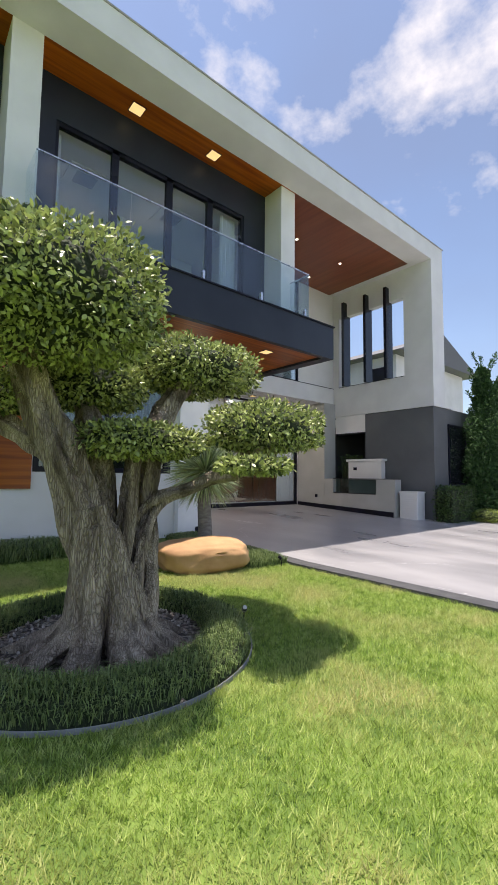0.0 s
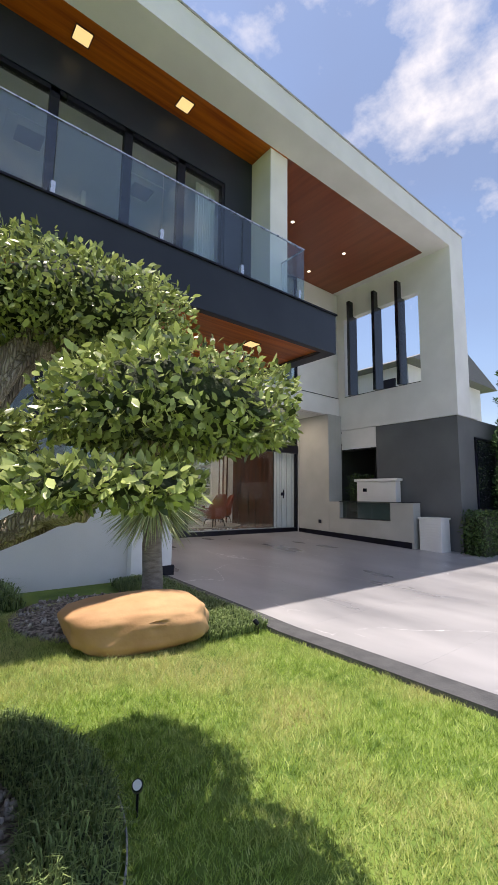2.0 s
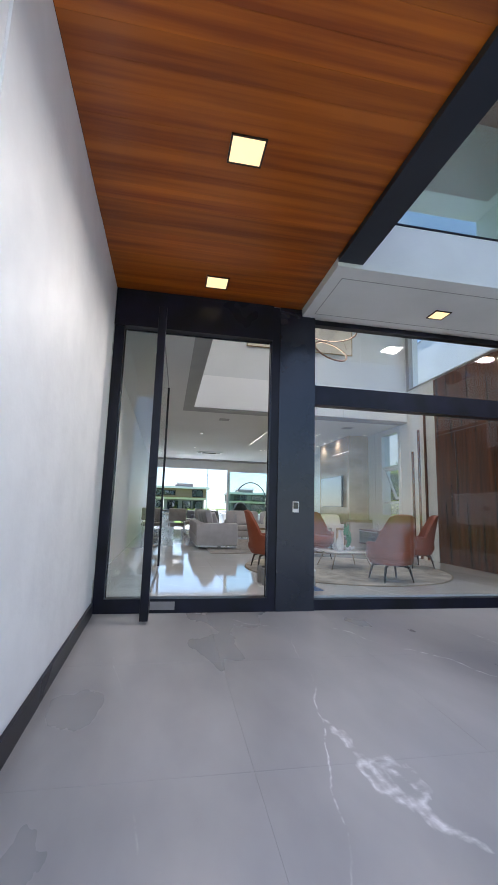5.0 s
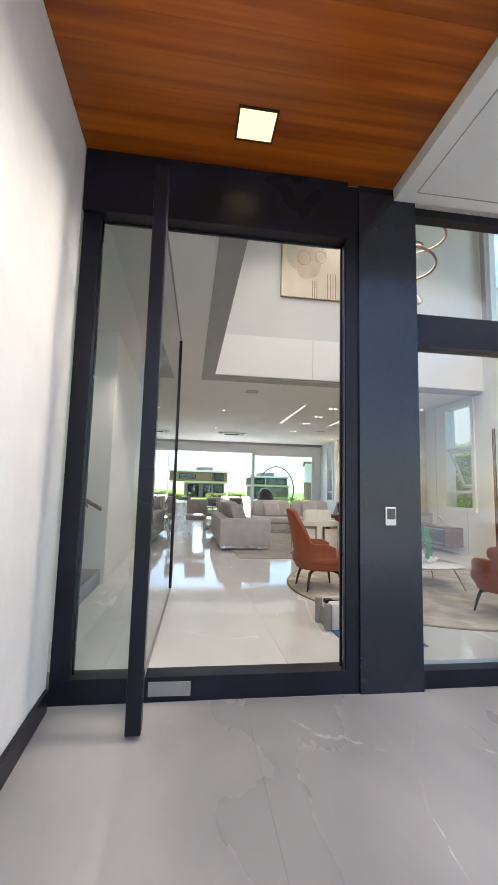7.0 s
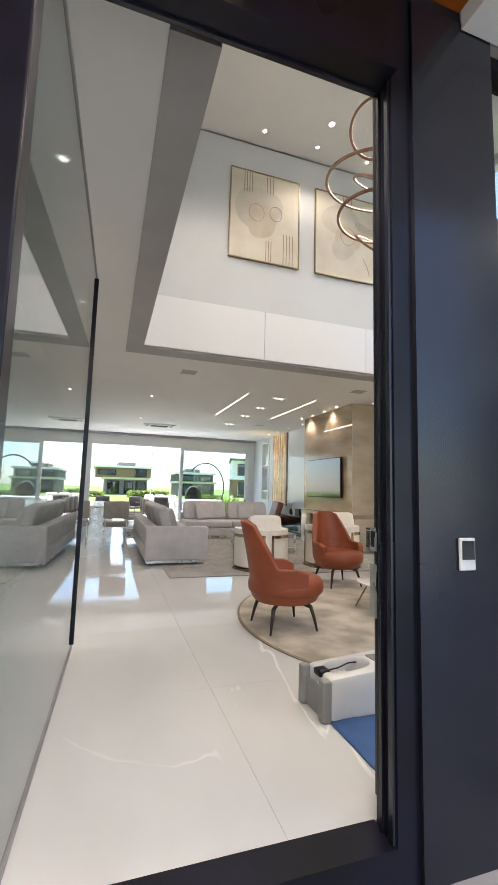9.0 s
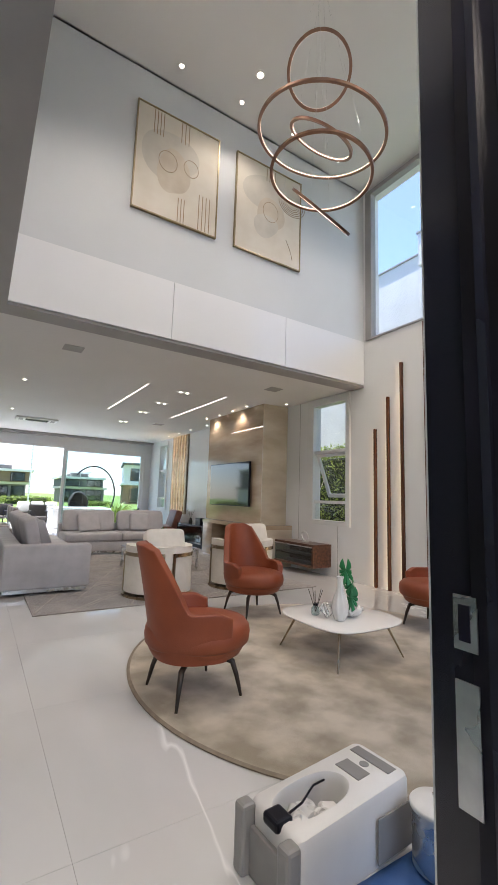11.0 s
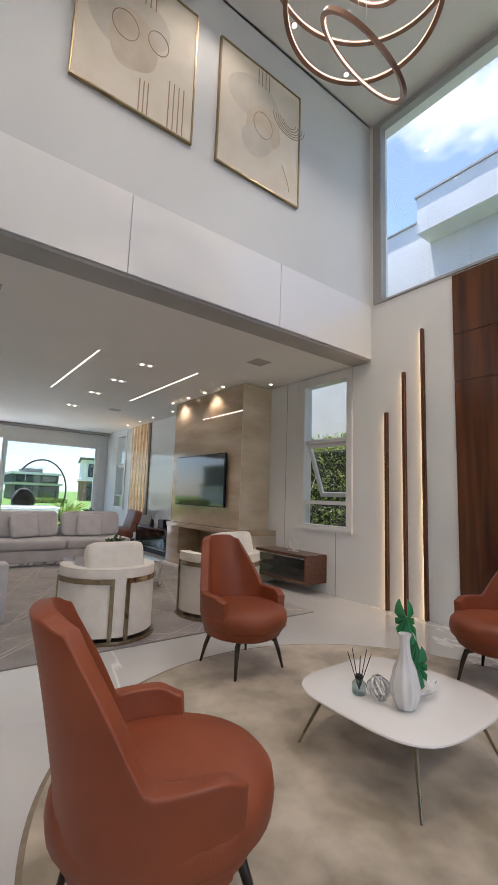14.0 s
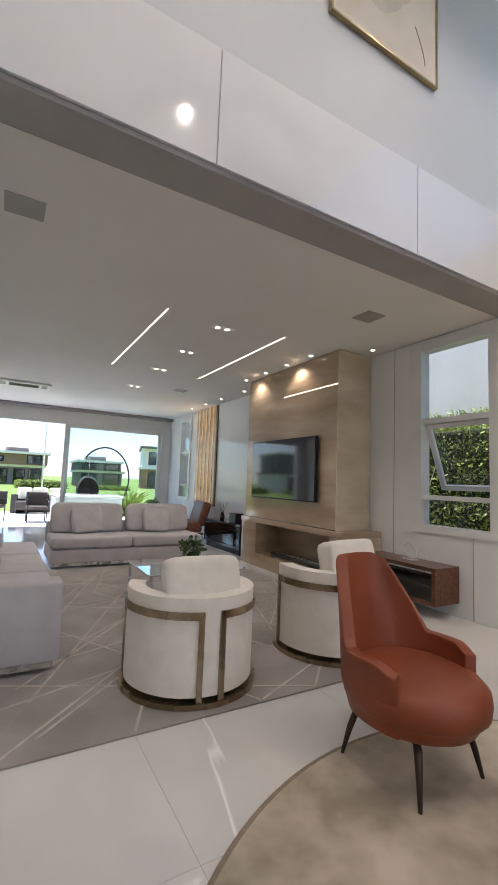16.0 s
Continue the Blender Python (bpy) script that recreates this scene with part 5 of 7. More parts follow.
conifer(13.2, 4.3, 0.02, 0.9, 0.3, 12)

# meter cabinet and louvred unit cover beyond the low wall
e = empty("meter_cabinet", pose(10.98, 7.55, 0.1), "white rendered cabinet with a capping slab beside the wall", "cabinet")
part("body", box(-0.06, 0.16, -0.56, 0.62, 0, 1.62, 0.01), M["stucco"], e)
part("cap", box(-0.1, 0.165, -0.62, 0.68, 1.62, 1.69, 0.008), M["stucco"], e)
part("vent", box(-0.075, -0.058, 0.3, 0.42, 1.35, 1.44), M["black"], e, "small black vent")
e = empty("unit_cover", pose(10.86, 6.0, 0.1), "white louvred cover of an outdoor unit", "air conditioner cover")
part("body", box(-0.2, 0.2, -0.26, 0.26, 0, 0.72, 0.01), M["white_alu"], e)
part("lid", box(-0.22, 0.22, -0.28, 0.28, 0.72, 0.76, 0.006), M["white_alu"], e)
slat = part("slat", box(-0.215, -0.198, -0.22, 0.22, 0.12, 0.145), M["white_alu"], e)
for k in range(1, 9):
    o = new("slat", slat.data)
    o.location, o.parent = (0, 0, 0.06 * k), e
leaf_box("climbing_plant", 11.25, 11.7, 8.1, 8.75, 0.9, 1.9, 900, M["hedge_leaf"], 0.07, "leafy plant in the covered yard", "plant")

# ---- houses about ----


def house(x, y, z, turn, storeys, label):
    """A modern house from wall blocks (x0, x1, y0, y1, z0, z1, material), with windows on its -y face."""
    e = empty("house", pose(x, y, z, 0, 0, turn), label, "house", "houses of the neighbourhood")
    for (x0, x1, y0, y1, z0, z1, mat, wins) in storeys:
        wl = part("wall", box(x0, x1, y0, y1, z0, z1), M[mat], e)
        part("roof", box(x0 - 0.3, x1 + 0.3, y0 - 0.5, y1 + 0.3, z1, z1 + 0.3), M["stucco" if mat != "stucco" else "grey_render"], e)
        for (a, b, c, d) in wins:
            fr = part("window", box(a - 0.08, b + 0.08, y0 - 0.06, y0 - 0.01, c - 0.08, d + 0.08), M["black"], wl)
            part("pane", box(a, b, y0 - 0.08, y0 - 0.065, c, d), M["glass_dark"], wl)
    return e


house(7.5, 76, 0.3, 2, [(-2.6, 3.6, 0, 8, 0, 2.3, "house_dark", ((-2.2, -0.6, 0.2, 2.0), (0.2, 1.4, 0.2, 2.0), (1.9, 3.3, 0.2, 2.0))), (-4, 4, -1, 8, 2.6, 4.0, "house_brown", ((-3.6, -1.2, 3.0, 3.6), (1.6, 3.2, 2.8, 3.8))), (-0.8, 1.8, 1, 7, 4.3, 4.9, "house_dark", ())], "dark and brown modern two-storey house across the lawn")
house(18.6, 76, 0.3, -2, [(-3, 3, 0, 8, 0, 2.0, "house_dark", ((-2.5, -0.5, 0.2, 1.8), (0.4, 2.5, 0.2, 1.8))), (-3.2, 2.6, -1, 8, 2.3, 3.4, "grey_render", ((-2.6, -0.6, 2.5, 3.2), (0.4, 2.2, 2.5, 3.2))), (-1.5, 0.8, 1, 7, 3.7, 4.3, "house_dark", ())], "grey modern house across the lawn")
house(28.5, 72, 0.3, -14, [(-5, 5, 0, 9, 0, 2.8, "house_brown", ((-4, -1, 0.3, 2.3), (1, 4, 0.3, 2.3))), (-5, 6, 0, 9, 3.1, 5.8, "stucco", ((-4, -1, 3.5, 5.2), (2, 5, 3.5, 5.2)))], "cream two-storey house across the lawn")
house(-34, 70, 0.3, 10, [(-8, 8, 0, 9, 0, 3.1, "stucco", ((-6, -1, 0.3, 2.6), (2, 6, 0.3, 2.6))), (-5, 8, 0, 8, 3.4, 6.4, "house_dark", ((-3, 1, 4, 6),))], "white and dark house across the lawn")
# neighbour seen through the fins: gable roof
e = empty("house", pose(17.6, 14.0, 0.2, 0, 0, -90), "neighbouring white house with a grey tiled roof", "house")
wl = part("wall", box(-3.6, 3.6, 0, 7, 0, 6.8), M["stucco"], e)
for a in (-2.8, -0.4, 2.0):
    part("window", box(a, a + 1.0, -0.06, -0.01, 5.0, 6.3), M["black"], wl)
bm = bmesh.new()
v = [bm.verts.new(p) for p in ((-4.2, -0.7, 6.8), (4.2, -0.7, 6.8), (4.2, 7.7, 6.8), (-4.2, 7.7, 6.8), (-4.2, 3.5, 8.4), (4.2, 3.5, 8.4))]
for f in ((0, 1, 5, 4), (2, 3, 4, 5), (3, 0, 4), (1, 2, 5), (3, 2, 1, 0)):
    bm.faces.new([v[i] for i in f])
part("roof", bm, M["roof_tile"], e, "grey tiled gable roof")
# white neighbour close to the living room side
e = empty("house", pose(13.6, 14.0, 0.2), "white rendered neighbouring house with an overhanging parapet", "house")
part("wall", box(0.5, 1.6, -2, 12, 0, 7.5), M["stucco"], e)
part("parapet", box(0.0, 0.498, -2, 1.53, 6.9, 7.68), M["stucco"], e)
part("roof_edge", box(-0.03, 1.65, -2.05, 1.56, 7.682, 7.73), M["grey_trim"], e)
part("coping", box(0.46, 1.65, 1.6, 12.05, 7.502, 7.54), M["grey_trim"], e)
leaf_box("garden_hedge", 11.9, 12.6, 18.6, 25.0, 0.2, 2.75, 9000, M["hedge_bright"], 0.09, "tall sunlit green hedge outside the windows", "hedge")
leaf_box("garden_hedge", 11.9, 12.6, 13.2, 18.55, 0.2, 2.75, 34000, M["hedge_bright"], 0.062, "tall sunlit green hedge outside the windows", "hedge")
# low trees before the far houses
for k in range(9):
    hx = -24 + 8.5 * k + rng.uniform(-2, 2)
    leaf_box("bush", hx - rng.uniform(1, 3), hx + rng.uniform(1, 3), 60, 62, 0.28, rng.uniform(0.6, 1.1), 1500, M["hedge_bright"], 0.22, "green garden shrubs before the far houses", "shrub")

# ---- porch and facade fittings ----


def square_lamp(x, y, z, s, m):
    e = empty("ceiling_lamp", pose(x, y, z), "square recessed lamp panel glowing warm in a thin frame", "ceiling lamp", "square lamps outside")
    h = s / 2
    part("frame", boxes((-h, h, -h, -h + 0.012, -0.012, -0.001), (-h, h, h - 0.012, h, -0.012, -0.001), (-h, -h + 0.012, -h + 0.012, h - 0.012, -0.012, -0.001), (h - 0.012, h, -h + 0.012, h - 0.012, -0.012, -0.001)), M["bronze"], e)
    part("diffuser", box(-h + 0.012, h - 0.012, -h + 0.012, h - 0.012, -0.008, -0.001), m, e)


for y in (6.17, 7.92, 9.66):
    square_lamp(5.53, y, ZS, 0.24, M["lamp_warm"])
for x in (-0.5, 2.0):
    square_lamp(x, 6.17, ZS, 0.24, M["lamp_warm"])
for x in (2.66, 4.25, 1.2 - 2.5):
    square_lamp(x, 6.33, ZU, 0.24, M["lamp_warm"])
for x, y in ((8.12, 9.6), (9.62, 9.6)):
    square_lamp(x, y, 3.66, 0.2, M["lamp_warm"])
for x, y in ((9.47, 7.34), (7.6, 7.29), (9.43, 8.5)):
    e = empty("spot_lamp", pose(x, y, ZU), "small round recessed spot lamp", "ceiling lamp", "round spots in the soffit")
    part("rim", lathe([(0.05, -0.006), (0.05, -0.001), (0.045, -0.001)], 20), M["white_alu"], e)
    part("lens", cyl((0, 0, -0.009), (0, 0, -0.002), 0.036), M["lamp_white"], e)

g = empty("glass_guard", pose(3.55, 5.55, 4.38), "frameless glass balcony guard with steel clamps", "balustrade")
for a, b in ((-2.55, -1.28), (-1.27, 0.0), (0.01, 1.28), (1.29, 2.575)):
    part("panel", box(a, b - 0.004, -0.006, 0.006, 0.03, 0.95), M["glass_guard"], g)
part("side_panel", box(2.57, 2.582, 0.01, 0.53, 0.03, 0.95), M["glass_guard"], g)
part("side_panel", box(-2.562, -2.55, 0.01, 0.5, 0.03, 0.95), M["glass_guard"], g)
part("rail", boxes((-2.56, 2.585, -0.012, 0.012, 0.95, 0.965), (2.565, 2.588, 0.012, 0.53, 0.95, 0.965)), M["steel"], g)
cl = part("clamp", box(-0.025, 0.025, -0.03, 0.03, 0.005, 0.2, 0.006), M["steel"], g, "steel clamp")
cl.location = (-2.4, 0, 0)
for x in (-1.28, 0.0, 1.28, 2.45):
    o = new("clamp", cl.data)
    o.location, o.parent = (x, 0, 0), g

# pivot door standing open, square to the wall
d = empty("pivot_door", pose(5.0, DY + 0.1, F, 0, 0, -1.7), "tall black framed glass pivot door standing open", "door")
part("pane", box(-0.006, 0.006, -0.34, 2.0, 0.05, 2.83), M["glass_dark"], d)
part("top_rail", box(-0.012, 0.012, -0.36, 2.02, 2.83, 2.85), M["plastic_grey"], d)
part("bottom_rail", box(-0.012, 0.012, -0.36, 2.02, 0.02, 0.05), M["plastic_grey"], d)
part("edge_rail", box(-0.022, 0.022, 2.0, 2.02, 0.05, 2.83), M["black"], d)
h = part("pull_bar", box(-0.04, 0.04, -0.50, -0.42, -0.12, 3.0, 0.006), M["black"], d, "full-height black pull bar")
part("bar_foot", cyl((0, -0.46, -0.128), (0, -0.46, -0.12), 0.02), M["steel"], h)
for z in (0.3, 1.4, 2.6):
    part("standoff", cyl((0, -0.42, z), (0, -0.34, z), 0.012, n=10), M["steel"], h)
part("pivot_plate", boxes((0.03, 0.28, -0.125, -0.118, -0.1, -0.02)), M["plastic_grey"], d, "steel pivot plate on the threshold")
e = empty("fingerprint_lock", pose(6.55, DY - 0.042, 1.40), "small white and black door lock reader", "door lock")
part("plate", box(-0.036, 0.036, -0.012, 0, -0.06, 0.06, 0.004), M["plastic_white"], e)
part("reader", box(-0.028, 0.028, -0.016, -0.012, -0.02, 0.05), M["black_gloss"], e)
e = empty("strike_plate", pose(6.248, DY + 0.108, 1.43), "steel strike plates in the door jamb", "door lock")
part("upper_plate", boxes((-0.004, -0.001, -0.02, 0.022, -0.035, 0.055)), M["steel"], e)
part("slot", boxes((-0.006, -0.004, -0.008, 0.012, -0.02, 0.04)), M["black"], e)
part("lower_plate", boxes((-0.004, -0.001, -0.02, 0.022, -0.285, -0.085)), M["steel"], e)
e = empty("wall_socket", pose(10.578, 9.2, 0.62), "small black wall socket", "socket")
part("plate", box(-0.01, 0, -0.05, 0.05, -0.05, 0.05, 0.003), M["black"], e)

# ---- indoor helpers ----


def cushion_bm(sx, sy, sz, puff=0.35, n=10, bm=None, centre=(0, 0, 0)):
    """A soft pillow: a rounded block whose faces swell in the middle."""
    bm = bm or bmesh.new()
    st = len(bm.verts)
    r = bmesh.ops.create_cube(bm, size=2.0)
    vs = r["verts"]
    es = list({e for v in vs for e in v.link_edges})
    bmesh.ops.subdivide_edges(bm, edges=es, cuts=n, use_grid_fill=True)
    bm.verts.ensure_lookup_table()
    for v in bm.verts[st:]:
        x, y, z = v.co
        l = max(abs(x), abs(y), abs(z))
        q = v.co / (abs(x) ** 8 + abs(y) ** 8 + abs(z) ** 8) ** 0.125 if l else v.co
        k = 1 - puff + puff * (1 - q.x * q.x) * (1 - q.y * q.y) if sz <= min(sx, sy) else 1
        v.co = Vector((centre[0] + q.x * sx / 2, centre[1] + q.y * sy / 2, centre[2] + q.z * sz / 2 * (k if sz <= min(sx, sy) else 1)))
    return bm


def soft_box(x0, x1, y0, y1, z0, z1, r=0.03, seg=3):
    return box(x0, x1, y0, y1, z0, z1, r, seg)


def smooth01(t):
    t = max(0.0, min(1.0, t))
    return t * t * (3 - 2 * t)


# ---- lounge chairs round the low table ----
GROUP = "terracotta chairs round the low table"


def lounge_chair(m, swivel=0.0):
    """A chair whose seat is swivelled by some degrees on its four-legged foot."""
    e = empty("lounge_chair", pose(0, 0, 0), "terracotta leather lounge chair with tall tapering back", "chair", GROUP)
    bm = bmesh.new()
    na, nz = 64, 14
    grid = []
    for i in range(na + 1):
        u = -1 + 2 * i / na
        a = math.radians(180 + 118 * u)
        off = abs(u) * 118
        back = 1 - smooth01((off - 44) / 34)
        ramp = min(1.0, max(0.0, (off - 44) / 27))
        top = 0.53 + (0.905 - 0.53) * (1 - (0.75 * ramp + 0.25 * smooth01(ramp))) - 0.035 * smooth01((off - 98) / 20) - 0.022 * smooth01((off - 22) / 22) * (1 - ramp)
        col = []
        for j in range(nz + 1):
            s = j / nz
            z = 0.235 + (top - 0.235) * s
            belly = 0.86 + 0.14 * smooth01((z - 0.20) / 0.2)
            rx, ry = 0.305 * belly, 0.312 * belly
            ca, sa = math.cos(a), math.sin(a)
            x, y = rx * math.copysign(abs(ca) ** 0.86, ca), ry * math.copysign(abs(sa) ** 0.86, sa)
            up = max(0.0, z - 0.42)
            x -= 0.17 * up * (0.3 + 0.7 * back) + 0.08 * up * up * back
            y *= 1 - 0.40 * back * up
            y *= 1 + 0.04 * (1 - back) * smooth01((z - 0.4) / 0.12)
            col.append(bm.verts.new((x, y, z)))
        grid.append(col)
    rim = [c[-1].co.copy() for c in grid]
    for i in range(na):
        for j in range(nz):
            bm.faces.new((grid[i][j], grid[i + 1][j], grid[i + 1][j + 1], grid[i][j + 1]))
    sh = part("shell", bm, M["leather"], e, "curved leather back and arms", smooth=60)
    so = sh.modifiers.new("thick", "SOLIDIFY")
    so.thickness, so.offset = 0.062, -1
    bv = sh.modifiers.new("round", "BEVEL")
    bv.width, bv.segments, bv.angle_limit = 0.026, 4, radians(50)
    bm = bmesh.new()
    prof = [(0.02, 0.225), (0.24, 0.225), (0.275, 0.245), (0.297, 0.285), (0.300, 0.300)]
    n = 40
    rings = [[bm.verts.new((0.01 + q * 1.03 * math.cos(2 * math.pi * i / n), q * 0.98 * math.sin(2 * math.pi * i / n), z)) for i in range(n)] for q, z in prof]
    for p, q in zip(rings, rings[1:]):
        for i in range(n):
            bm.faces.new((p[i], p[(i + 1) % n], q[(i + 1) % n], q[i]))
    bm.faces.new(rings[0][::-1])
    part("seat_base", bm, M["leather"], e, smooth=50)
    bm = bmesh.new()
    prof = [(0.02, 0.296), (0.296, 0.296), (0.312, 0.314), (0.318, 0.36), (0.312, 0.402), (0.285, 0.432), (0.20, 0.448), (0.02, 0.454)]
    rings = [[bm.verts.new((0.015 + q * 1.06 * math.cos(2 * math.pi * i / n), q * 0.99 * math.sin(2 * math.pi * i / n), z)) for i in range(n)] for q, z in prof]
    for p, q in zip(rings, rings[1:]):
        for i in range(n):
            bm.faces.new((p[i], p[(i + 1) % n], q[(i + 1) % n], q[i]))
    bm.faces.new(rings[0][::-1]), bm.faces.new(rings[-1])
    seat = part("seat", bm, M["leather"], e, "round padded leather seat", smooth=70)
    for sx in (1, -1):
        for sy in (1, -1):
            foot = pose(0, 0, 0, 0, 0, -swivel)
            bm = tube([foot @ Vector(p) for p in ((0.02 * sx, 0.02 * sy, 0.215), (0.12 * sx, 0.12 * sy, 0.215), (0.175 * sx, 0.175 * sy, 0.195), (0.195 * sx, 0.195 * sy, 0.12), (0.218 * sx, 0.218 * sy, 0.0))], [0.016, 0.018, 0.019, 0.015, 0.009], 8)
            part("leg", bm, M["bronze"], e, "tapered dark metal leg", smooth=50)
    e.matrix_world = m @ pose(0, 0, 0, 0, 0, swivel)
    return e


RUGZ = F + 0.014
lounge_chair(pose(6.792, 12.34, RUGZ, 0, 0, 2.5), -14)
lounge_chair(pose(8.148, 13.756, RUGZ, 0, 0, -88.5), 0)
lounge_chair(pose(9.525, 12.50, RUGZ, 0, 0, 184), -26)
lounge_chair(pose(8.27, 11.10, RUGZ, 0, 0, 92), 0)

rug = link("round_rug", lathe([(1.60, 0.0), (1.672, 0.002), (1.675, 0.010), (1.665, 0.0135), (0.02, 0.0138)], 128), M["rug_round"], smooth=50)
rug.location = (8.114, 12.36, F + 0.0005)
rug.scale = (0.985, 0.985, 1)
tagged(rug, "large round mottled beige rug on the marble floor", "rug")
part("binding", lathe([(1.674, 0.0), (1.688, 0.001), (1.690, 0.009), (1.676, 0.0125)], 128), M["rug_edge"], rug)

# low white table
t = empty("low_table", pose(8.15, 12.43, RUGZ), "low white lacquered table with slim brass legs", "coffee table")


def squircle(half, p, n=72):
    out = []
    for i in range(n):
        a = 2 * math.pi * i / n
        c, s = math.cos(a), math.sin(a)
        k = half / (abs(c) ** p + abs(s) ** p) ** (1 / p)
        out.append((k * c, k * s))
    return out


bm = bmesh.new()
o = squircle(0.415, 3.6)
rings = [[bm.verts.new((x * k, y * k, z)) for x, y in o] for k, z in ((0.90, 0.252), (0.985, 0.268), (1.0, 0.274), (0.995, 0.281), (0.98, 0.283))]
for p, q in zip(rings, rings[1:]):
    for i in range(len(o)):
        bm.faces.new((p[i], p[(i + 1) % len(o)], q[(i + 1) % len(o)], q[i]))
bm.faces.new(rings[0][::-1]), bm.faces.new(rings[-1])
part("tabletop", bm, M["lacquer"], t, "glossy white rounded square top", smooth=40)
for sx in (1, -1):
    for sy in (1, -1):
        part("leg", tube([(0.25 * sx, 0.25 * sy, 0.255), (0.355 * sx, 0.34 * sy, 0.0)], [0.011, 0.006], 10), M["brass"], t, "slim brass leg")
TOPZ = RUGZ + 0.284

e = empty("tall_vase", pose(8.02, 12.30, TOPZ), "tall twisted white ceramic vase", "vase")
bm = bmesh.new()
n = 40
prof = [(0.03, 0), (0.043, 0.01), (0.062, 0.06), (0.066, 0.11), (0.052, 0.17), (0.03, 0.225), (0.022, 0.27), (0.022, 0.31), (0.03, 0.335)]
rings = []
for r, z in prof:
    rings.append([bm.verts.new((r * (1 + 0.07 * math.sin(9 * (2 * math.pi * i / n) + 9 * z)) * math.cos(2 * math.pi * i / n), r * (1 + 0.07 * math.sin(9 * (2 * math.pi * i / n) + 9 * z)) * math.sin(2 * math.pi * i / n), z)) for i in range(n)])
for p, q in zip(rings, rings[1:]):
    for i in range(n):
        bm.faces.new((p[i], p[(i + 1) % n], q[(i + 1) % n], q[i]))
bm.faces.new(rings[0][::-1])
part("body", bm, M["ceramic"], e, smooth=60)

e = empty("reed_diffuser", pose(7.96, 12.52, TOPZ), "small glass reed diffuser with dark sticks", "diffuser")
part("bottle", lathe([(0.03, 0), (0.036, 0.01), (0.036, 0.05), (0.018, 0.07), (0.016, 0.09)], 20), M["glass_dark"], e, smooth=40)
part("neck", lathe([(0.0175, 0.072), (0.0185, 0.075), (0.0185, 0.088), (0.017, 0.09)], 20), M["black"], e)
for a in range(5):
    part("stick", cyl((0, 0, 0.02), (0.06 * math.cos(a * 1.3), 0.06 * math.sin(a * 1.3), 0.20), 0.0022, n=6), M["bronze"], e)

e = empty("knot_ornament", pose(7.985, 12.42, TOPZ), "silvery interlaced knot ornament", "ornament")
for k, (rx, ry) in enumerate(((70, 0), (70, 60), (75, 125))):
    ringp = [Vector((0.052 * math.cos(2 * math.pi * i / 40), 0.052 * math.sin(2 * math.pi * i / 40), 0)) for i in range(41)]
    m = pose(0, 0, 0.058, rx, 0, ry)
    part("ring", tube([m @ p for p in ringp], [0.0075] * 41, 8), M["steel"], e, smooth=60)

e = empty("shell_bowl", pose(8.20, 12.36, TOPZ), "white ruffled ceramic bowl", "bowl")
bm = bmesh.new()
n = 60
rings = []
for j, (r, z) in enumerate(((0.03, 0), (0.045, 0.012), (0.075, 0.035), (0.098, 0.06))):
    rings.append([bm.verts.new((r * (1 + 0.09 * j / 3 * math.sin(7 * 2 * math.pi * i / n)) * math.cos(2 * math.pi * i / n), r * (1 + 0.09 * j / 3 * math.sin(7 * 2 * math.pi * i / n)) * math.sin(2 * math.pi * i / n), z + 0.018 * j / 3 * math.cos(7 * 2 * math.pi * i / n))) for i in range(n)])
for p, q in zip(rings, rings[1:]):
    for i in range(n):
        bm.faces.new((p[i], p[(i + 1) % n], q[(i + 1) % n], q[i]))
bm.faces.new(rings[0][::-1])
b = part("body", bm, M["ceramic"], e, smooth=60)
b.modifiers.new("thick", "SOLIDIFY").thickness = 0.005


def monstera(e, base, tip, size, twist):
    """One lobed leaf with splits, on a bent stalk."""
    bm = bmesh.new()
    n = 44
    rim = []
    for i in range(n + 1):
        a = math.pi * (-0.92 + 1.84 * i / n)
        r = size * (0.62 + 0.38 * math.cos(a) ** 2) * (0.62 if i % 5 == 2 and 3 < i < n - 3 else 1.0)
        rim.append((r * math.cos(a) * 1.15 + size * 0.1, r * math.sin(a) * 0.8, -0.25 * size * (math.sin(a) ** 2) - 0.1 * r * math.cos(a)))
    mid = bm.verts.new((0, 0, 0.02))
    vs = [bm.verts.new(p) for p in rim]
    for p, q in zip(vs, vs[1:]):
        bm.faces.new((mid, p, q))
    d = (Vector(tip) - Vector(base))
    m = Matrix.Translation(tip) @ pose(0, 0, 0, 0, 62, twist)
    for v in bm.verts:
        v.co = m @ v.co
    part("leaf", bm, M["monstera"], e, "split green leaf")
    part("stalk", tube([base, Vector(base) + d * 0.6 + Vector((0, 0, 0.02)), tip], [0.004, 0.003, 0.002], 6), M["monstera"], e)


e = empty("monstera_leaves", pose(8.19, 12.37, TOPZ + 0.02), "glossy green monstera leaves in the bowl", "plant")
monstera(e, (0, 0, 0), (-0.02, 0.02, 0.34), 0.10, -130)
monstera(e, (0, 0, 0), (0.02, 0.0, 0.22), 0.10, -100)
monstera(e, (0, 0, 0), (0.0, -0.03, 0.13), 0.09, -150)

# ---- double-height wall and chandelier ----


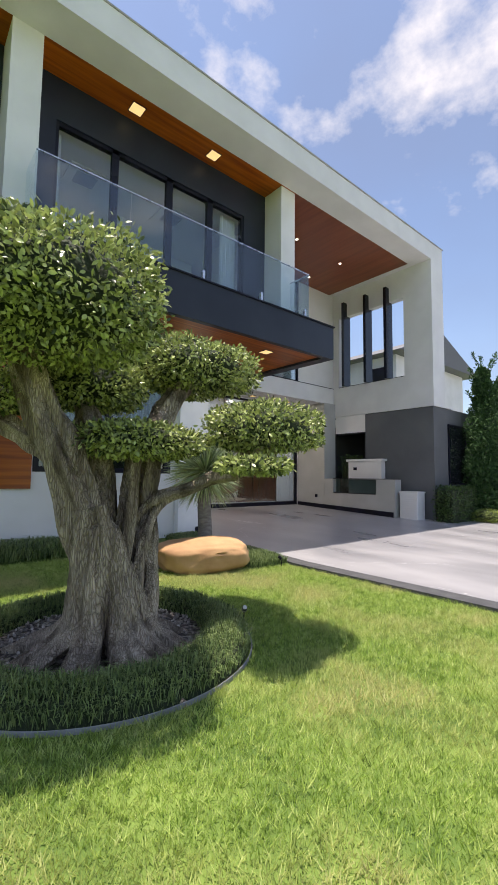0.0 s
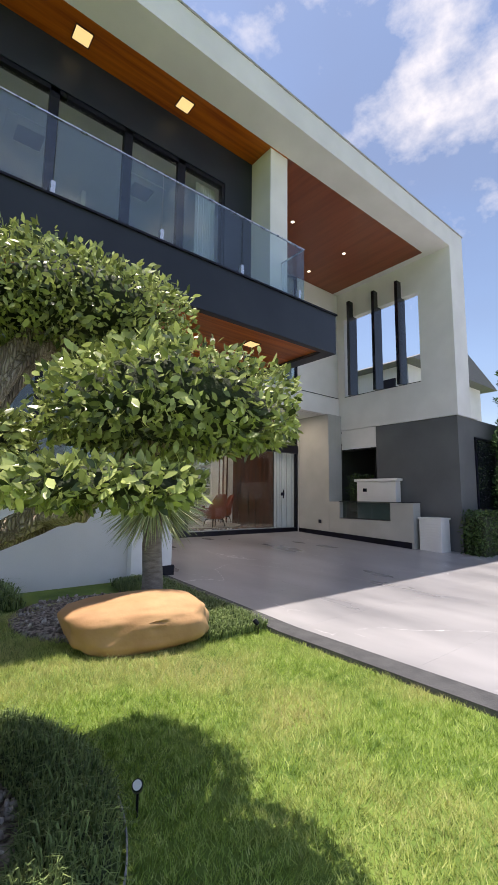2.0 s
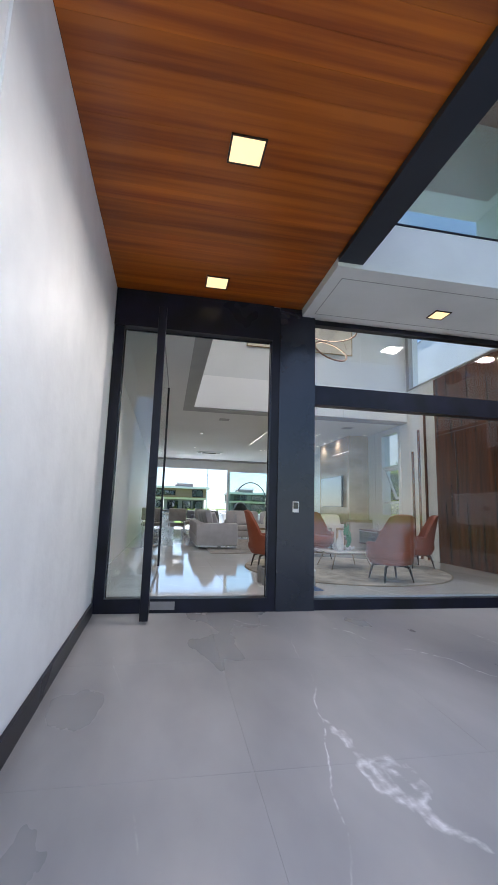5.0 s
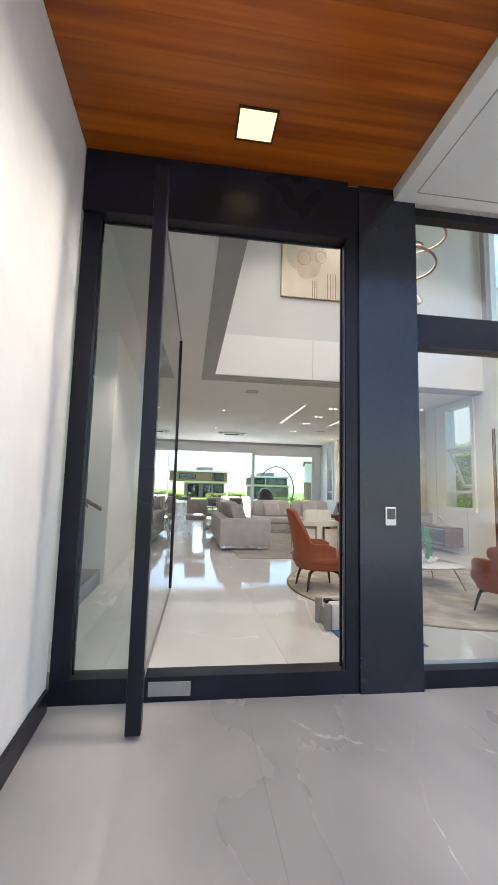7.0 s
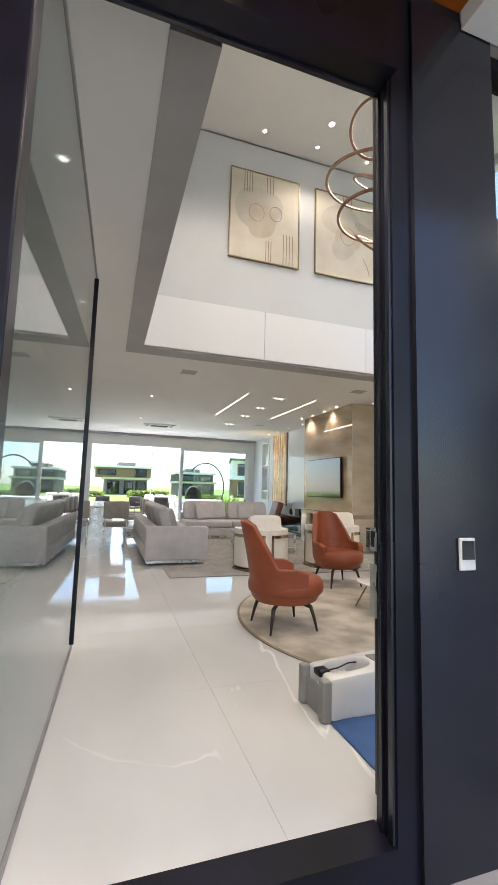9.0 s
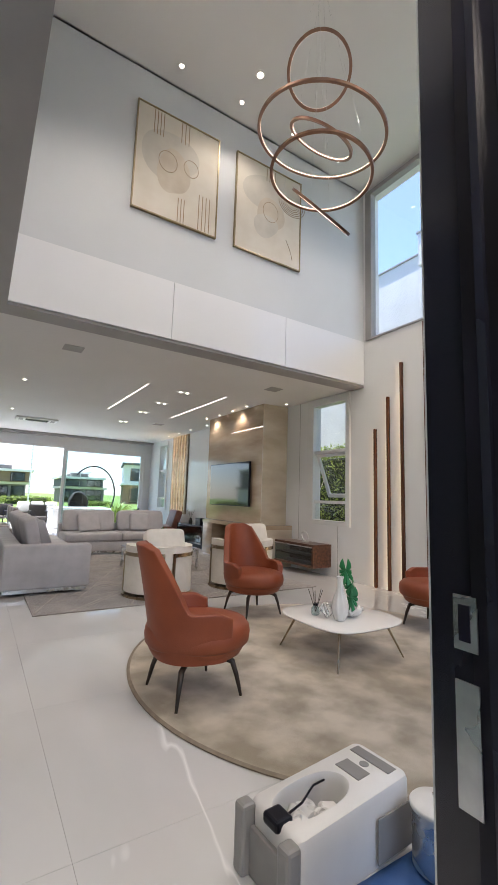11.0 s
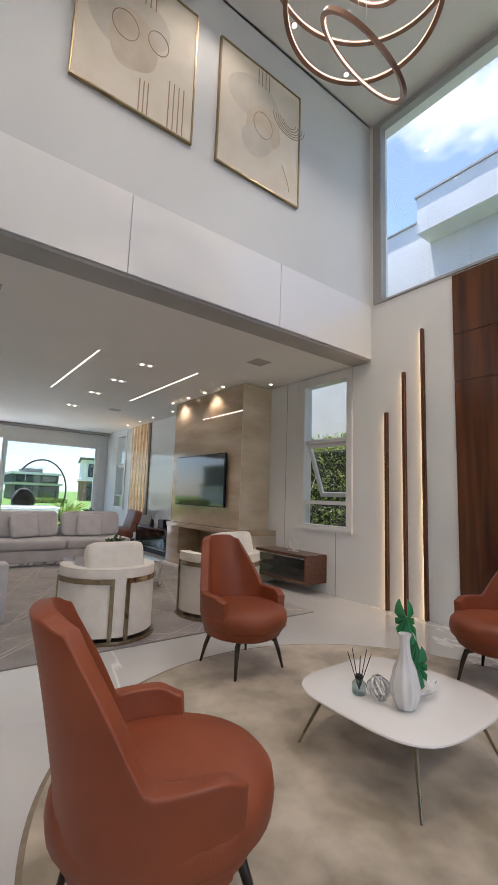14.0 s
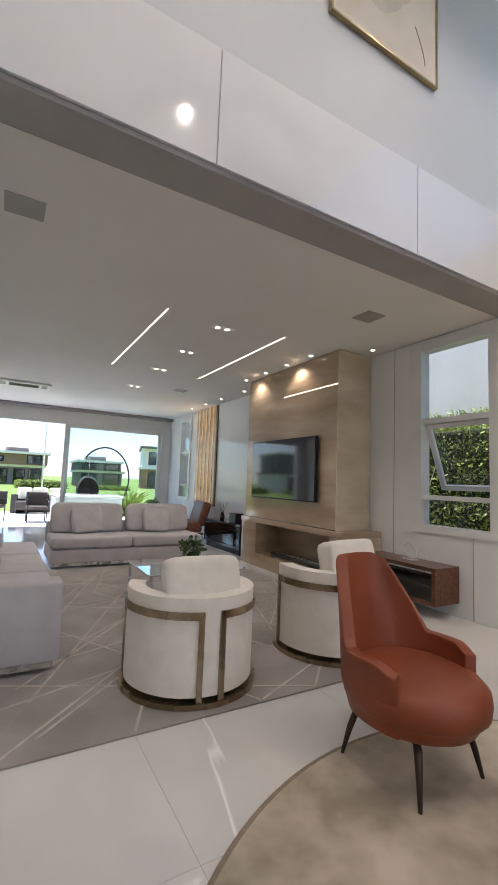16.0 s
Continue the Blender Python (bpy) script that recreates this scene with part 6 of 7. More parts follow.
def painting(x0, x1, z0, z1, kind):
    e = empty("painting", pose((x0 + x1) / 2, 14.415, (z0 + z1) / 2), "abstract cream and tan painting in a thin gold frame", "painting", "pair of abstract paintings")
    w, h = (x1 - x0) / 2, (z1 - z0) / 2
    part("canvas", box(-w + 0.012, w - 0.012, -0.022, 0, -h + 0.012, h - 0.012), M["canvas"], e)
    part("frame", boxes((-w, w, -0.034, 0, -h, -h + 0.015), (-w, w, -0.034, 0, h - 0.015, h), (-w, -w + 0.015, -0.034, 0, -h + 0.015, h - 0.015), (w - 0.015, w, -0.034, 0, -h + 0.015, h - 0.015)), M["gold_frame"], e)

    def blob(cx, cz, rx, rz, mat, lift, seed):
        bm = bmesh.new()
        n = 60
        vs = []
        for i in range(n):
            a = 2 * math.pi * i / n
            k = 1 + 0.10 * math.sin(2 * a + seed) + 0.06 * math.sin(3 * a + 2 * seed)
            vs.append(bm.verts.new((cx + rx * k * math.cos(a), -lift, cz + rz * k * math.sin(a))))
        bm.faces.new(vs)
        part("paint_shape", bm, M[mat], e)

    def ring(cx, cz, r, th=0.004):
        p = [(cx + r * math.cos(2 * math.pi * i / 48), -0.0225, cz + r * 1.15 * math.sin(2 * math.pi * i / 48)) for i in range(49)]
        part("paint_ring", tube(p, [th] * 49, 6), M["paint_line"], e)

    def bars(xs, za, zb):
        for x in xs:
            part("paint_line", box(x - 0.005, x + 0.005, -0.0245, -0.022, za, zb), M["paint_line"], e)

    if kind == 0:
        blob(-0.12, 0.15, 0.36, 0.34, "paint_grey", 0.0230, 0.4)
        blob(-0.06, -0.05, 0.20, 0.33, "paint_tan", 0.0236, 1.2)
        ring(-0.14, 0.06, 0.12), ring(0.17, 0.10, 0.10)
        bars((-0.34, -0.30, -0.26, -0.22), 0.36, h - 0.03)
        bars((0.02, 0.07, 0.12), 0.40, h - 0.03)
        bars((0.02, 0.06, 0.10), -h + 0.03, -0.36)
        bars((0.30, 0.35, 0.40, 0.45), -h + 0.03, -0.2)
    else:
        blob(-0.08, 0.25, 0.33, 0.30, "paint_grey", 0.0230, 2.0)
        blob(0.02, -0.02, 0.22, 0.27, "paint_tan", 0.0236, 0.9)
        blob(-0.06, -0.22, 0.2, 0.18, "paint_grey", 0.0242, 0.2)
        ring(0.02, 0.02, 0.13)
        for k in range(5):
            r = 0.10 + 0.035 * k
            p = [(0.40 + r * math.cos(a), -0.0225, 0.30 + r * 0.8 * math.sin(a)) for a in [math.pi + math.pi * i / 24 for i in range(25)]]
            part("paint_arc", tube(p, [0.004] * 25, 6), M["paint_line"], e)
        bars((-0.06, -0.01, 0.04, 0.09), 0.48, h - 0.03)
        p = [(0.30 + 0.12 * math.sin(1.4 * i / 12), -0.0225, -0.3 - 0.28 * i / 12) for i in range(13)]
        part("paint_arc", tube(p, [0.004] * 13, 6), M["paint_line"], e)


painting(6.70, 7.82, 4.98, 6.395, 0)
painting(8.09, 9.22, 4.98, 6.395, 1)

e = empty("ring_chandelier", pose(7.90, 12.47, C2), "chandelier of five copper rings with warm inner light", "chandelier")
part("canopy", lathe([(0.10, -0.05), (0.105, -0.045), (0.105, -0.001), (0.02, -0.001)], 32), M["copper"], e, "round copper ceiling canopy", smooth=40)
RINGS = [((-0.018, 0.0, -1.155), 0.293, (0.455, 0.478, 0.751)), ((0.037, 0.022, -1.791), 0.597, (0.059, -0.168, 0.984)), ((0.06, 0.047, -1.805), 0.316, (0.142, -0.526, 0.838)), ((0.038, 0.023, -2.199), 0.464, (0.095, -0.025, 0.995)), ((0.028, 0.0, -2.592), 0.316, (0.173, -0.742, 0.648))]
for c, r, facing in RINGS:
    m = Matrix.Translation(c) @ Vector(facing).to_track_quat("Z", "Y").to_matrix().to_4x4()
    bm = bmesh.new()
    n = 96
    prof = [(r - 0.014, -0.011), (r + 0.014, -0.011), (r + 0.014, 0.011), (r - 0.014, 0.011)]
    rr = [[bm.verts.new(m @ Vector((q * math.cos(2 * math.pi * i / n), q * math.sin(2 * math.pi * i / n), z))) for i in range(n)] for q, z in prof]
    for p, q in zip(rr, rr[1:] + rr[:1]):
        for i in range(n):
            bm.faces.new((p[i], p[(i + 1) % n], q[(i + 1) % n], q[i]))
    ob = part("ring", bm, M["copper"], e, "copper ring", smooth=40)
    bm = bmesh.new()
    rr = [[bm.verts.new(m @ Vector(((r - 0.0155) * math.cos(2 * math.pi * i / n), (r - 0.0155) * math.sin(2 * math.pi * i / n), z))) for i in range(n)] for z in (-0.006, 0.006)]
    for i in range(n):
        bm.faces.new((rr[0][i], rr[0][(i + 1) % n], rr[1][(i + 1) % n], rr[1][i]))
    part("led_band", bm, M["led_ring"], ob, "warm light band inside the ring")
    for a in (0.5, 3.64):
        p = m @ Vector((r * math.cos(a), r * math.sin(a), 0))
        part("cable", cyl(p, (0.05 * math.cos(a), 0.05 * math.sin(a), -0.05), 0.0009, n=5), M["steel"], e)


def downlight(x, y, z, r=0.025, label="small recessed ceiling spot giving warm light", group="round ceiling spots"):
    e = empty("downlight", pose(x, y, z), label, "ceiling lamp", group)
    part("rim", lathe([(r * 1.5, -0.007), (r * 1.55, -0.001), (r * 1.2, -0.001)], 20), M["white_alu"], e)
    part("lens", cyl((0, 0, -0.011), (0, 0, -0.002), r, n=20), M["lamp_white"], e)


for x in (7.12, 7.98, 8.85, 9.72):
    downlight(x, 14.12, C2)
for x, y in ((7.98, 13.68), (9.78, 12.6), (6.6, 12.6), (6.6, 11.2), (8.2, 11.2)):
    downlight(x, y, C2, 0.035)
for y in (16.84, 17.41, 17.99, 18.61):
    downlight(9.90, y, C1)
downlight(10.37, 16.17, C1)
for y in (19.4, 20.4, 21.2, 22.0):
    downlight(10.3, y, C1)
for x, y in ((4.9, 11.2), (4.9, 13.2), (6.0, 17.5), (6.0, 20.5)):
    downlight(x, y, C1)
for y in (16.63, 17.73, 18.88, 20.4):
    e = empty("twin_downlight", pose(8.45, y, C1), "white twin recessed spot", "ceiling lamp", "twin ceiling spots")
    part("plate", box(-0.13, 0.13, -0.06, 0.06, -0.006, -0.001, 0.002), M["white_alu"], e)
    for x in (-0.06, 0.06):
        part("lens", cyl((x, 0, -0.010), (x, 0, -0.006), 0.026, n=20), M["lamp_white"], e)
for x in (7.735, 9.195):
    e = empty("light_strip", pose(x, 17.75, C1), "slim recessed linear ceiling light", "ceiling lamp", "linear ceiling lights")
    part("channel", box(-0.02, 0.02, -1.30, 1.30, -0.003, -0.001), M["white_alu"], e)
    part("diffuser", box(-0.005, 0.005, -1.29, 1.29, -0.006, -0.003), M["led_white"], e)
for x, y in ((9.54, 15.43), (6.38, 15.40), (9.3, 20.2)):
    e = empty("ceiling_speaker", pose(x, y, C1), "flush square white ceiling speaker", "speaker", "ceiling speakers")
    part("grille", box(-0.12, 0.12, -0.12, 0.12, -0.006, -0.001, 0.002), M["grey_trim"], e)
e = empty("air_conditioner", pose(6.62, 21.6, C1), "white ceiling cassette air conditioner with dark slots", "air conditioner")
part("panel", box(-0.47, 0.47, -0.22, 0.22, -0.04, -0.001, 0.01), M["white_alu"], e)
part("intake", box(-0.26, 0.26, -0.13, 0.13, -0.044, -0.040), M["plastic_grey"], e)
for k in range(7):
    part("slat", box(-0.25, 0.25, -0.115 + 0.036 * k, -0.10 + 0.036 * k, -0.05, -0.044), M["black"], e)
for x in (-0.36, 0.36):
    part("outlet", box(x - 0.05, x + 0.05, -0.16, 0.16, -0.043, -0.040), M["plastic_grey"], e)

# ---- east wall ----
wp = setting("wall_panelling", boxes((XE - 0.03, XE - 0.002, 10.32, 11.3, F, 2.97)), M["walnut"], "dark walnut wall panelling in large sheets")
for a, b in ((11.306, 12.3), (12.306, 13.31)):
    part("panel", box(XE - 0.03, XE - 0.002, a, b, F, 2.97), M["walnut"], wp)
for a, b in ((10.32, 11.3), (11.306, 12.3), (12.306, 13.31)):
    part("panel", box(XE - 0.03, XE - 0.002, a, b, 2.978, 3.5), M["walnut"], wp)
    part("panel", box(XE - 0.03, XE - 0.002, a, b, 3.508, 4.19), M["walnut"], wp)
for y, z in ((14.17, 2.76), (13.925, 3.22), (13.68, 3.69)):
    e = empty("wall_light_bar", pose(XE, y, F), "tall slim wooden wall bar with a warm light edge", "wall lamp", "light bars of rising height")
    part("bar", box(-0.045, -0.001, -0.018, 0.018, 0, z - F, 0.003), M["walnut"], e)
    part("led", box(-0.03, -0.001, 0.0185, 0.026, 0.0, z - F - 0.02), M["led_warm"], e)
w = setting("window_clerestory", boxes((XE - 0.02, XE + 0.09, 14.24, 14.36, 4.22, 6.82), (XE - 0.02, XE + 0.09, 10.6, 14.24, 6.74, 6.82), (XE - 0.02, XE + 0.09, 10.6, 14.24, 4.22, 4.25), (XE - 0.02, XE + 0.09, 10.6, 10.68, 4.25, 6.74)), M["grey_trim"], "tall clerestory window with slim grey frame")
for a, b in ((10.68, 12.398), (12.404, 14.24)):
    part("pane", box(XE + 0.03, XE + 0.04, a, b, 4.25, 6.74), M["glass"], w)


def side_window(name, y0, y1, z0, z1, open_sash):
    w = setting(name, boxes((XE - 0.03, XE + 0.12, y0, y0 + 0.09, z0, z1), (XE - 0.03, XE + 0.12, y1 - 0.17, y1, z0, z1), (XE - 0.03, XE + 0.12, y0 + 0.09, y1 - 0.17, z0, z0 + 0.08), (XE - 0.03, XE + 0.12, y0 + 0.09, y1 - 0.17, z1 - 0.12, z1)), M["white_alu"], "white framed window with an open tilted sash")
    a, b = y0 + 0.09, y1 - 0.17
    zt, zb = z0 + (z1 - z0) * 0.555, z0 + (z1 - z0) * 0.165
    part("transom", boxes((XE, XE + 0.08, a, b, zt, zt + 0.06), (XE, XE + 0.08, a, b, zb, zb + 0.05)), M["white_alu"], w)
    part("pane", box(XE + 0.04, XE + 0.048, a, b, zt + 0.06, z1 - 0.12), M["glass"], w)
    part("pane", box(XE + 0.04, XE + 0.048, a, b, z0 + 0.08, zb), M["glass"], w)
    s = boxes((-0.02, 0.02, a, b, -0.05, 0), (-0.02, 0.02, a, b, -(zt - zb - 0.06), -(zt - zb - 0.06) + 0.06), (-0.02, 0.02, a, a + 0.06, -(zt - zb - 0.06) + 0.06, -0.05), (-0.02, 0.02, b - 0.06, b, -(zt - zb - 0.06) + 0.06, -0.05))
    sash = part("sash", s, M["white_alu"], w, "top-hung sash tilted outward")
    pane = part("sash_pane", box(-0.004, 0.004, a + 0.06, b - 0.06, -(zt - zb - 0.06) + 0.06, -0.05), M["glass"], w)
    for o in (sash, pane):
        o.matrix_world = pose(XE + 0.06, 0, zt, 0, -open_sash, 0)
    part("stay", tube([(XE + 0.06, b - 0.02, zb + 0.1), (XE + 0.06 + 0.5 * (zt - zb) * math.sin(radians(open_sash)), b - 0.02, zb + 0.42)], [0.006, 0.006], 6), M["white_alu"], w)


side_window("window_side", 14.70, 15.76, 1.24, 3.45, 22)
side_window("window_far", 22.65, 23.5, 1.2, 3.4, 18)

# media wall
mw = setting("media_wall", boxes((10.012, 10.03, 16.41, 18.66, 1.17, 3.465)), M["onyx"], "polished beige onyx media wall")
part("side", box(10.012, XE - 0.001, 16.398, 16.41, F, 3.465), M["onyx_light"], mw, "pale onyx side face")
part("core", box(10.03, XE - 0.001, 16.412, 18.66, 1.17, 3.46), M["onyx_light"], mw)
part("hearth_top", box(9.93, XE - 0.001, 16.2, 18.66, 1.09, 1.165, 0.004), M["onyx"], mw, "stone shelf over the fireplace")
part("hearth_side", box(9.95, XE - 0.001, 16.2, 16.45, F, 1.09), M["onyx_light"], mw)
part("hearth_side", box(9.95, XE - 0.001, 18.2, 18.66, F, 1.09), M["onyx"], mw)
part("hearth_back", box(10.4, XE - 0.001, 16.45, 18.2, F, 1.09), M["onyx"], mw)
part("hearth_base", box(9.95, 10.4, 16.45, 18.2, F, 0.62), M["onyx"], mw)
part("groove", box(10.006, 10.0115, 16.41, 17.6, 3.02, 3.025), M["led_white"], mw, "fine light line in the stone")
e = empty("fireplace_burner", pose(10.15, 17.3, 0.62), "long black fireplace burner tray", "fireplace")
part("tray", box(-0.1, 0.1, -0.6, 0.6, 0.001, 0.05, 0.004), M["black_gloss"], e)
part("slot", box(-0.03, 0.03, -0.55, 0.55, 0.05, 0.054), M["steel"], e)
e = empty("television", pose(9.93, 17.535, 1.93), "large flat black television on the stone wall", "television")
part("screen", box(-0.006, 0.0, -0.80, 0.80, -0.425, 0.425, 0.002), M["screen"], e)
part("bezel", box(0.0005, 0.035, -0.815, 0.815, -0.44, 0.44, 0.004), M["black"], e)
part("mount", box(0.035, 0.081, -0.2, 0.2, -0.15, 0.15), M["black"], e)
c = empty("wall_console", pose(10.39, 15.77, 0.56), "floating walnut console with a glass front", "console")
part("body", boxes((-0.19, 0.199, -0.63, 0.63, 0, 0.035), (-0.19, 0.199, -0.63, 0.63, 0.335, 0.37), (-0.19, 0.199, -0.63, -0.59, 0.035, 0.335), (-0.19, 0.199, 0.59, 0.63, 0.035, 0.335), (0.16, 0.199, -0.59, 0.59, 0.035, 0.335)), M["walnut_h"], c)
part("glass_door", box(-0.185, -0.178, -0.585, 0.585, 0.04, 0.33), M["glass_dark"], c, "smoked glass flap")
part("handle_rail", box(-0.192, -0.186, -0.585, 0.585, 0.315, 0.33), M["steel"], c)
part("shelf", box(-0.15, 0.16, -0.59, 0.59, 0.16, 0.18), M["walnut_h"], c)
e = empty("ring_sculpture", pose(10.42, 15.62, 0.93), "small white oval ring sculpture on a base", "ornament")
p = [(0, 0.085 * math.cos(2 * math.pi * i / 40), 0.10 + 0.075 * math.sin(2 * math.pi * i / 40) + 0.02 * math.cos(2 * math.pi * i / 40)) for i in range(41)]
part("ring", tube(p, [0.011] * 41, 8), M["ceramic"], e, smooth=60)
part("base", box(-0.03, 0.03, -0.08, 0.08, 0, 0.014, 0.003), M["ceramic"], e)
setting("trim_wall_joints", boxes((XE - 0.004, XE - 0.001, 14.98, 14.988, F, 1.24), (XE - 0.004, XE - 0.001, 16.0, 16.008, F, C1)), M["grey_trim"])
# glowing slat panel further along
e = empty("slatted_light_panel", pose(XE, 21.65, 1.15), "gold slatted wall panel with warm light between the slats", "wall panel")
part("back", box(-0.012, -0.001, -0.58, 0.58, 0, 2.31), M["brass"], e)
for k in range(6):
    part("slat", box(-0.05, -0.013, -0.55 + 0.2 * k, -0.45 + 0.2 * k, 0, 2.31, 0.003), M["onyx_light"], e)
    part("led", box(-0.02, -0.013, -0.44 + 0.2 * k, -0.40 + 0.2 * k, 0, 2.31), M["led_warm"], e)
e = setting("wall_mirror_panel", boxes((XE - 0.02, XE - 0.002, 18.75, 20.95, 1.25, C1)), M["white_gloss"], "glossy pale wall panel")

# media cabinet with ornaments beyond the hearth
c = empty("media_cabinet", pose(10.32, 19.75, F), "low black cabinet with open glass compartments", "cabinet")
part("body", boxes((-0.22, 0.25, -0.75, 0.75, 0.10, 0.14), (-0.22, 0.25, -0.75, 0.75, 0.50, 0.54), (-0.22, 0.25, -0.75, -0.71, 0.14, 0.5), (-0.22, 0.25, 0.71, 0.75, 0.14, 0.5), (0.2, 0.25, -0.71, 0.71, 0.14, 0.5)), M["black_gloss"], c)
part("plinth", box(-0.18, 0.22, -0.7, 0.7, 0.0, 0.10), M["black"], c)
part("door", box(-0.226, -0.221, -0.7, 0.7, 0.15, 0.49), M["glass_dark"], c)
e = empty("white_bird_ornament", pose(10.26, 19.3, F + 0.14), "small white bird ornament inside the cabinet", "ornament")
part("body", cushion_bm(0.08, 0.22, 0.10, 0.5, 6, centre=(0, 0, 0.055)), M["ceramic"], e, smooth=60)
e = empty("speaker_box", pose(10.3, 19.5, F + 0.54), "small black loudspeaker on the cabinet", "speaker")
part("body", box(-0.09, 0.09, -0.13, 0.13, 0, 0.17, 0.01), M["black"], e)
e = empty("potted_sprigs", pose(10.3, 20.1, F + 0.54), "dark vase with thin sprigs on the cabinet", "vase")
part("vase", lathe([(0.04, 0), (0.055, 0.05), (0.03, 0.12), (0.035, 0.14)], 20), M["black_gloss"], e, smooth=50)
for k in range(7):
    a = k * 0.9
    part("sprig", tube([(0, 0, 0.1), (0.05 * math.cos(a), 0.05 * math.sin(a), 0.24), (0.11 * math.cos(a), 0.11 * math.sin(a), 0.36)], [0.003, 0.0025, 0.001], 5), M["pot_leaf"], e)

# ---- seating group ----
rg = link("patterned_rug", box(6.10, 9.75, 14.55, 18.75, F + 0.0005, F + 0.011, 0.003, 1), M["rug_grey"])
tagged(rg, "grey-beige rug with crossing pale lines under the seating", "rug")
segs = []
r2 = random.Random(5)
for k in range(48):
    x, y, a = r2.uniform(6.2, 9.6), r2.uniform(14.7, 18.6), r2.choice((0.35, 1.2, 2.0, 2.75, 0.8)) + r2.uniform(-0.1, 0.1)
    dx, dy = math.cos(a), math.sin(a)
    ts = [(q - p0) / dd for p0, dd, lim in ((x, dx, (6.12, 9.73)), (y, dy, (14.57, 18.73))) for q in lim]
    lo, hi = max(min(ts[0], ts[1]), min(ts[2], ts[3])), min(max(ts[0], ts[1]), max(ts[2], ts[3]))
    lo, hi = max(lo, -1.3), min(hi, 1.3)
    segs.append(((x + dx * lo, y + dy * lo), (x + dx * hi, y + dy * hi)))
for (a0, b0), (a1, b1) in segs:
    d = Vector((a1 - a0, b1 - b0, 0)).normalized()
    s = Vector((-d.y, d.x, 0)) * 0.008
    bm = bmesh.new()
    z0, z1 = F + 0.010, F + 0.0135
    p = [Vector((a0, b0, 0)) - s, Vector((a1, b1, 0)) - s, Vector((a1, b1, 0)) + s, Vector((a0, b0, 0)) + s]
    lo = [bm.verts.new((q.x, q.y, z0)) for q in p]
    hi = [bm.verts.new((q.x, q.y, z1)) for q in p]
    bm.faces.new(hi)
    for i in range(4):
        bm.faces.new((lo[i], lo[(i + 1) % 4], hi[(i + 1) % 4], hi[i]))
    part("line", bm, M["rug_line"], rg)
RG = F + 0.0136


def arc_wall(a0, a1, ri, ro, z0, z1, n=40, bevel=0.0):
    bm = bmesh.new()
    cols = []
    for i in range(n + 1):
        a = math.radians(a0 + (a1 - a0) * i / n)
        c, s = math.cos(a), math.sin(a)
        cols.append([bm.verts.new((r * c, r * s, z)) for r, z in ((ri, z0), (ro, z0), (ro, z1), (ri, z1))])
    for p, q in zip(cols, cols[1:]):
        for k in range(4):
            bm.faces.new((p[k], p[(k + 1) % 4], q[(k + 1) % 4], q[k]))
    bm.faces.new(cols[0]), bm.faces.new(cols[-1][::-1])
    if bevel:
        es = [e for e in bm.edges if e.is_manifold and e.calc_face_angle(0) > 1.2]
        bmesh.ops.bevel(bm, geom=es, offset=bevel, segments=3, affect="EDGES", profile=0.5)
    return bm


def barrel_chair():
    e = empty("barrel_armchair", pose(0, 0, 0), "cream fabric barrel armchair with a brass band frame", "armchair", "pair of barrel armchairs")
    part("back", arc_wall(150, 390, 0.285, 0.385, 0.05, 0.56, 48, 0.035), M["boucle"], e, "curved padded back", smooth=60)
    bm = bmesh.new()
    bmesh.ops.create_circle(bm, cap_ends=True, segments=48, radius=0.30)
    r = bmesh.ops.extrude_face_region(bm, geom=bm.faces[:])
    for v in r["geom"]:
        if isinstance(v, bmesh.types.BMVert):
            v.co.z += 0.34
    for v in bm.verts:
        v.co.z += 0.06
        if v.co.y > 0.1:
            v.co.y = 0.1 + (v.co.y - 0.1) * 1.5
    part("seat", bm, M["boucle"], e, "padded seat", smooth=50)
    cu = part("back_cushion", cushion_bm(0.46, 0.17, 0.36, 0.3, 8), M["boucle"], e, "plump loose back cushion", smooth=80)
    cu.matrix_world = pose(0, -0.16, 0.565, -14, 0, 0)
    part("base_band", arc_wall(150, 390, 0.27, 0.412, 0.0, 0.028, 48), M["brass"], e, "flat brass base band")
    part("top_band", arc_wall(157, 258, 0.388, 0.40, 0.45, 0.49, 24), M["brass"], e, "brass band")
    part("top_band", arc_wall(277, 385, 0.388, 0.40, 0.45, 0.49, 24), M["brass"], e, "brass band")
    for a in (155, 257, 275, 383):
        part("upright", arc_wall(a, a + 4.5, 0.388, 0.402, 0.0, 0.49, 2), M["brass"], e, "flat brass upright")
    return e


bc = barrel_chair()
bc.matrix_world = pose(7.555, 15.04, RG, 0, 0, -3) @ Matrix.Scale(1.07, 4)
copy_thing(bc, pose(8.82, 15.10, RG, 0, 0, 8) @ Matrix.Scale(1.07, 4))


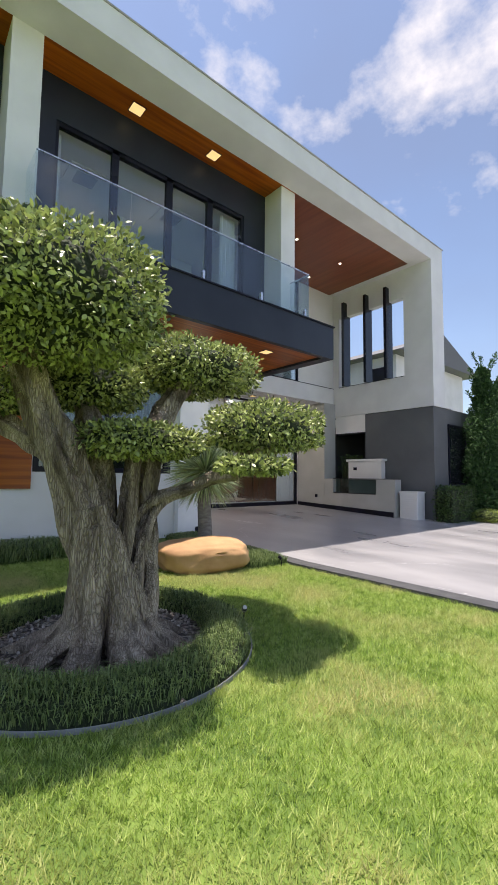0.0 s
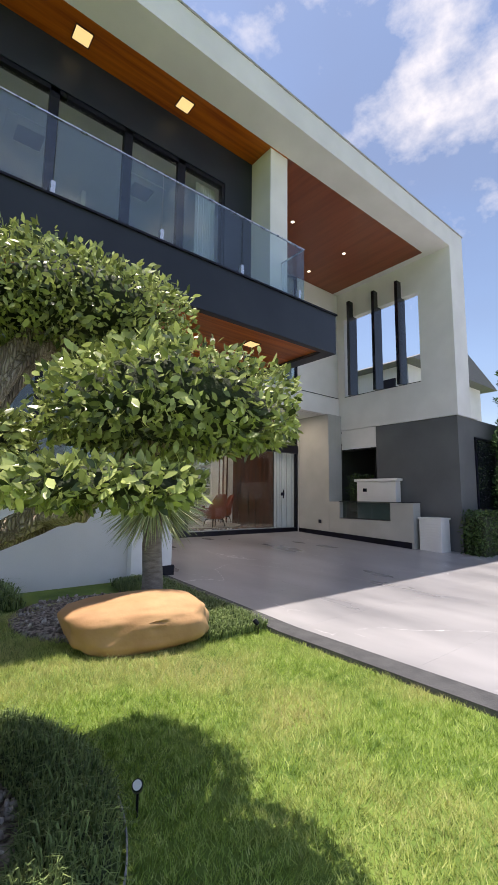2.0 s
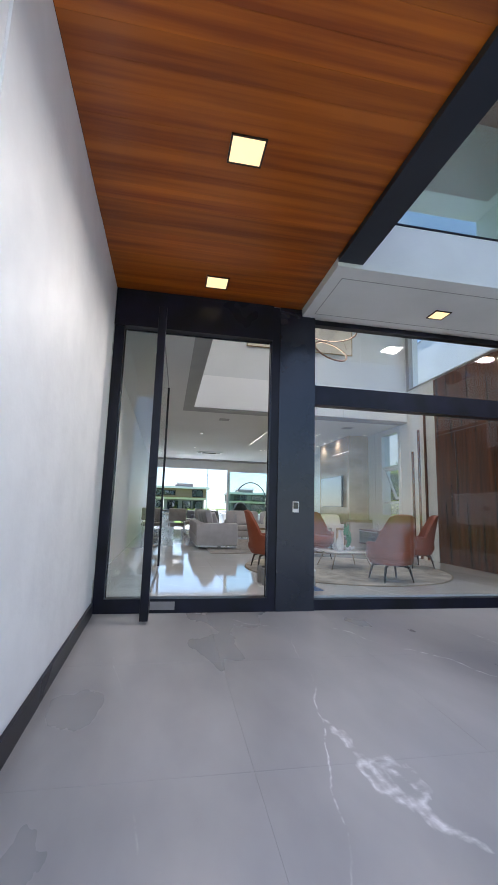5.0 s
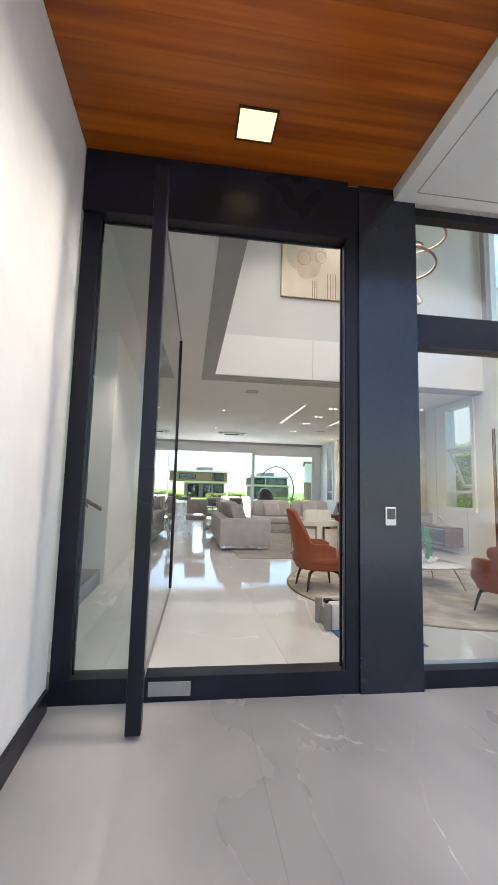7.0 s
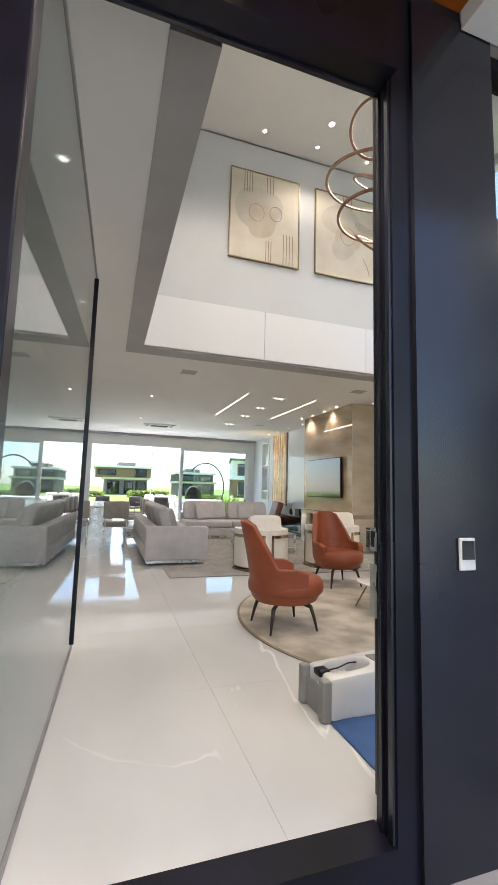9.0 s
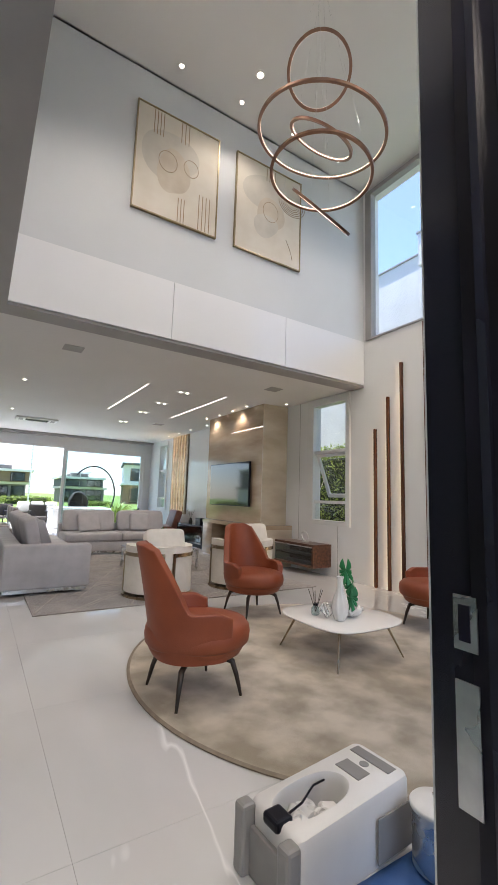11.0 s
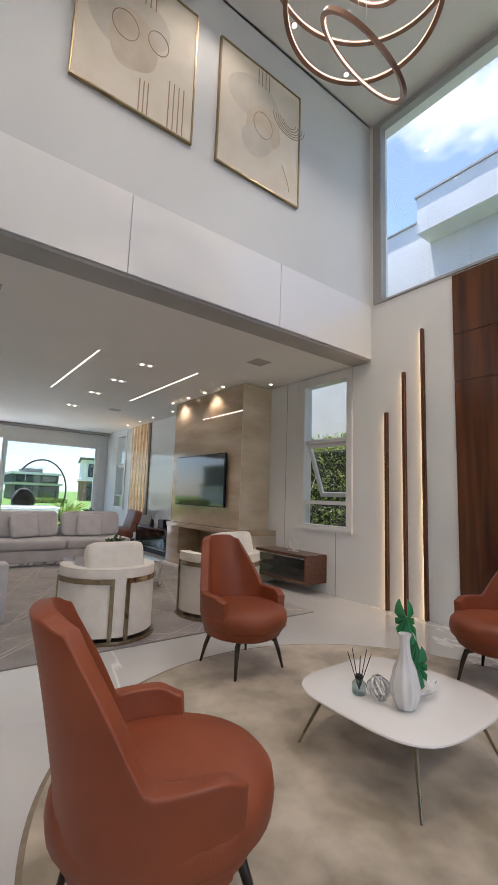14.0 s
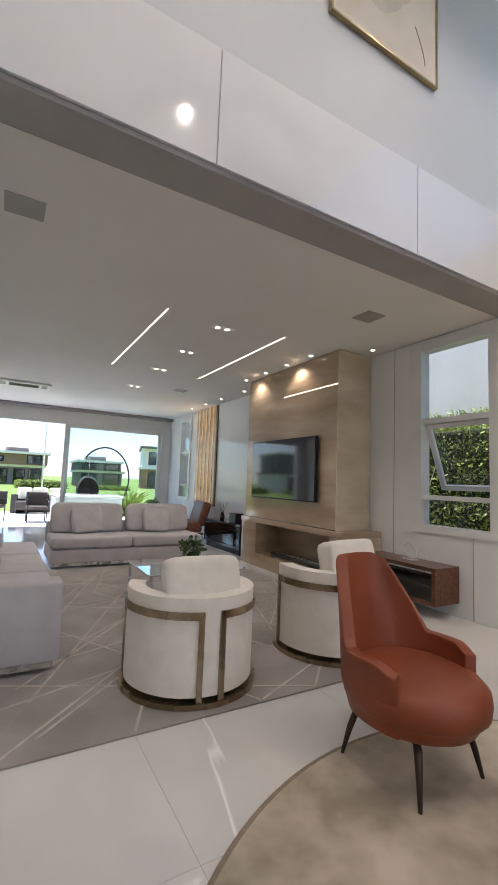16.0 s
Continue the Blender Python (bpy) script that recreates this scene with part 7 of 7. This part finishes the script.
def sofa(name, m, length, depth, label, arms, pillows, seat_h=0.43, arm_h=0.58):
    """A modular sofa along +y, facing +x."""
    e = empty(name, m, label, "sofa")
    part("base", box(0.03, depth - 0.03, 0.03, length - 0.03, 0.03, 0.07), M["steel"], e, "slim metal plinth")
    part("body", soft_box(0, depth, 0.205 if arms[0] else 0.0, length, 0.07, 0.26, 0.02), M["sofa"], e, smooth=40)
    y0 = 0.0
    if arms[0]:
        part("arm", soft_box(0, depth, 0.0, 0.20, 0.07, arm_h, 0.025), M["sofa"], e, "square padded arm", smooth=40)
        y0 = 0.205
    y1 = length
    if arms[1]:
        part("arm", soft_box(0, depth, length - 0.20, length, 0.26, arm_h, 0.025), M["sofa"], e, smooth=40)
        y1 = length - 0.205
    k = max(2, round((y1 - y0) / 0.95))
    part("backrest", soft_box(0.0, 0.2, y0, y1, 0.26, arm_h, 0.03), M["sofa"], e, smooth=40)
    for i in range(k):
        a, b = y0 + (y1 - y0) * i / k, y0 + (y1 - y0) * (i + 1) / k
        part("seat_cushion", soft_box(0.205, depth + 0.02, a + 0.005, b - 0.005, 0.265, seat_h, 0.045, 4), M["sofa"], e, "deep seat cushion", smooth=50)
        if pillows:
            c = part("back_cushion", cushion_bm(0.17, b - a - 0.06, 0.46, 0.3, 8, centre=(0, 0, 0)), M["sofa"], e, "square back cushion", smooth=80)
            c.matrix_local = pose(0.32, (a + b) / 2, seat_h + 0.215, 0, -14, 0)
            c = part("pillow", cushion_bm(0.14, 0.44, 0.40, 0.4, 8), M["sofa"], e, "loose scatter pillow", smooth=80)
            c.matrix_local = pose(0.48, (a + b) / 2 + rng.uniform(-0.15, 0.15), seat_h + 0.195, rng.uniform(-6, 6), -20, rng.uniform(-6, 6))
    return e


sofa("sofa", pose(5.84, 15.43, RG, 0, 0, 0), 3.05, 0.97, "long pale grey fabric sofa with scattered pillows", (True, False), True)
sofa("sofa", pose(7.05, 19.78, F, 0, 0, -90), 2.25, 0.97, "pale grey low fabric sofa before the terrace doors", (False, False), True)

# glass coffee table with a plant
t = empty("mirror_table", pose(8.25, 16.85, RG), "low square table with a mirrored top and slim metal frame", "coffee table")
part("tabletop", box(-0.55, 0.55, -0.42, 0.42, 0.33, 0.35, 0.003), M["mirror"], t, "mirrored top")
part("shelf", box(-0.5, 0.5, -0.37, 0.37, 0.08, 0.095), M["lacquer"], t)
for sx in (1, -1):
    for sy in (1, -1):
        part("leg", box(0.52 * sx - 0.014, 0.52 * sx + 0.014, 0.39 * sy - 0.014, 0.39 * sy + 0.014, 0, 0.33), M["steel"], t)


def potted(name, m, r, h, label, count=60, spread=0.14, mat="pot_leaf", pot="glass_dark"):
    e = empty(name, m, label, "plant")
    part("pot", lathe([(r * 0.7, 0), (r, h * 0.3), (r * 0.85, h), (r * 0.8, h)], 20), M[pot], e, smooth=50)
    p = nrng.normal(0, 1, (count, 3))
    p /= np.linalg.norm(p, axis=1)[:, None]
    q = p * np.array([spread, spread, spread * 0.8]) * nrng.uniform(0.4, 1, (count, 1)) + np.array([0, 0, h + spread * 0.75])
    v, f = leaf_cloud(q, p, 0.07, 0.5, 0.5)
    from_arrays("leaves", v.tolist(), f.tolist(), M[mat], e)
    for k in range(8):
        a = k * 0.785
        part("stem", tube([(0, 0, h * 0.5), (spread * 0.5 * math.cos(a), spread * 0.5 * math.sin(a), h + spread * 0.8)], [0.003, 0.002], 5), M[mat], e)


potted("table_plant", pose(8.26, 16.75, RG + 0.35), 0.055, 0.11, "small leafy green plant in a glass vase", 110, 0.12)

# leather daybed and side table by the far windows
e = empty("leather_lounger", pose(9.85, 21.15, F, 0, 0, -12), "brown leather lounge bench with a raised backrest", "lounge chair")
part("seat", soft_box(-0.6, 0.35, -0.5, 0.5, 0.22, 0.42, 0.05, 4), M["leather_brown"], e, smooth=50)
b = part("backrest", soft_box(-0.09, 0.09, -0.5, 0.5, 0, 0.5, 0.05, 4), M["leather_brown"], e, smooth=50)
b.matrix_local = pose(0.32, 0, 0.36, 0, 16, 0)
part("frame", boxes((-0.6, 0.38, -0.52, -0.47, 0.17, 0.22), (-0.6, 0.38, 0.47, 0.52, 0.17, 0.22)), M["walnut_h"], e)
for x in (-0.55, 0.32):
    for y in (-0.48, 0.48):
        part("leg", box(x - 0.025, x + 0.025, y - 0.025, y + 0.025, 0, 0.17), M["walnut_h"], e)
e = empty("side_table", pose(9.55, 22.35, F), "small dark wooden side table", "side table")
part("tabletop", box(-0.35, 0.35, -0.3, 0.3, 0.50, 0.53, 0.004), M["walnut_h"], e)
for x in (-0.3, 0.3):
    for y in (-0.25, 0.25):
        part("leg", box(x - 0.02, x + 0.02, y - 0.02, y + 0.02, 0, 0.5), M["walnut_h"], e)
potted("bonsai", pose(9.55, 22.35, F + 0.53), 0.09, 0.08, "small dark bonsai in a bowl", 120, 0.14, "pot_leaf", "black_gloss")

# dining end
t = empty("dining_table", pose(5.15, 20.0, F), "long white dining table", "table")
part("tabletop", box(-0.5, 0.5, -1.5, 1.5, 0.72, 0.76, 0.006), M["lacquer"], t)
for y in (-1.0, 1.0):
    part("leg", box(-0.25, 0.25, y - 0.05, y + 0.05, 0, 0.72), M["steel"], t)
dc = empty("dining_chair", pose(5.45, 17.75, F, 0, 0, 0), "taupe upholstered dining chair with chrome legs", "chair", "dining chairs")
M["taupe_fabric"] = surf("taupe_fabric", (0.33, 0.30, 0.275), (0.39, 0.36, 0.33), 0.9, scale=8, bump=0.3, bump_scale=220, sheen=0.3)
part("seat", soft_box(-0.24, 0.24, -0.22, 0.24, 0.40, 0.50, 0.03), M["taupe_fabric"], dc, smooth=40)
part("backrest", soft_box(-0.24, 0.24, -0.27, -0.20, 0.56, 0.90, 0.03), M["taupe_fabric"], dc, smooth=40)
for x in (-0.2, 0.2):
    part("back_post", cyl((x, -0.235, 0.02), (x, -0.235, 0.7), 0.011, n=10), M["steel"], dc)
    part("leg", cyl((x, 0.2, 0.0), (x, 0.2, 0.42), 0.011, n=10), M["steel"], dc)
    part("foot_rail", cyl((x, -0.235, 0.012), (x, 0.2, 0.012), 0.010, n=8), M["steel"], dc)
for x, y, a in ((4.72, 17.85, 0), (6.05 - 0.1, 19.4, 90), (5.95, 20.2, 90), (5.95, 21.0, 90)):
    copy_thing(dc, pose(x, y, F, 0, 0, a))

# sliding terrace doors: one tinted leaf closed, the rest pushed open
w = setting("terrace_doors", boxes((4.6, 10.4, 24.26, 24.42, 3.05, 3.118), (10.32, 10.4, 24.26, 24.42, F, 3.05), (4.6, 4.68, 24.26, 24.42, F, 3.05), (7.80, 7.86, 24.34, 24.42, F, 3.05)), M["white_alu"], "wide white framed sliding terrace doors, mostly open")
part("leaf_frame", boxes((7.72, 7.80, 24.28, 24.33, F + 0.01, 3.05), (10.22, 10.32, 24.28, 24.33, F + 0.01, 3.05), (7.80, 10.22, 24.28, 24.33, F + 0.01, F + 0.09), (7.80, 10.22, 24.28, 24.33, 2.97, 3.05)), M["white_alu"], w)
part("pane", box(7.80, 10.22, 24.30, 24.31, F + 0.09, 2.97), M["glass_blue"], w, "green tinted pane")
setting("trim_ceiling_far", boxes((4.3, XE - 0.01, 24.08, 24.28, C1 - 0.07, C1 - 0.003)), M["grey_trim"], "curtain box above the terrace doors")

# ---- entrance: stairs, shoe-cover machine ----
st = setting("stairs", boxes((3.95, 4.24, 11.41, 12.64, 0.1, F + 0.17)), M["step"], "dark stone steps rising beside the entrance")
for k in range(1, 7):
    part("step", box(3.95 - 0.28 * k, 4.24 - 0.28 * k, 11.41, 12.64, 0.1, F + 0.17 * (k + 1)), M["step"], st)
e = empty("handrail", pose(4.0, 12.6, F), "dark sloping handrail on the stair wall", "handrail")
part("rail", tube([(0.22, -0.02, 0.86), (-0.02, -0.02, 1.0), (-1.4, -0.02, 1.84)], [0.022, 0.022, 0.022], 10), M["bronze"], e, smooth=50)
for x, z in ((0.05, 0.93), (-0.7, 1.38)):
    part("bracket", cyl((x, -0.02, z), (x, 0.045, z - 0.05), 0.008, n=8), M["bronze"], e)

bn = empty("waste_bin", pose(6.955, 10.745, F + 0.012), "small round steel bin with a knobbed lid on a blue mat", "bin")
part("drum", lathe([(0.078, 0.0), (0.082, 0.004), (0.082, 0.18)], 40), M["steel"], bn, smooth=40)
ld = part("lid", lathe([(0.078, 0.178), (0.088, 0.180), (0.089, 0.190), (0.084, 0.196), (0.03, 0.203), (0.004, 0.204)], 40), M["white_alu"], bn, "pale domed lid", smooth=50)
part("knob", lathe([(0.006, 0.202), (0.006, 0.212), (0.013, 0.216), (0.014, 0.224), (0.009, 0.23), (0.002, 0.231)], 20), M["steel"], ld, smooth=50)
mc = empty("shoe_cover_machine", pose(6.665, 10.975, F, 0, 0, 3), "white plastic shoe-cover dispenser with grey end caps", "dispenser")
def machine_body():
    """A moulded casing with a deep oval well sunk into its top."""
    bm = bmesh.new()

    def ring(half, x0, x1, z, corner=0.03, slope=0.0):
        out = []
        for cx, cy, a0 in ((x1 - corner, half - corner, 0), (x0 + corner, half - corner, 90), (x0 + corner, -half + corner, 180), (x1 - corner, -half + corner, 270)):
            for k in range(5):
                a = math.radians(a0 + 22.5 * k)
                x = cx + corner * math.cos(a)
                out.append(bm.verts.new((x, cy + corner * math.sin(a), z + slope * x)))
        return out

    S = 0.05
    rings = [ring(0.128, -0.25, 0.30, 0.0), ring(0.13, -0.25, 0.30, 0.10), ring(0.128, -0.25, 0.30, 0.203, slope=S), ring(0.122, -0.246, 0.296, 0.218, slope=S), ring(0.108, -0.238, 0.285, 0.2265, slope=S)]
    for p, q in zip(rings, rings[1:]):
        for i in range(20):
            bm.faces.new((p[i], p[(i + 1) % 20], q[(i + 1) % 20], q[i]))
    bm.faces.new(rings[0][::-1])
    n = 40
    well = []
    for grow, z in ((1.0, 0.2275), (0.965, 0.222), (0.94, 0.20), (0.90, 0.11)):
        well.append([])
        for i in range(n):
            a = 2 * math.pi * i / n
            x = -0.075 + 0.158 * grow * math.copysign(abs(math.cos(a)) ** 0.75, math.cos(a))
            well[-1].append(bm.verts.new((x, 0.082 * grow * math.sin(a), z + S * x)))
    for p, q in zip(well, well[1:]):
        for i in range(n):
            bm.faces.new((p[i], p[(i + 1) % n], q[(i + 1) % n], q[i]))
    bm.faces.new(well[-1])
    bm.edges.ensure_lookup_table()
    edges = [e for e in bm.edges if len(e.link_faces) == 1]
    bmesh.ops.triangle_fill(bm, use_beauty=True, edges=edges)
    bmesh.ops.recalc_face_normals(bm, faces=bm.faces)
    return bm


part("body", machine_body(), M["plastic_white"], mc, smooth=35)
for sy in (-0.112, 0.112):
    part("end_cap", box(-0.30, -0.244, sy - 0.028, sy + 0.028, 0.001, 0.212, 0.012), M["plastic_grey"], mc, "grey end cap")
part("end_plate", box(-0.272, -0.252, -0.088, 0.088, 0.004, 0.15, 0.006), M["plastic_grey"], mc)
part("strap", tube([(-0.21, -0.02, 0.215), (-0.12, 0.0, 0.212), (-0.02, 0.05, 0.208), (0.04, 0.055, 0.205)], [0.004] * 4, 6), M["black"], mc, smooth=60)
part("clip", box(-0.265, -0.195, -0.045, 0.03, 0.19, 0.226, 0.01), M["black"], mc, "black clip")
for k, (cx, cy) in enumerate(((-0.16, -0.02), (-0.08, 0.03), (-0.02, -0.02))):
    bm = cushion_bm(0.10, 0.085, 0.05, 0.5, 8, centre=(cx, cy, 0.15))
    for v in bm.verts:
        v.co += 0.016 * noise.noise_vector(v.co * 38 + Vector((k * 7, 0, 0)))
    part("liner", bm, M["plastic_white"], mc, "crumpled white covers", smooth=20)
part("side_panel", box(0.10, 0.285, -0.142, -0.136, 0.02, 0.16, 0.002), M["plastic_grey"], mc, "grey side panel")
part("display", box(0.105, 0.17, -0.05, 0.06, 0.228, 0.2365), M["plastic_grey"], mc)
part("display", box(0.22, 0.268, -0.09, 0.09, 0.232, 0.2415), M["plastic_grey"], mc)
part("button", cyl((0.196, 0, 0.23), (0.196, 0, 0.2385), 0.018), M["plastic_grey"], mc)
bm = bmesh.new()
gx, gy = 26, 16
g = [[bm.verts.new((6.42 + 0.62 * i / gx, 10.44 + 0.40 * j / gy, F + 0.006 + 0.004 * abs(noise.noise(Vector((i * 0.4, j * 0.4, 2)))))) for j in range(gy + 1)] for i in range(gx + 1)]
for i in range(gx):
    for j in range(gy):
        bm.faces.new((g[i][j], g[i + 1][j], g[i + 1][j + 1], g[i][j + 1]))
mt = link("blue_mat", bm, M["mat_blue"], smooth=60)
mt.modifiers.new("thick", "SOLIDIFY").thickness = 0.004
tagged(mt, "crumpled blue plastic sheet on the floor", "mat")

# ---- terrace ----


def terrace_chair(m):
    e = empty("terrace_chair", m, "dark woven terrace chair", "chair", "terrace chairs")
    part("seat", soft_box(-0.27, 0.27, -0.25, 0.27, 0.36, 0.44, 0.03), M["wicker"], e, smooth=40)
    part("backrest", soft_box(-0.27, 0.27, -0.30, -0.23, 0.44, 0.82, 0.03), M["wicker"], e, smooth=40)
    for x in (-0.24, 0.24):
        part("armrest", box(x - 0.02, x + 0.02, -0.26, 0.24, 0.60, 0.63, 0.006), M["black"], e)
        for y in (-0.25, 0.23):
            part("leg", cyl((x, y, 0), (x, y, 0.62 if y > 0 else 0.4), 0.015, n=8), M["black"], e)
    return e


tc = terrace_chair(pose(7.3, 25.6, 0.40, 0, 0, 180))
copy_thing(tc, pose(6.2, 25.9, 0.40, 0, 0, 150))
copy_thing(tc, pose(5.2, 25.9, 0.40, 0, 0, 200))
e = empty("terrace_sofa", pose(7.6, 28.3, 0.40), "round dark wicker sofa with white cushions", "sofa")
part("body", arc_wall(20, 160, 0.75, 0.95, 0.0, 0.62, 30, 0.03), M["wicker"], e, smooth=50)
part("seat", soft_box(-0.75, 0.75, 0.0, 0.62, 0.12, 0.42, 0.05), M["wicker"], e, smooth=50)
for x, a in ((-0.5, 25), (0, 0), (0.5, -25)):
    c = part("cushion", cushion_bm(0.46, 0.14, 0.40, 0.3, 6), M["boucle"], e, smooth=80)
    c.matrix_local = pose(x, 0.58 - 0.3 * abs(x), 0.66, 12, 0, a)
e = empty("spa_tub", pose(8.75, 26.6, 0.40), "white square spa tub with a pale cover", "spa")
part("body", soft_box(-0.95, 0.95, -0.75, 0.75, 0, 0.66, 0.04), M["plastic_white"], e, smooth=40)
part("cover", soft_box(-0.98, 0.98, -0.78, 0.78, 0.66, 0.74, 0.03), M["lacquer"], e, smooth=40)
e = empty("hanging_chair", pose(9.55, 28.6, 0.40), "dark hanging pod chair on a curved stand", "chair")
p = [(0.9 * math.cos(a) + 0.1, 0, 1.25 + 1.15 * math.sin(a)) for a in [radians(-62 + 202 * i / 24) for i in range(25)]]
part("stand", tube(p, [0.03] * 25, 8), M["black"], e, smooth=60)
part("base", lathe([(0.5, 0), (0.5, 0.03), (0.45, 0.035)], 28, centre=(0.45, 0, 0)), M["black"], e)
bm = bmesh.new()
bmesh.ops.create_icosphere(bm, subdivisions=3, radius=0.40)
for v in list(bm.verts):
    if v.co.y < -0.22:
        bm.verts.remove(v)
for v in bm.verts:
    v.co = Vector((v.co.x - 0.45, v.co.y, v.co.z * 1.2 + 0.85))
pod = part("pod", bm, M["wicker"], e, smooth=60)
pod.modifiers.new("thick", "SOLIDIFY").thickness = 0.03
part("chain", cyl((-0.45, 0, 1.30), (-0.45, 0, 2.12), 0.01, n=6), M["steel"], e)
e = empty("palm_shrub", pose(10.35, 27.6, 0.3), "green spiky palm shrub by the terrace", "plant")
n = 150
d = nrng.normal(0, 1, (n, 3))
d[:, 2] = np.abs(d[:, 2]) + 0.5
d /= np.linalg.norm(d, axis=1)[:, None]
s = np.cross(d, nrng.normal(0, 1, (n, 3)))
s /= np.linalg.norm(s, axis=1)[:, None]
L = nrng.uniform(0.9, 1.6, n)[:, None]
b0, mid, tip = d * 0.05, d * L * 0.6, d * L - np.array([0, 0, 0.25]) * L
wd = s * 0.035
v = np.stack((b0 - wd, b0 + wd, mid + wd, mid - wd, tip), 1).reshape(-1, 3)
i = 5 * np.arange(n)[:, None]
from_arrays("leaves", v.tolist(), np.hstack((i, i + 1, i + 2, i + 3)).tolist() + np.hstack((i + 3, i + 2, i + 4)).tolist(), M["hedge_bright"], e)
part("stem", cyl((0, 0, 0), (0, 0, 0.15), 0.08), M["bark"], e)
e = empty("lamp_post", pose(9.35, 52, 0.3), "slim grey street lamp post", "street lamp")
part("pole", cyl((0, 0, 0), (0, 0, 6.2), 0.08, 0.05), M["steel"], e)
part("head", box(-0.1, 0.6, -0.1, 0.1, 6.2, 6.3), M["steel"], e)

# ---- stone slabs of the floors, laid last ----


def slab_mesh(name, w, d, th, gap, slope=0.0):
    bm = bmesh.new()
    x0, x1, y0, y1 = gap / 2, w - gap / 2, gap / 2, d - gap / 2
    c = 0.0006
    lo = [bm.verts.new((x, y, -th + slope * y)) for x, y in ((x0, y0), (x1, y0), (x1, y1), (x0, y1))]
    md = [bm.verts.new((x, y, -c + slope * y)) for x, y in ((x0, y0), (x1, y0), (x1, y1), (x0, y1))]
    hi = [bm.verts.new((x, y, slope * y)) for x, y in ((x0 + c, y0 + c), (x1 - c, y0 + c), (x1 - c, y1 - c), (x0 + c, y1 - c))]
    for a, b in ((lo, md), (md, hi)):
        for i in range(4):
            bm.faces.new((a[i], a[(i + 1) % 4], b[(i + 1) % 4], b[i]))
    bm.faces.new(hi)
    me = bpy.data.meshes.new(name)
    bm.normal_update()
    bm.to_mesh(me)
    bm.free()
    return me


def lay(me, material, parent, places):
    me.materials.append(M[material])
    for p in places:
        o = new("slab", me)
        o.location, o.parent = p, parent


S = 1.22
k = 0.26 / 6.08
lay(slab_mesh("slab", S, S, 0.004, 0.0006), "drive", driveway, [(4.38 + S * i, 4.0 - S * (j + 1), 0.03) for i in range(11) for j in range(8)])
lay(slab_mesh("slab_sloped", S, 1.125, 0.004, 0.0006, k), "drive", driveway, [(4.38 + S * i, 4.0 + 1.125 * j, 0.03 + k * 1.125 * j) for i in range(11) for j in range(2)])
lay(slab_mesh("slab_sloped", S, 1.266, 0.004, 0.0006, k), "drive", driveway, [(4.38 + S * i, 6.25 + 1.266 * j, 0.03 + k * (2.25 + 1.266 * j)) for i in range(5) for j in range(3)])
lay(slab_mesh("slab", 1.17, 1.178, 0.004, 0.0009), "floor", floor, [(2.4 + 1.17 * i, DY + 0.12 + 1.178 * j, F) for i in range(7) for j in range(12)])
